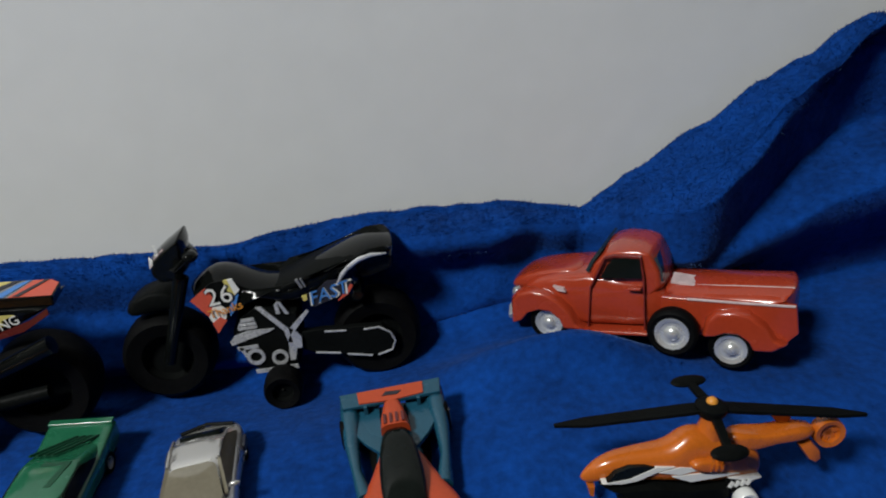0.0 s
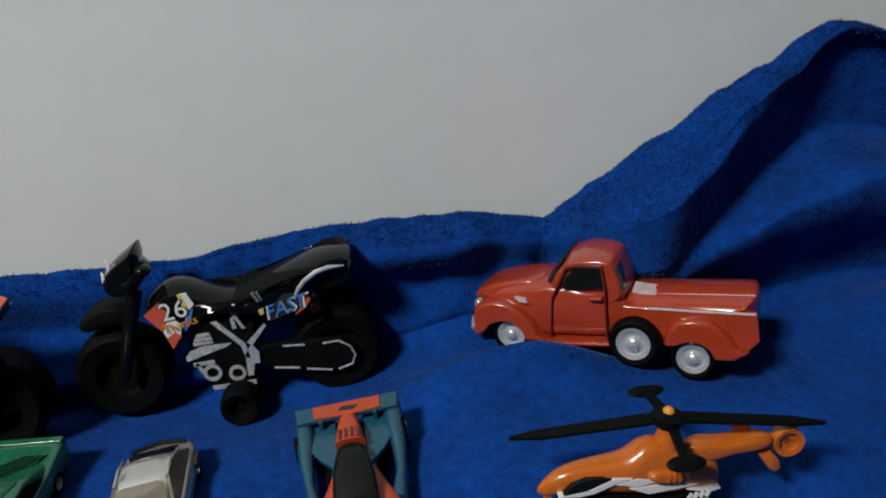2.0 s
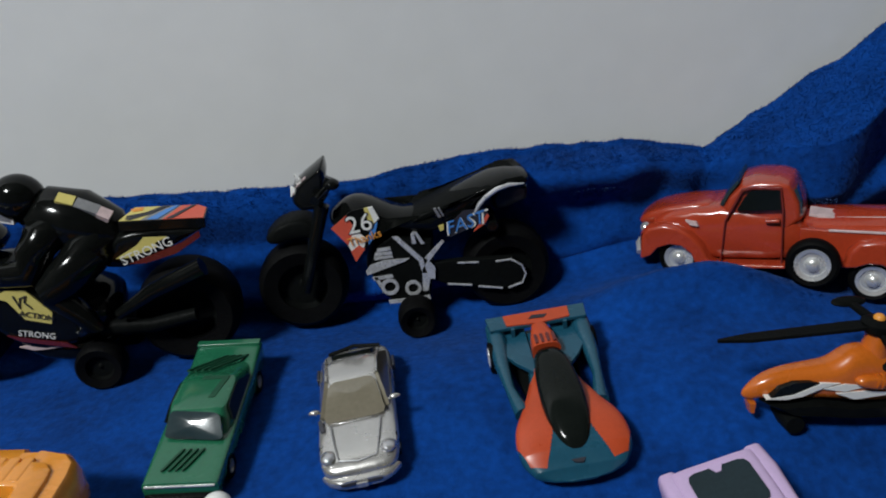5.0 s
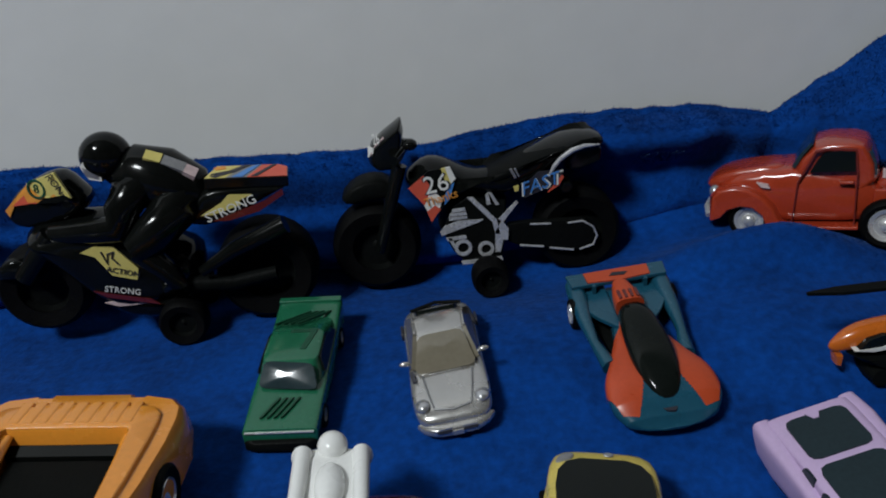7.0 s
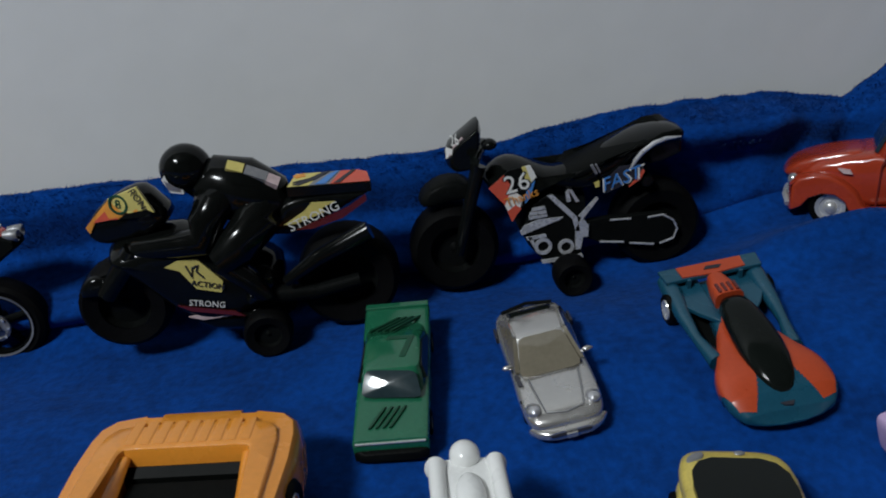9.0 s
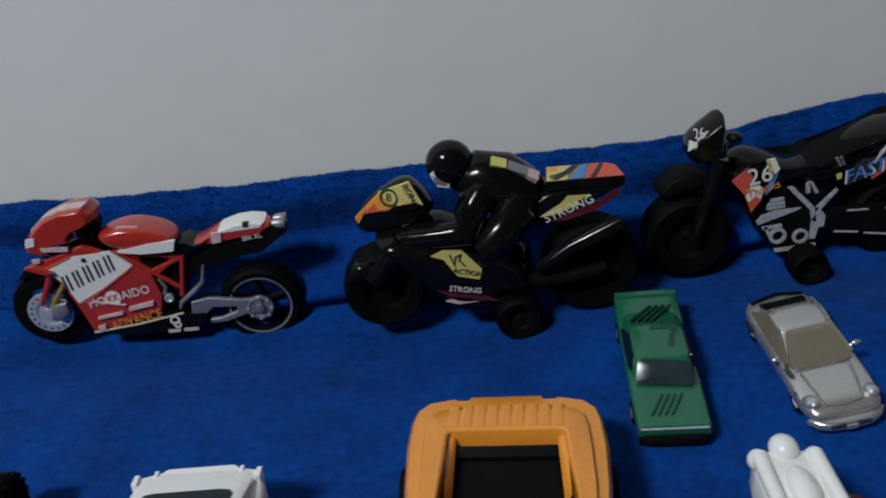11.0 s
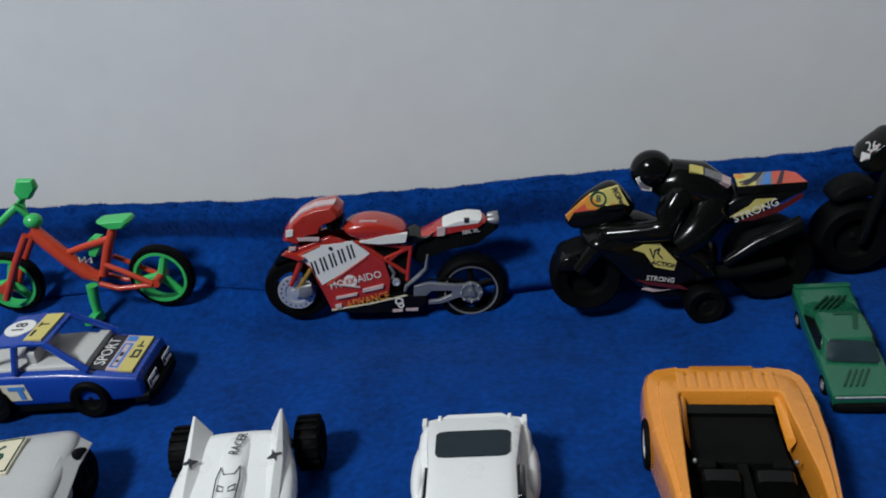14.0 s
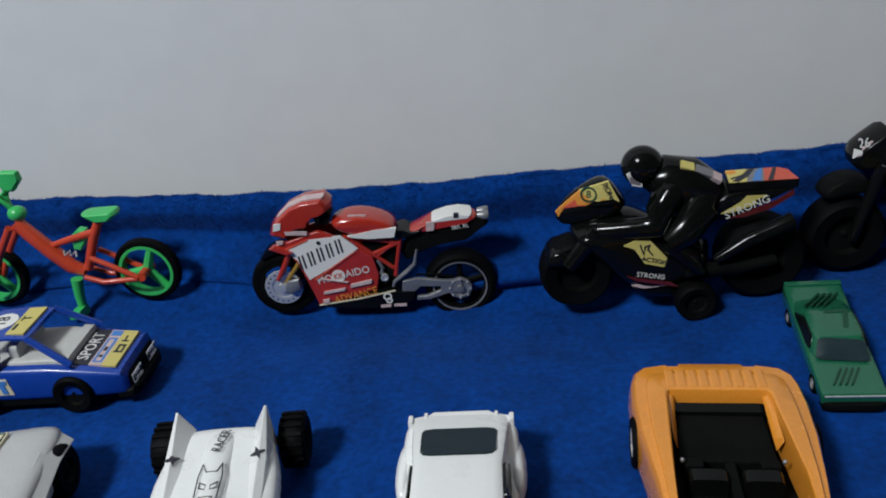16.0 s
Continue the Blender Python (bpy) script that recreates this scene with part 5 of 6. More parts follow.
def four_wheels(t, yf, yr, x, r, w, rim=CHROME, inner=0.6, zf=None):
    for y, nm in ((yf, "front_wheel"), (yr, "rear_wheel")):
        for sx in (-1, 1):
            prof = tyre_profile(r, w, r * inner * 0.92)
            tyre = moved(ring_loft(prof, 24), 0, 0, 0, 0, 0, 90)
            wh = part(nm, moved(tyre, sx * x, y, r), RUBBER, t)
            f = sx
            ri = r * inner
            part("rim", moved(lathe([(ri, f * w * 0.3), (ri * 0.9, f * w * 0.46), (ri * 0.7, f * w * 0.3), (ri * 0.3, f * w * 0.35), (ri * 0.02, f * w * 0.5)], 18, "x"), sx * x, y, r), rim, wh)


def smooth_sections(sections, count):
    """The same hull with many more cross-sections between the given ones."""
    keys = [s[0] for s in sections]
    out = []
    for i in range(count + 1):
        y = keys[0] + (keys[-1] - keys[0]) * i / count
        j = max(0, min(len(keys) - 2, sum(1 for k in keys if k <= y) - 1))
        u = (y - keys[j]) / (keys[j + 1] - keys[j])
        a, b, c, d = (sections[max(0, min(len(keys) - 1, j + m))] for m in (-1, 0, 1, 2))
        out.append((y, *(0.5 * (2 * b[m] + (c[m] - a[m]) * u + (2 * a[m] - 5 * b[m] + 4 * c[m] - d[m]) * u * u + (3 * b[m] - a[m] - 3 * c[m] + d[m]) * u ** 3) for m in (1, 2, 3))))
    return out


def inside(x, y, poly):
    hit = False
    for (ax, ay), (bx, by) in zip(poly, poly[1:] + poly[:1]):
        if (ay > y) != (by > y) and x < (bx - ax) * (y - ay) / (by - ay) + ax:
            hit = not hit
    return hit


def skin_print(sections, e, poly, up=0.0003, n=240):
    """A printed field: the piece of a hull's upper skin that lies within poly, seen from above."""
    ys = [p[1] for p in poly]
    near = [s for s in sections if min(ys) - 0.001 < s[0] < max(ys) + 0.001]
    bm = loft([ring_xz(y, hw, z0, z1, e, n) for y, hw, z0, z1 in near], caps=False)
    bm.normal_update()
    drop = []
    for f in bm.faces:
        c = f.calc_center_median()
        if not inside(c.x, c.y, poly) or c.z < 0.0068:
            drop.append(f)
    bmesh.ops.delete(bm, geom=drop, context="FACES")
    for v in bm.verts:
        s = min(near, key=lambda q: abs(q[0] - v.co.y))
        out = Vector((v.co.x, 0, v.co.z - (s[2] + s[3]) / 2)).normalized()
        v.co += out * up
    return bm


def green_car():
    t = thing("toy_car", rest(-0.1405, 0.2960, -5, 0.036, 0.014) @ Matrix.Diagonal((1.03, 1.05, 1.06, 1)), "green die-cast toy saloon with black stripes and dark windows", "toy car", "toy cars on the blanket")
    part("body", hull([(-0.0430, 0.0146, 0.0060, 0.0105), (-0.0425, 0.0152, 0.0050, 0.0122), (-0.025, 0.0155, 0.0046, 0.0134), (-0.010, 0.0156, 0.0046, 0.0142), (0.02, 0.0156, 0.0046, 0.0150), (0.040, 0.0156, 0.0050, 0.0172), (0.0430, 0.0152, 0.0060, 0.0172)], 0.22), GREEN, t, "glossy green body")
    cabin(t, (-0.0205, 0.0345, 0.0142, 0.0138), (-0.0115, 0.0120, 0.0118, 0.0222), GREEN, SMOKE, inset=0.10, which="f", twist=0.0023)
    for sx in (-1, 1):
        part("side_window", pane(*((sx * 0.0145, sx * -0.017 + 0.004, 0.0146), (sx * 0.0145, sx * 0.018 + 0.004, 0.0150), (sx * 0.0122, sx * 0.0085 + 0.000, 0.0212), (sx * 0.0122, sx * -0.0085 - 0.001, 0.0212)), inset=0.08, th=0.0007), DARKGLASS, t)
    part("front_bumper", hull([(-0.0448, 0.0120, 0.0030, 0.0066), (-0.0435, 0.0148, 0.0022, 0.0075), (-0.039, 0.0150, 0.0022, 0.0072)], 0.3), MATT, t, "black front bumper")
    part("trim_line", box(-0.0140, 0.0140, -0.0436, -0.0426, 0.0108, 0.0113), CHROME, t)
    part("spoiler", box(-0.0152, 0.0152, 0.0395, 0.0432, 0.0168, 0.0184), GREEN, t, bevel=0.0006)
    for i in range(4):
        x = -0.0055 + i * 0.0032
        part("stripe", pane((x - 0.006, 0.0140, 0.0222), (x - 0.0045, 0.0140, 0.0222), (x + 0.0075, 0.0325, 0.0162), (x + 0.0058, 0.0325, 0.0162), 0.0, 0.0008, 0.0002), GREENDARK, t, smooth=False)
    for i in range(4):
        x = -0.0060 + i * 0.0028
        part("hood_stripe", pane((x - 0.003, -0.037, 0.0132), (x - 0.0018, -0.037, 0.0132), (x + 0.0040, -0.026, 0.0140), (x + 0.0028, -0.026, 0.0140), 0.0, 0.0004, 0.0005), GREENDARK, t, smooth=False)
    part("roof_number", plate([(-0.0030, 0.0075), (-0.0022, 0.0098), (0.0092, 0.0098), (0.0092, 0.0082), (0.0060, -0.0050), (0.0034, -0.0050), (0.0064, 0.0075)], 0.0215, 0.02275), GREENDARK, t, "black printed number seven")
    part("chassis", box(-0.0135, 0.0135, -0.040, 0.040, 0.0022, 0.0052), MATT, t)
    four_wheels(t, -0.027, 0.027, 0.0135, 0.0052, 0.005, GREYMETAL)


def silver_car():
    t = thing("toy_car", rest(-0.0722, 0.2890, 1.0, 0.032, 0.013) @ Matrix.Diagonal((1.14, 1.07, 1.08, 1)), "silver die-cast toy sports car with tan tinted windscreen", "toy car", "toy cars on the blanket")
    part("body", hull([(-0.0385, 0.0095, 0.0045, 0.0080), (-0.0365, 0.0132, 0.0035, 0.0100), (-0.030, 0.0150, 0.0030, 0.0120), (-0.018, 0.0152, 0.0030, 0.0134), (0.000, 0.0148, 0.0030, 0.0142), (0.018, 0.0156, 0.0030, 0.0146), (0.030, 0.0152, 0.0035, 0.0140), (0.0365, 0.0122, 0.0050, 0.0122), (0.0385, 0.0085, 0.0060, 0.0105)], 0.5), SILVER, t, "silver painted body", sub=1)
    cabin(t, (-0.0160, 0.0290, 0.0134, 0.0134), (0.0025, 0.0175, 0.0098, 0.0212), SILVER, TAN, e=0.5, inset=0.10, which="flr")
    part("rear_window", pane((0.0105, 0.0285, 0.0150), (-0.0105, 0.0285, 0.0150), (-0.0085, 0.0195, 0.0206), (0.0085, 0.0195, 0.0206), 0.08), DARKGLASS, t, "dark rear window")
    part("windscreen_post", pane((-0.0136, -0.0176, 0.0128), (-0.0118, -0.0182, 0.0128), (-0.0128, -0.0128, 0.0146), (-0.0142, -0.0128, 0.0142), 0, 0.0006), INK, t)
    for sx in (-1, 1):
        part("headlight", moved(ball(0, 0, 0, 0.0030, 0.0046, 0.0022, 18), sx * 0.0112, -0.0305, 0.0108, -18, sx * 10, sx * -12), LAMPGLASS, t, "clear teardrop headlight")
        part("mirror", joined(moved(ball(0, 0, 0, 0.0022, 0.0012, 0.0011, 12), sx * 0.0156, -0.0085, 0.0158), tube_path([(sx * 0.0126, -0.0085, 0.0146), (sx * 0.0150, -0.0085, 0.0156)], 0.0006, 6)), SILVER, t)
        part("hood_crease", tube_path([(sx * 0.0095, -0.0165, 0.0140), (sx * 0.0085, -0.025, 0.0132), (sx * 0.0070, -0.0335, 0.0112)], 0.00035, 6), GREYMETAL, t)
        part("roof_rail", tube_path([(sx * 0.0100, 0.003, 0.0213), (sx * 0.0102, 0.012, 0.0214), (sx * 0.0108, 0.022, 0.0186)], 0.0006, 6), SILVER, t)
        part("side_vent", pane(*((sx * 0.0150, sx * 0.004 + 0.022, 0.0080), (sx * 0.0150, sx * -0.004 + 0.022, 0.0080), (sx * 0.0150, sx * -0.004 + 0.022, 0.0120), (sx * 0.0150, sx * 0.004 + 0.022, 0.0120)), inset=0.1, th=-0.0002), INK, t)
    part("hood_edge", tube_path([(-0.0070, -0.0338, 0.0110), (0, -0.0352, 0.0106), (0.0070, -0.0338, 0.0110)], 0.00035, 6), GREYMETAL, t)
    part("front_bumper", hull([(-0.0402, 0.0085, 0.0022, 0.0060), (-0.0385, 0.0120, 0.0020, 0.0066), (-0.035, 0.0145, 0.0020, 0.0066)], 0.5), SILVER, t, "silver front bumper")
    part("air_intake", pane((-0.0080, -0.0402, 0.0038), (0.0080, -0.0402, 0.0038), (0.0086, -0.0398, 0.0050), (-0.0086, -0.0398, 0.0050), 0.1, 0.0006), INK, t, "dark air intake")
    part("intake_divider", box(-0.002, 0.002, -0.0414, -0.0395, 0.0030, 0.0050), SILVER, t)
    # added dark bar, not a wing: stands for the rear window's dark
    part("rear_wing", tube_path([(-0.011, 0.0325, 0.0136), (0, 0.0350, 0.0142), (0.011, 0.0325, 0.0136)], 0.0008, 8), MATT, t, "dark bar added behind the rear window")
    four_wheels(t, -0.0235, 0.0235, 0.0121, 0.0056, 0.005, CHROME)


def track_car():
    t = thing("toy_car", rest(0.0155, 0.2815, 1.0, 0.038, 0.020) @ Matrix.Diagonal((1.04, 0.93, 1.15, 1)), "teal and orange toy racing car with black canopy and rear wing", "toy car", "toy cars on the blanket")
    shape = smooth_sections([(-0.0478, 0.0050, 0.0046, 0.0056), (-0.0465, 0.0115, 0.0042, 0.0062), (-0.0435, 0.0180, 0.0032, 0.0088), (-0.036, 0.0222, 0.0030, 0.0122), (-0.022, 0.0216, 0.0030, 0.0142), (-0.008, 0.0160, 0.0030, 0.0134), (0.006, 0.0108, 0.0030, 0.0128), (0.026, 0.0085, 0.0030, 0.0122), (0.042, 0.0080, 0.0040, 0.0115)], 300)
    part("nose_body", hull(shape, 0.6, 40), TEAL, t, "teal body")
    for sx in (-1, 1):
        part("side_pod", tube_path([(sx * 0.0165, -0.010, 0.0085), (sx * 0.0192, 0.006, 0.0092), (sx * 0.0200, 0.020, 0.0105), (sx * 0.0196, 0.036, 0.0120), (sx * 0.0200, 0.0465, 0.0128)], [0.0036, 0.0022, 0.0032, 0.0046, 0.0036], 14), TEAL, t, "teal side pod")
        part("pod_deck", plate([(sx * 0.006, 0.008), (sx * 0.0140, 0.018), (sx * 0.0175, 0.024), (sx * 0.019, 0.046), (sx * 0.006, 0.046)], 0.0108, 0.0132), TEAL, t, bevel=0.0006)
        field = [(sx * x, y) for x, y in ((0.0060, 0.012), (0.0112, 0.004), (0.0172, -0.012), (0.0225, -0.022), (0.0225, -0.031), (0.0190, -0.0405), (0.0130, -0.0425), (0.0100, -0.0350), (0.0080, -0.0290), (0.0050, -0.0200), (0.0050, 0.0))]
        part("fender_print", skin_print(shape, 0.6, field), ORANGERED, t, "orange fender print")
        part("wing_post", box(sx * 0.012 - 0.0008, sx * 0.012 + 0.0008, 0.036, 0.044, 0.012, 0.0175), TEAL, t)
    part("canopy", hull([(-0.0380, 0.0022, 0.0090, 0.0118), (-0.0340, 0.0060, 0.0100, 0.0146), (-0.0220, 0.0094, 0.0110, 0.0182), (-0.005, 0.0096, 0.0110, 0.0208), (0.0100, 0.0076, 0.0110, 0.0212), (0.0200, 0.0060, 0.0110, 0.0198)], 0.75), DARKGLASS, t, "black glossy canopy", sub=1)
    part("spine", hull([(0.0195, 0.0064, 0.0110, 0.0200), (0.028, 0.0056, 0.0110, 0.0195), (0.037, 0.0036, 0.0110, 0.0186)], 0.6), ORANGERED, t, "orange spine")
    for k in range(4):
        part("vent_slot", box(-0.0045 + 0.0026 * k, -0.0033 + 0.0026 * k, 0.0205, 0.0265, 0.0196, 0.0204), DARKRED, t)
    wing = part("rear_wing", plate([(-0.0222, 0.0375), (0.0222, 0.0375), (0.0232, 0.0475), (-0.0232, 0.0475)], 0.0160, 0.0178), TEAL, t, "teal rear wing", bevel=0.0005)
    part("wing_print", plate([(-0.0145, 0.0385), (0, 0.0372), (0.0145, 0.0385), (0.0150, 0.0462), (-0.0150, 0.0462)], 0.0178, 0.0184), ORANGERED, wing, "orange wing print")
    part("wing_emblem", plate([(-0.004, 0.0408), (0.003, 0.0402), (0.005, 0.0424), (-0.002, 0.0432)], 0.0183, 0.0187), INK, wing)
    part("nose_emblem", plate([(-0.004, -0.0405), (-0.001, -0.0390), (0.003, -0.0400), (0.001, -0.0430), (-0.002, -0.0425)], 0.0080, 0.0100), INK, t)
    part("canopy_frame", tube_path([(-0.0062, 0.012, 0.0155), (-0.0085, 0.004, 0.0140), (-0.0080, -0.004, 0.0140)], 0.0007, 6), ORANGERED, t)
    for y, nm, r, x in ((-0.027, "front_wheel", 0.0055, 0.0172), (0.032, "rear_wheel", 0.0074, 0.0215)):
        for sx in (-1, 1):
            w = part(nm, moved(moved(ring_loft(tyre_profile(r, 0.006, r * 0.6), 22), rz=90), sx * x, y, r), RUBBER, t)
            part("rim", moved(lathe([(r * 0.66, sx * 0.002), (r * 0.6, sx * 0.0032), (r * 0.3, sx * 0.0020), (r * 0.02, sx * 0.0028)], 18, "x"), sx * x, y, r), CHROME, w)
    part("floor_pan", plate([(-0.018, -0.040), (0.018, -0.040), (0.012, 0.0), (0.016, 0.044), (-0.016, 0.044), (-0.012, 0.0)], 0.0020, 0.0045), MATT, t)


def orange_car():
    t = thing("toy_buggy", rest(-0.2210, 0.1900, -4, 0.05, 0.03, 0.0045) @ Matrix.Diagonal((1.04, 1.03, 1.0, 1)), "orange plastic toy buggy with open black cabin", "toy car", "toy cars on the blanket")
    outer = [(-0.0285, -0.062), (-0.0300, -0.040), (-0.0335, -0.015), (-0.0375, 0.012), (-0.0390, 0.034), (-0.0386, 0.049), (-0.0371, 0.0570), (-0.0325, 0.0624), (-0.0215, 0.0652), (-0.0208, 0.0640), (-0.0152, 0.0640), (-0.0146, 0.0662),
             (0.0146, 0.0662), (0.0152, 0.0640), (0.0208, 0.0640), (0.0215, 0.0652), (0.0325, 0.0624), (0.0371, 0.0570), (0.0386, 0.049), (0.0390, 0.034), (0.0375, 0.012), (0.0335, -0.015), (0.0300, -0.040), (0.0285, -0.062)]
    inner = [(-0.0250, -0.055), (-0.0256, -0.034), (-0.0252, -0.012), (-0.0240, 0.010), (-0.0230, 0.026), (-0.0228, 0.034), (-0.0226, 0.0372), (-0.0215, 0.0390), (-0.0175, 0.0392), (-0.0170, 0.0392), (-0.0135, 0.0392), (-0.0130, 0.0392),
             (0.0130, 0.0392), (0.0135, 0.0392), (0.0170, 0.0392), (0.0175, 0.0392), (0.0215, 0.0390), (0.0226, 0.0372), (0.0228, 0.034), (0.0230, 0.026), (0.0240, 0.010), (0.0252, -0.012), (0.0256, -0.034), (0.0250, -0.055)]

    def mix(k, z):
        return [(a[0] + (b[0] - a[0]) * k, a[1] + (b[1] - a[1]) * k, z - (0.006 * smooth01((-0.01 - a[1]) / 0.05))) for a, b in zip(outer, inner)]
    grow = lambda s, z: [(x * s, y * s if y > 0 else y, z) for x, y in outer]
    part("body_shell", loft([mix(-0.02, 0.0075), mix(-0.04, 0.014), mix(0.0, 0.0225), mix(0.05, 0.0266), mix(0.14, 0.0284), mix(0.40, 0.0287), mix(0.43, 0.0288), mix(0.455, 0.0302), mix(0.49, 0.0306), mix(0.93, 0.0308), mix(0.985, 0.0302), mix(1.0, 0.0290), mix(1.03, 0.0240), mix(1.03, 0.0120)], caps=False), ORANGE, t, "glossy orange plastic body shell", bevel=0.0005)
    for sx in (-1, 1):
        part("pillar", loft([[(sx * 0.0228, 0.0425, 0.0285), (sx * 0.0198, 0.0425, 0.0280), (sx * 0.0192, 0.040, 0.0270), (sx * 0.0228, 0.038, 0.0285)], [(sx * 0.0228, 0.012, 0.0260), (sx * 0.0205, 0.013, 0.0200), (sx * 0.0205, 0.0115, 0.0180), (sx * 0.0228, 0.010, 0.0250)]]), ORANGE, t, bevel=0.0004)
        part("knob", moved(ball(0, 0, 0, 0.0011, 0.0011, 0.0013, 10), sx * 0.0205, -0.001, 0.0235), GREYMETAL, t)
    rib = part("deck_rib", hull([(0.0412, 0.0020, 0.0296, 0.0310), (0.0425, 0.0021, 0.0296, 0.03105), (0.0530, 0.0021, 0.0290, 0.0309), (0.0545, 0.0022, 0.0288, 0.0308)], 0.4, 12), ORANGE, t)
    for k in range(1, 9):
        twin = new("deck_rib", rib.data)
        twin.parent = t
        twin.location.x = 0.0051 * k
    for v in rib.data.vertices:
        v.co.x -= 0.0204
    part("cabin_tub", loft([[(-0.0264, -0.056, 0.008), (0.0264, -0.056, 0.008), (0.0264, 0.0432, 0.008), (-0.0264, 0.0432, 0.008)], [(-0.0264, -0.056, 0.0100), (0.0264, -0.056, 0.0100), (0.0264, 0.0432, 0.0100), (-0.0264, 0.0432, 0.0100)]]), MATT, t, "black cabin tub")
    part("rear_shelf", loft([[(-0.0215, 0.0428, 0.0105), (0.0215, 0.0428, 0.0105), (0.0215, 0.0428, 0.0250), (-0.0215, 0.0428, 0.0250)], [(-0.0215, 0.034, 0.0105), (0.0215, 0.034, 0.0105), (0.0215, 0.034, 0.0215), (-0.0215, 0.034, 0.0215)]]), BLACK, t)
    part("engine_cover", loft([[(-0.0195, 0.033, 0.0100), (0.0195, 0.033, 0.0100), (0.0195, 0.033, 0.0205), (-0.0195, 0.033, 0.0205)], [(-0.0205, 0.006, 0.0100), (0.0205, 0.006, 0.0100), (0.0205, 0.006, 0.0165), (-0.0205, 0.006, 0.0165)]]), MATT, t, "matt black engine cover", bevel=0.0008)
    for sx in (-1, 1):
        s = part("seat", hull([(-0.030, 0.0072, 0.0095, 0.0130), (-0.012, 0.0076, 0.0095, 0.0140)], 0.35), BLACK, t, "black seat")
        bmv = hull([(-0.0115, 0.0078, 0.0100, 0.0225), (-0.0060, 0.0080, 0.0100, 0.0235), (-0.0025, 0.0076, 0.0100, 0.0205)], 0.35)
        part("backrest", bmv, BLACK, s)
        for ob in (s, *s.children):
            for v in ob.data.vertices:
                v.co.x += sx * 0.0108
        part("side_bolster", box(sx * 0.0155 - 0.004, sx * 0.0155 + 0.004, -0.002, 0.003, 0.0130, 0.0215), MATT, t, bevel=0.0008)
    part("console", box(-0.0022, 0.0022, -0.035, 0.004, 0.0095, 0.0180), MATT, t, bevel=0.0006)
    part("dashboard", hull([(-0.055, 0.0205, 0.010, 0.020), (-0.044, 0.0210, 0.010, 0.0205), (-0.040, 0.0205, 0.010, 0.0180)], 0.35), BLACK, t)
    part("hood", hull([(-0.078, 0.018, 0.008, 0.0150), (-0.070, 0.0250, 0.0075, 0.0195), (-0.056, 0.0275, 0.0075, 0.0225)], 0.45), ORANGE, t)
    part("chassis", box(-0.027, 0.027, -0.070, 0.054, 0.0055, 0.0085), MATT, t, bevel=0.001)
    four_wheels(t, -0.052, 0.022, 0.0350, 0.0125, 0.010, CHROME, 0.62)


def white_coupe():
    t = thing("toy_car", rest(-0.3405, 0.1700, 1, 0.045, 0.025) @ Matrix.Diagonal((1.04, 1.0, 1.0, 1)), "white toy muscle car with black rear window", "toy car", "toy cars on the blanket")
    part("body", hull([(-0.053, 0.0210, 0.0080, 0.0150), (-0.045, 0.0255, 0.0060, 0.0190), (-0.020, 0.0262, 0.0055, 0.0205), (0.010, 0.0258, 0.0055, 0.0215), (0.030, 0.0268, 0.0055, 0.0250), (0.046, 0.0262, 0.0065, 0.0268), (0.0525, 0.0240, 0.0090, 0.0268)], 0.32), WHITE, t, "glossy white body")
    part("roof", hull([(-0.026, 0.0210, 0.018, 0.0215), (-0.012, 0.0195, 0.018, 0.0335), (0.012, 0.0195, 0.018, 0.0350), (0.030, 0.0212, 0.018, 0.0328), (0.047, 0.0225, 0.018, 0.0292), (0.0530, 0.0225, 0.018, 0.0278)], 0.3), WHITE, t, "white roof", bevel=0.0005)
    part("rear_window", pane((0.0170, 0.0385, 0.0311), (-0.0170, 0.0385, 0.0311), (-0.0162, 0.0170, 0.0349), (0.0162, 0.0170, 0.0349), 0.0, 0.0005), TINT, t, "black rear window")
    for sx in (-1, 1):
        part("side_window", pane(*((sx * 0.0212, sx * -0.014 + 0.008, 0.0240), (sx * 0.0212, sx * 0.014 + 0.008, 0.0240), (sx * 0.0190, sx * 0.010 + 0.004, 0.0325), (sx * 0.0190, sx * -0.010 + 0.004, 0.0325)), inset=0.05, th=0.0012), DARKGLASS, t)
    part("spoiler", plate([(-0.0245, 0.0500), (-0.0235, 0.0520), (-0.0150, 0.0545), (-0.0130, 0.0565), (0.0130, 0.0565), (0.0150, 0.0545), (0.0235, 0.0520), (0.0245, 0.0500), (0.022, 0.0460), (-0.022, 0.0460)], 0.0255, 0.0275), WHITE, t, "white tail lip", bevel=0.0006)
    for sx in (-1, 1):
        part("tail_nub", box(sx * 0.0165 - 0.0008, sx * 0.0165 + 0.0008, 0.0510, 0.0545, 0.0260, 0.0286), WHITE, t, bevel=0.0003)
        part("tail_corner", box(sx * 0.0235 - 0.0011, sx * 0.0235 + 0.0011, 0.0470, 0.0525, 0.0240, 0.0290), WHITE, t, bevel=0.0004)
        part("rear_haunch", moved(ball(0, 0, 0, 0.0045, 0.020, 0.0075, 18), sx * 0.0248, 0.026, 0.0160), WHITE, t)
        part("front_haunch", moved(ball(0, 0, 0, 0.0045, 0.016, 0.0065, 18), sx * 0.0245, -0.030, 0.0140), WHITE, t)
    four_wheels(t, -0.032, 0.028, 0.0245, 0.0105, 0.008, GREYMETAL)


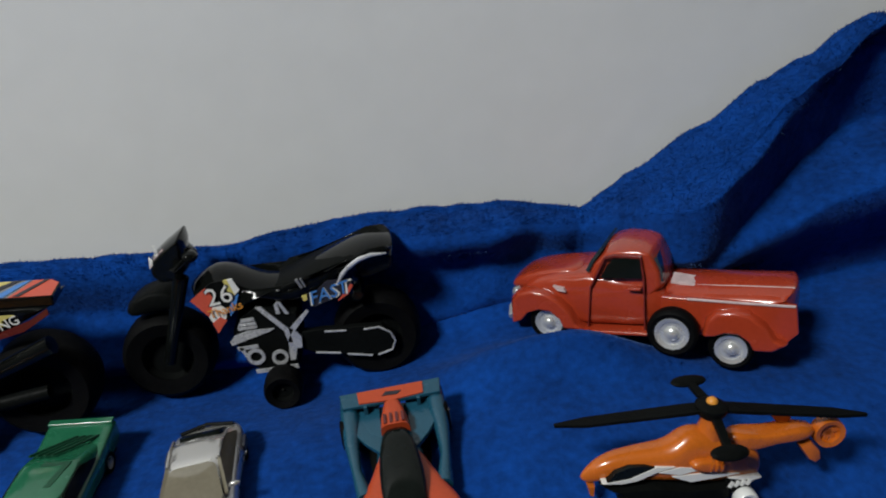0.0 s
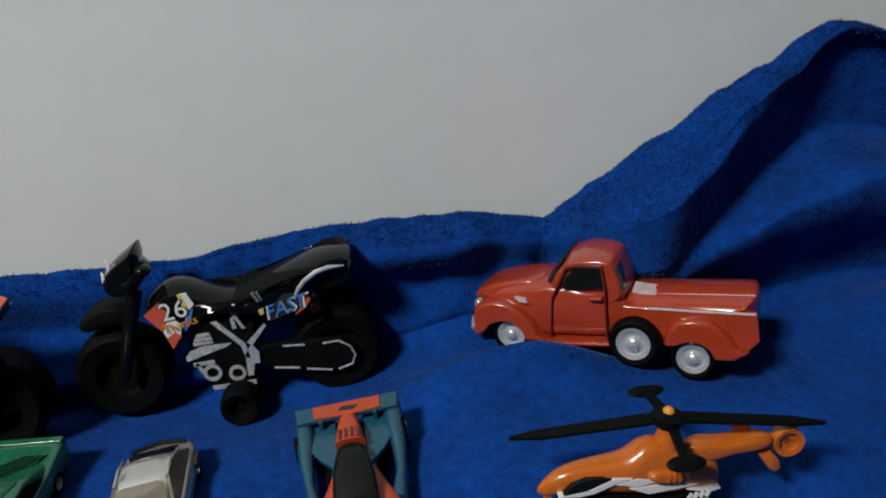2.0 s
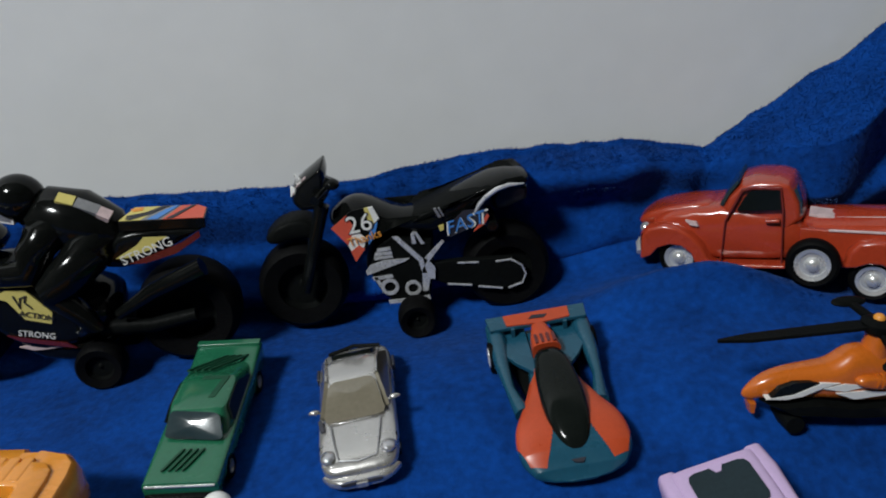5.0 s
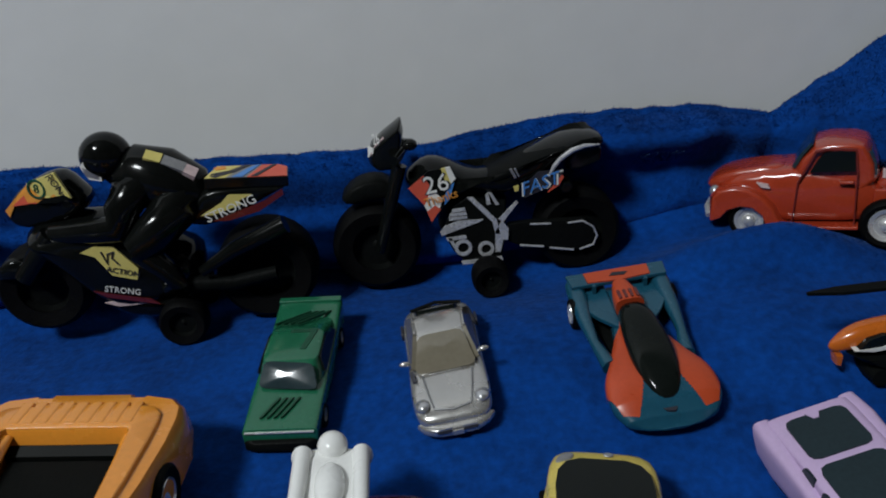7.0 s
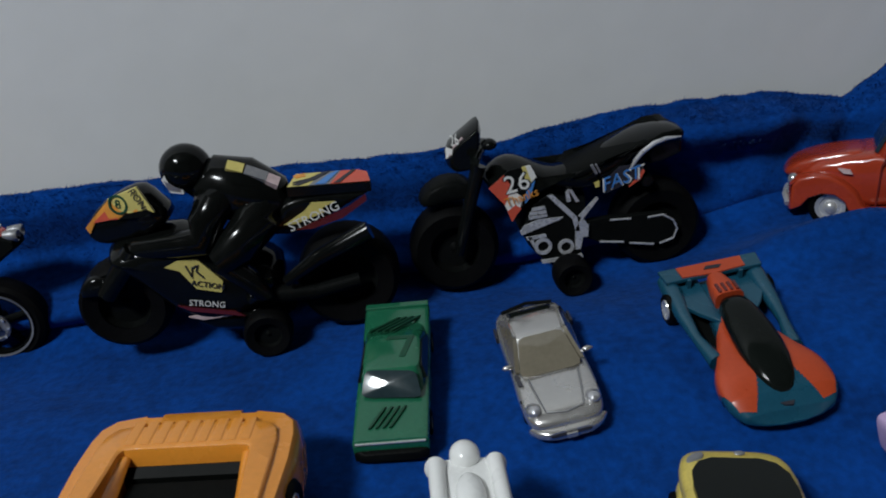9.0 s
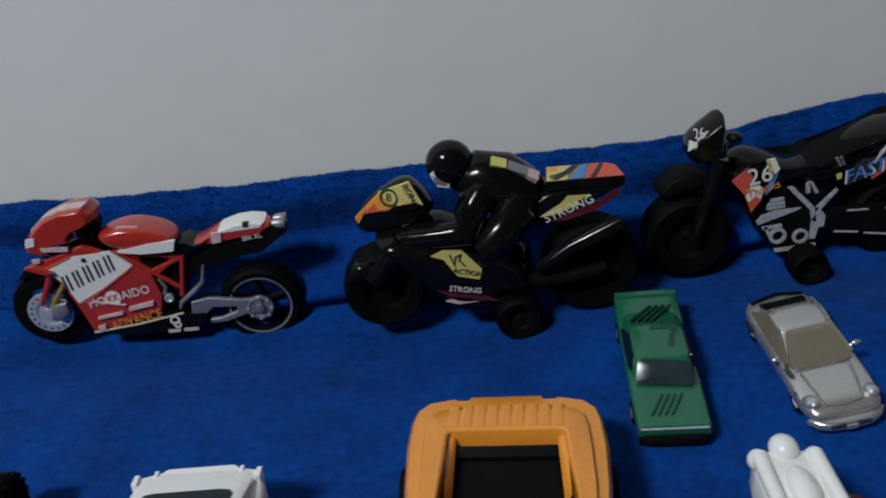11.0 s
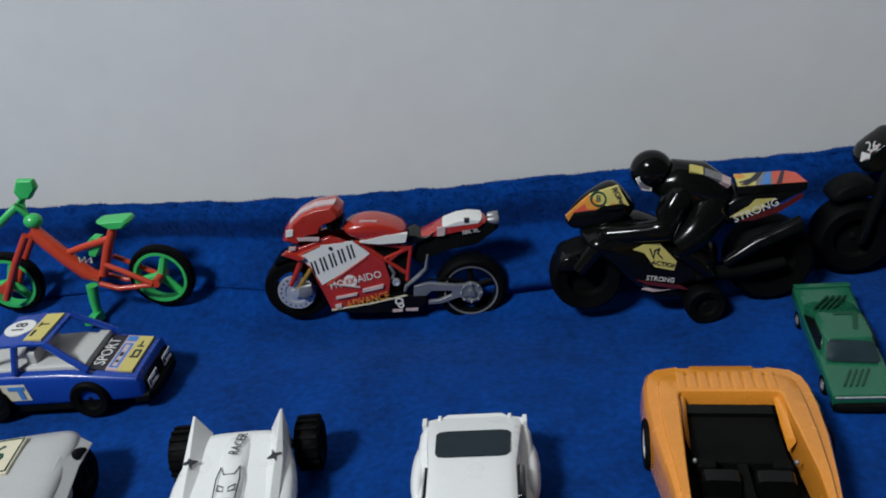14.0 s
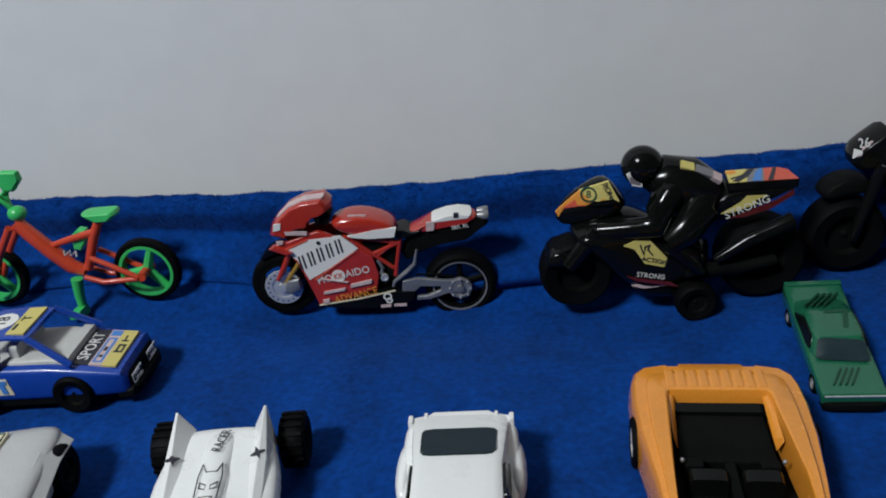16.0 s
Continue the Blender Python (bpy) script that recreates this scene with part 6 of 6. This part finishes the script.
def white_racer():
    t = thing("toy_racer", rest(-0.4520, 0.1620, 6, 0.05, 0.025, 0.002), "white plastic toy racer with two tail fins and fat black wheels", "toy car", "toy cars on the blanket")
    part("body", hull([(-0.060, 0.0120, 0.0060, 0.0110), (-0.045, 0.0180, 0.0050, 0.0150), (-0.015, 0.0280, 0.0050, 0.0190), (0.015, 0.0310, 0.0055, 0.0230), (0.034, 0.0290, 0.0070, 0.0266), (0.050, 0.0232, 0.0100, 0.0288), (0.0545, 0.0210, 0.0120, 0.0285)], 0.55), WHITE, t, "glossy white body", sub=1)
    part("spine", hull([(-0.030, 0.0030, 0.014, 0.0215), (0.005, 0.0062, 0.014, 0.0258), (0.035, 0.0082, 0.014, 0.0296), (0.0535, 0.0092, 0.014, 0.0304)], 0.8), WHITE, t, sub=1)
    for sx in (-1, 1):
        fin = loft([[(sx * 0.0232, 0.0550, 0.0160), (sx * 0.0145, 0.0545, 0.0270), (sx * 0.0210, 0.0535, 0.0392), (sx * 0.0222, 0.0540, 0.0390)], [(sx * 0.0262, 0.030, 0.0150), (sx * 0.0150, 0.028, 0.0240), (sx * 0.0205, 0.030, 0.0296), (sx * 0.0240, 0.030, 0.0270)], [(sx * 0.0262, 0.000, 0.0130), (sx * 0.0160, 0.000, 0.0195), (sx * 0.0200, 0.000, 0.0205), (sx * 0.0240, 0.000, 0.0185)]])
        part("tail_fin", fin, WHITE, t, "pointed white tail fin", bevel=0.0005)
        star = []
        for k in range(8):
            r = 0.0036 if k % 2 == 0 else 0.0013
            star.append((r * math.cos(k * math.pi / 4), r * math.sin(k * math.pi / 4)))
        part("star_print", moved(plate(star, -0.0006, 0.0006), sx * 0.0200, 0.0310, 0.0292, 18, sx * -8, 20), INK, t)
    lettering("RACER", 0.0066, pose(0.0015, 0.0405, 0.0304, 3, 0, 80), INK, t, squeeze=0.75)
    up = lambda y: 0.0262 + (y - 0.010) * 0.125
    for q in ([(-0.0055, 0.020), (-0.0045, 0.027), (-0.0025, 0.0225), (0.0025, 0.0225), (0.0045, 0.027), (0.0055, 0.020), (0.0050, 0.006), (0.0, 0.001), (-0.0050, 0.006)], [(-0.0042, 0.0165), (-0.0012, 0.0150), (-0.0012, 0.0125), (-0.0040, 0.0135)], [(0.0042, 0.0165), (0.0012, 0.0150), (0.0012, 0.0125), (0.0040, 0.0135)], [(-0.0030, 0.0085), (0.0030, 0.0085), (0.0018, 0.0055), (-0.0018, 0.0055)]):
        part("emblem_line", tube_path([(x, y, up(y)) for x, y in q], 0.00035, 6, True), INK, t)
    for sx in (-1, 1):
        for y, r, w, x, nm in ((0.058, 0.0130, 0.013, 0.0315, "rear_wheel"), (-0.045, 0.0120, 0.012, 0.0290, "front_wheel")):
            wh = part(nm, moved(moved(ring_loft(tyre_profile(r, w, r * 0.5), 28), rz=90), sx * x, y, r), RUBBER, t, "fat black tyre")
            part("rim", moved(lathe([(r * 0.56, sx * w * 0.25), (r * 0.5, sx * w * 0.44), (r * 0.3, sx * w * 0.3), (r * 0.02, sx * w * 0.4)], 18, "x"), sx * x, y, r), MATT, wh)
            bms = []
            for k in range(18):
                bms.append(moved(box(-w * 0.42, w * 0.42, -r * 0.07, r * 0.07, r * 0.96, r * 1.08), rx=k * 20, rz=0))
            part("tread", moved(joined(*bms), sx * x, y, r), RUBBER, wh)
    part("rear_axle", tube_path([(-0.031, 0.058, 0.0130), (0.031, 0.058, 0.0130)], 0.0025, 10), MATT, t)


def blue_car():
    t = thing("toy_car", pose(-0.5920, 0.2910, ground(-0.584, 0.292) + 0.001, 0, 0, 3) @ Matrix.Diagonal((1.02, 1.06, 1.05, 1)), "blue plastic toy stock car with racing stickers and grey interior", "toy car", "toy cars on the blanket")
    # local +x is the front
    turn = pose(0, 0, 0, 0, 0, 90)

    def put(nm, bm, mat, parent=t, label="", **k):
        bmesh.ops.transform(bm, matrix=turn, verts=bm.verts)
        return part(nm, bm, mat, parent, label, **k)
    put("body", hull([(-0.0525, 0.0190, 0.0085, 0.0190), (-0.050, 0.0215, 0.0075, 0.0225), (-0.030, 0.0228, 0.0072, 0.0262), (-0.010, 0.0228, 0.0072, 0.0285), (0.02, 0.0228, 0.0072, 0.0292), (0.045, 0.0222, 0.0080, 0.0285), (0.056, 0.0205, 0.0095, 0.0270)], 0.26), BLUE, label="bright blue plastic body")
    roof = put("roof", hull([(-0.002, 0.0165, 0.0425, 0.0448), (0.010, 0.0172, 0.0435, 0.0460), (0.030, 0.0168, 0.0425, 0.0450)], 0.3), BLUE, label="blue roof")
    for sx in (-1, 1):
        for a, b in (((-0.024, 0.0205, 0.0285), (-0.001, 0.0160, 0.0440)), ((0.048, 0.0200, 0.0285), (0.029, 0.0160, 0.0440)), ((0.018, 0.0212, 0.0290), (0.016, 0.0168, 0.0445))):
            put("pillar", tube_path([(sx * a[1], a[0], a[2]), (sx * b[1], b[0], b[2])], 0.0020, 8), BLUE)
    put("interior", hull([(-0.018, 0.0175, 0.022, 0.0300), (-0.008, 0.0180, 0.022, 0.0315), (0.04, 0.0180, 0.022, 0.0310)], 0.3), GREYIN, label="pale grey interior")
    for sx in (-1, 1):
        st = put("seat", hull([(0.008, 0.0060, 0.028, 0.0385), (0.013, 0.0062, 0.028, 0.0390)], 0.4), GREYIN)
        for v in st.data.vertices:
            v.co.y += sx * 0.0085
    put("dashboard", hull([(-0.0215, 0.0185, 0.0262, 0.0312), (-0.0160, 0.0185, 0.0262, 0.0320)], 0.4), GREYIN)
    put("front_bumper", hull([(-0.0575, 0.0150, 0.0055, 0.0110), (-0.0545, 0.0205, 0.0045, 0.0120), (-0.046, 0.0215, 0.0045, 0.0105)], 0.4), MATT, label="black front bumper")
    put("grille", pane((-0.0185, -0.0536, 0.0105), (0.0185, -0.0536, 0.0105), (0.0185, -0.0520, 0.0195), (-0.0185, -0.0520, 0.0195), 0.06, 0.0008), MATT)
    for sx in (-1, 1):
        put("lamp_outline", tube_path([(sx * 0.0165, -0.0548, 0.0120), (sx * 0.0170, -0.0546, 0.0172), (sx * 0.0050, -0.0546, 0.0172), (sx * 0.0050, -0.0548, 0.0120)], 0.0005, 6, True), SILVERPAINT, label="silver printed lamp outline")
        put("lamp_inner", tube_path([(sx * 0.0145, -0.0550, 0.0135), (sx * 0.0145, -0.0548, 0.0160), (sx * 0.0075, -0.0548, 0.0160), (sx * 0.0075, -0.0550, 0.0135)], 0.0004, 6, True), SILVERPAINT)
    put("sill", box(-0.0215, 0.0215, -0.030, 0.034, 0.0045, 0.0085), MATT)
    hoodz = lambda y: 0.0262 + (y + 0.030) * 0.00115 / 0.010 - 0.0003

    def sticker(x0, x1, y0, y1, mat, up=0.0, label=""):
        put("sticker", loft([[(x0, y0, hoodz(y0) - 0.0006), (x1, y0, hoodz(y0) - 0.0006), (x1, y1, hoodz(y1) - 0.0006), (x0, y1, hoodz(y1) - 0.0006)], [(x0, y0, hoodz(y0) + 0.0006 + up), (x1, y0, hoodz(y0) + 0.0006 + up), (x1, y1, hoodz(y1) + 0.0006 + up), (x0, y1, hoodz(y1) + 0.0006 + up)]]), mat, label=label, smooth=False)
    sticker(-0.0175, 0.0175, -0.0470, -0.0390, STYELLOW, 0, "yellow hood sticker")
    sticker(-0.0175, 0.0175, -0.0390, -0.0318, PALE)
    sticker(-0.0175, 0.0175, -0.0318, -0.0218, INK, 0, "black band with white lettering")
    for x0, x1, y0, y1, mat in ((-0.015, 0.009, -0.0380, -0.0368, STBLUE), (-0.015, 0.009, -0.0338, -0.0328, STBLUE), (-0.015, -0.0138, -0.0372, -0.0334, STBLUE), (0.0078, 0.009, -0.0372, -0.0334, STBLUE), (-0.0100, -0.0080, -0.0362, -0.0344, INK), (-0.004, 0.000, -0.0362, -0.0344, INK), (0.0115, 0.0165, -0.0385, -0.0325, STBLUE), (-0.0050, -0.0035, -0.0455, -0.0405, INK), (-0.0035, 0.0030, -0.0455, -0.0444, INK), (0.0015, 0.0030, -0.0444, -0.0412, INK), (-0.0035, 0.0015, -0.0424, -0.0412, INK), (0.0060, 0.0072, -0.0450, -0.0410, INK), (0.0072, 0.0120, -0.0432, -0.0422, INK)):
        sticker(x0, x1, y0, y1, mat, 0.0002)
    lettering("SPORT", 0.0095, pose(0.0266, 0, hoodz(-0.0266) + 0.0008, 6.5, 0, 90), WHITEPRINT, t, squeeze=0.95)
    put("sticker", plate([(-0.0140, 0.001), (0.0140, 0.001), (0.0140, 0.0115), (-0.0140, 0.0115)], 0.0452, 0.0464), STYELLOW, roof, "yellow roof sticker", smooth=False)
    put("number_disc", moved(lathe([(0.0085, -0.0004), (0.0085, 0.0004), (0.0002, 0.0005)], 24, "z"), 0, 0.0205, 0.0460), WHITEPRINT, roof, "white number disc")
    lettering("18", 0.0100, pose(-0.0205, 0, 0.0466, 0, 0, 90), INK, t)
    lettering("T", 0.0080, pose(-0.0065, 0.002, 0.0466, 0, 0, 90), INK, t)
    put("sticker_bar", plate([(-0.010, 0.0085), (-0.004, 0.0085), (-0.004, 0.010), (-0.010, 0.010)], 0.0462, 0.0467), INK, roof)
    part("door_sticker", loft([[(x, y, z) for x, z in ((-0.012, 0.0130), (-0.042, 0.0130), (-0.042, 0.0235), (-0.014, 0.0232))] for y in (-0.0226, -0.0232)]), CREAM, t, "white and blue door sticker", smooth=False)
    for q, mat in (([(-0.018, 0.0140), (-0.015, 0.0140), (-0.016, 0.0200), (-0.019, 0.0200)], STBLUE), ([(-0.024, 0.0200), (-0.0145, 0.0200), (-0.0145, 0.0222), (-0.024, 0.0222)], STBLUE), ([(-0.040, 0.0135), (-0.026, 0.0135), (-0.028, 0.0180), (-0.040, 0.0190)], STBLUE), ([(-0.040, 0.0205), (-0.028, 0.0200), (-0.028, 0.0222), (-0.040, 0.0225)], INK)):
        part("sticker_bar", slab(q, -0.0236, -0.0231), mat, t, smooth=False)
    for x, nm in ((0.0215, "front_wheel"), (-0.0360, "rear_wheel")):
        for sy in (-1, 1):
            wheel(t, x, sy * 0.0208, 0.0112, 0.0118, 0.009, MATT, 0.6, nm, cap=False, face=sy)


def white_van_car():
    t = thing("toy_car", rest(-0.5610, 0.1665, 10, 0.04, 0.028), "white plastic toy car with number sticker on its roof", "toy car", "toy cars on the blanket")
    part("body", hull([(-0.055, 0.0220, 0.0080, 0.0180), (-0.030, 0.0270, 0.0070, 0.0260), (0.000, 0.0275, 0.0070, 0.0300), (0.030, 0.0275, 0.0080, 0.0310), (0.048, 0.0262, 0.0100, 0.0300), (0.055, 0.0220, 0.0140, 0.0270)], 0.42), OLDWHITE, t, "white body", sub=1)
    for sx in (-1, 1):
        part("wheel_arch", loft([[(sx * 0.020, 0.050, 0.0280), (sx * 0.031, 0.046, 0.0215), (sx * 0.020, 0.046, 0.0190)], [(sx * 0.022, 0.025, 0.0300), (sx * 0.032, 0.024, 0.0245), (sx * 0.022, 0.024, 0.0200)], [(sx * 0.022, 0.000, 0.0285), (sx * 0.0315, 0.000, 0.0205), (sx * 0.022, 0.000, 0.0180)]]), OLDWHITE, t, bevel=0.0008)
    part("number_sticker", plate([(-0.0210, 0.018), (0.0010, 0.018), (0.0010, 0.046), (-0.0210, 0.046)], 0.0300, 0.0318), CREAM, t, "cream number sticker", bevel=0.0004)
    part("sticker_frame", tube_path([(-0.0198, 0.0195, 0.0319), (-0.0002, 0.0195, 0.0319), (-0.0002, 0.0445, 0.0319), (-0.0198, 0.0445, 0.0319)], 0.0005, 6, True), GREENDARK, t)
    lettering("6", 0.0190, pose(-0.0095, 0.033, 0.0319), GREENDARK, t)
    four_wheels(t, -0.030, 0.032, 0.0250, 0.0135, 0.011, MATT, 0.55)


def yellow_car():
    t = thing("toy_car", rest(-0.0284, 0.1762, -12, 0.03, 0.018, 0.001) @ Matrix.Diagonal((1.1, 1.05, 1.0, 1)), "yellow die-cast toy car with chipped paint and dark window", "toy car", "toy cars on the blanket")
    part("body", hull([(-0.036, 0.0150, 0.0050, 0.0110), (-0.020, 0.0190, 0.0040, 0.0150), (0.010, 0.0200, 0.0040, 0.0165), (0.028, 0.0192, 0.0050, 0.0165), (0.0355, 0.0150, 0.0070, 0.0140)], 0.5), YELLOW, t, "chipped yellow body", sub=1)
    part("roof", hull([(-0.024, 0.0165, 0.012, 0.0170), (-0.014, 0.0172, 0.012, 0.0240), (0.004, 0.0176, 0.012, 0.0245), (0.024, 0.0188, 0.012, 0.0240), (0.0345, 0.0168, 0.012, 0.0224), (0.0385, 0.0130, 0.012, 0.0195)], 0.5), YELLOW, t, "chipped yellow roof", sub=1)
    part("rear_window", loft([[(x, y, 0.0252 - (y - 0.003) * 0.050 + dz) for x, y in ((-0.0148, 0.002), (0.0148, 0.002), (0.0154, 0.014), (0.0147, 0.022), (0.0120, 0.0270), (0.0075, 0.0292), (-0.0075, 0.0292), (-0.0120, 0.0270), (-0.0147, 0.022), (-0.0154, 0.014))] for dz in (-0.004, 0.0002)]), DARKGLASS, t, "dark rear window", smooth=False)
    chip = part("paint_chip", moved(ball(0, 0, 0, 0.0034, 0.0017, 0.0003, 12), -0.0125, 0.0300, 0.0229, 14, -10, 35), GREYMETAL, t, "bare metal chip")
    part("paint_chip", moved(ball(0, 0, 0, 0.0018, 0.0010, 0.0003, 10), 0.002, 0.0330, 0.0230, 14, 0, 0), GREYMETAL, t)
    four_wheels(t, -0.022, 0.022, 0.0180, 0.0062, 0.005, GREYMETAL)


def lilac_car():
    t = thing("toy_car", pose(0.0710, 0.1835, 0.0050, 1, -19, 1) @ Matrix.Diagonal((0.80, 1.0, 0.93, 1)), "lilac plastic toy car with dark square windows", "toy car", "toy cars on the blanket")
    part("body", hull([(-0.040, 0.0200, 0.0060, 0.0150), (-0.025, 0.0235, 0.0050, 0.0190), (0.010, 0.0245, 0.0050, 0.0215), (0.034, 0.0240, 0.0060, 0.0220), (0.0400, 0.0225, 0.0080, 0.0205)], 0.35), LILAC, t, "matt lilac body")
    part("roof", hull([(-0.030, 0.0200, 0.018, 0.0240), (-0.018, 0.0195, 0.018, 0.0320), (0.006, 0.0195, 0.018, 0.0330), (0.034, 0.0205, 0.018, 0.0325), (0.0405, 0.0205, 0.018, 0.0315)], 0.28), LILAC, t, "lilac roof frame", bevel=0.0005)
    part("rear_window", pane((0.0145, 0.0350, 0.0327), (-0.0145, 0.0350, 0.0327), (-0.0145, 0.0130, 0.0330), (0.0145, 0.0130, 0.0330), 0.0, 0.0006), TINT, t, "dark square rear window")
    part("roof_window", pane((0.0150, 0.0095, 0.0331), (-0.0150, 0.0095, 0.0331), (-0.0150, -0.0160, 0.0322), (0.0150, -0.0160, 0.0322), 0.0, 0.0006), TINT, t, "dark square roof window")
    part("window_tab", plate([(-0.0035, 0.0355), (0.0035, 0.0355), (0.0012, 0.0318), (-0.0012, 0.0318)], 0.0324, 0.03375), LILAC, t)
    for sx in (-1, 1):
        part("side_window", pane(*((sx * 0.0198, sx * -0.0045 + 0.0105, 0.0262), (sx * 0.0198, sx * 0.0045 + 0.0105, 0.0262), (sx * 0.0178, sx * 0.0035 + 0.0085, 0.0322), (sx * 0.0178, sx * -0.0035 + 0.0085, 0.0322)), inset=0.0, th=0.0012), TINT, t)
        part("front_side_window", pane(*((sx * 0.0198, sx * -0.008 - 0.007, 0.0255), (sx * 0.0198, sx * 0.008 - 0.007, 0.0255), (sx * 0.0178, sx * 0.0065 - 0.0065, 0.0318), (sx * 0.0178, sx * -0.0065 - 0.0065, 0.0318)), inset=0.0, th=0.0012), TINT, t)
    for sx in (-1, 1):
        part("rear_fender", moved(hull([(-0.020, 0.0030, 0.010, 0.0225), (0.006, 0.0040, 0.010, 0.0290), (0.030, 0.0058, 0.009, 0.0312), (0.0430, 0.0050, 0.010, 0.0300)], 0.5), sx * 0.0212), LILAC, t, bevel=0.0005)
    four_wheels(t, -0.024, 0.024, 0.0215, 0.0085, 0.007, MATT)


def dark_red_car():
    t = thing("toy_car", rest(-0.1065, 0.1690, 0, 0.03, 0.02) @ Matrix.Diagonal((1.2, 1.0, 1.0, 1)), "dark red die-cast toy car under a white plastic figure", "toy car", "toy cars on the blanket")
    part("body", hull([(-0.036, 0.0160, 0.0050, 0.0110), (-0.020, 0.0205, 0.0040, 0.0150), (0.010, 0.0215, 0.0040, 0.0170), (0.032, 0.0205, 0.0050, 0.0175), (0.0400, 0.0160, 0.0070, 0.0150)], 0.5), DARKRED, t, "glossy dark red body", sub=1)
    part("deck", plate([(-0.013, -0.02), (0.013, -0.02), (0.012, 0.030), (-0.012, 0.030)], 0.0165, 0.0190), MATT, t)
    four_wheels(t, -0.022, 0.024, 0.0195, 0.0085, 0.007, LAMPGLASS)


def white_figure():
    m = rest(-0.1195, 0.1660, 0, 0.03, 0.02) @ pose(0, 0.004, 0) @ Matrix.Diagonal((1.02, 1.0, 1.0, 1))
    ob = mesh_multi("toy_figure", [
        (hull([(-0.034, 0.0130, 0.0188, 0.0275), (-0.010, 0.0126, 0.0188, 0.0325), (0.014, 0.0122, 0.0188, 0.0365), (0.028, 0.0120, 0.0188, 0.0388), (0.0345, 0.0108, 0.0200, 0.0385), (0.0365, 0.0085, 0.0220, 0.0365)], 0.42), WHITE),
        (moved(ball(0, 0, 0, 0.0052, 0.0058, 0.0048, 24), 0, 0.0350, 0.0395), WHITE),
        (moved(ball(0, 0, 0, 0.0050, 0.0100, 0.0040, 20), 0, 0.0160, 0.0375, 8), WHITE),
        (moved(ball(0, 0, 0, 0.0056, 0.0110, 0.0040, 20), 0, -0.006, 0.0335, 8), WHITE),
        (tube_path([(-0.0098, 0.032, 0.0392), (-0.0102, 0.010, 0.0368), (-0.0110, -0.032, 0.0285)], [0.0030, 0.0026, 0.0026], 12), WHITE),
        (tube_path([(0.0098, 0.032, 0.0392), (0.0102, 0.010, 0.0368), (0.0110, -0.032, 0.0285)], [0.0030, 0.0026, 0.0026], 12), WHITE),
        (moved(ball(0, 0, 0, 0.0038, 0.0040, 0.0042, 16), -0.0100, 0.0318, 0.0372), WHITE),
        (moved(ball(0, 0, 0, 0.0038, 0.0040, 0.0042, 16), 0.0100, 0.0318, 0.0372), WHITE)])
    ob.matrix_world = m
    tagged(ob, "plain white plastic toy figure lying on the dark red car", "toy figure")


for make in (green_car, silver_car, track_car, orange_car, white_coupe, white_racer, blue_car, white_van_car, yellow_car, lilac_car, dark_red_car, white_figure):
    make()
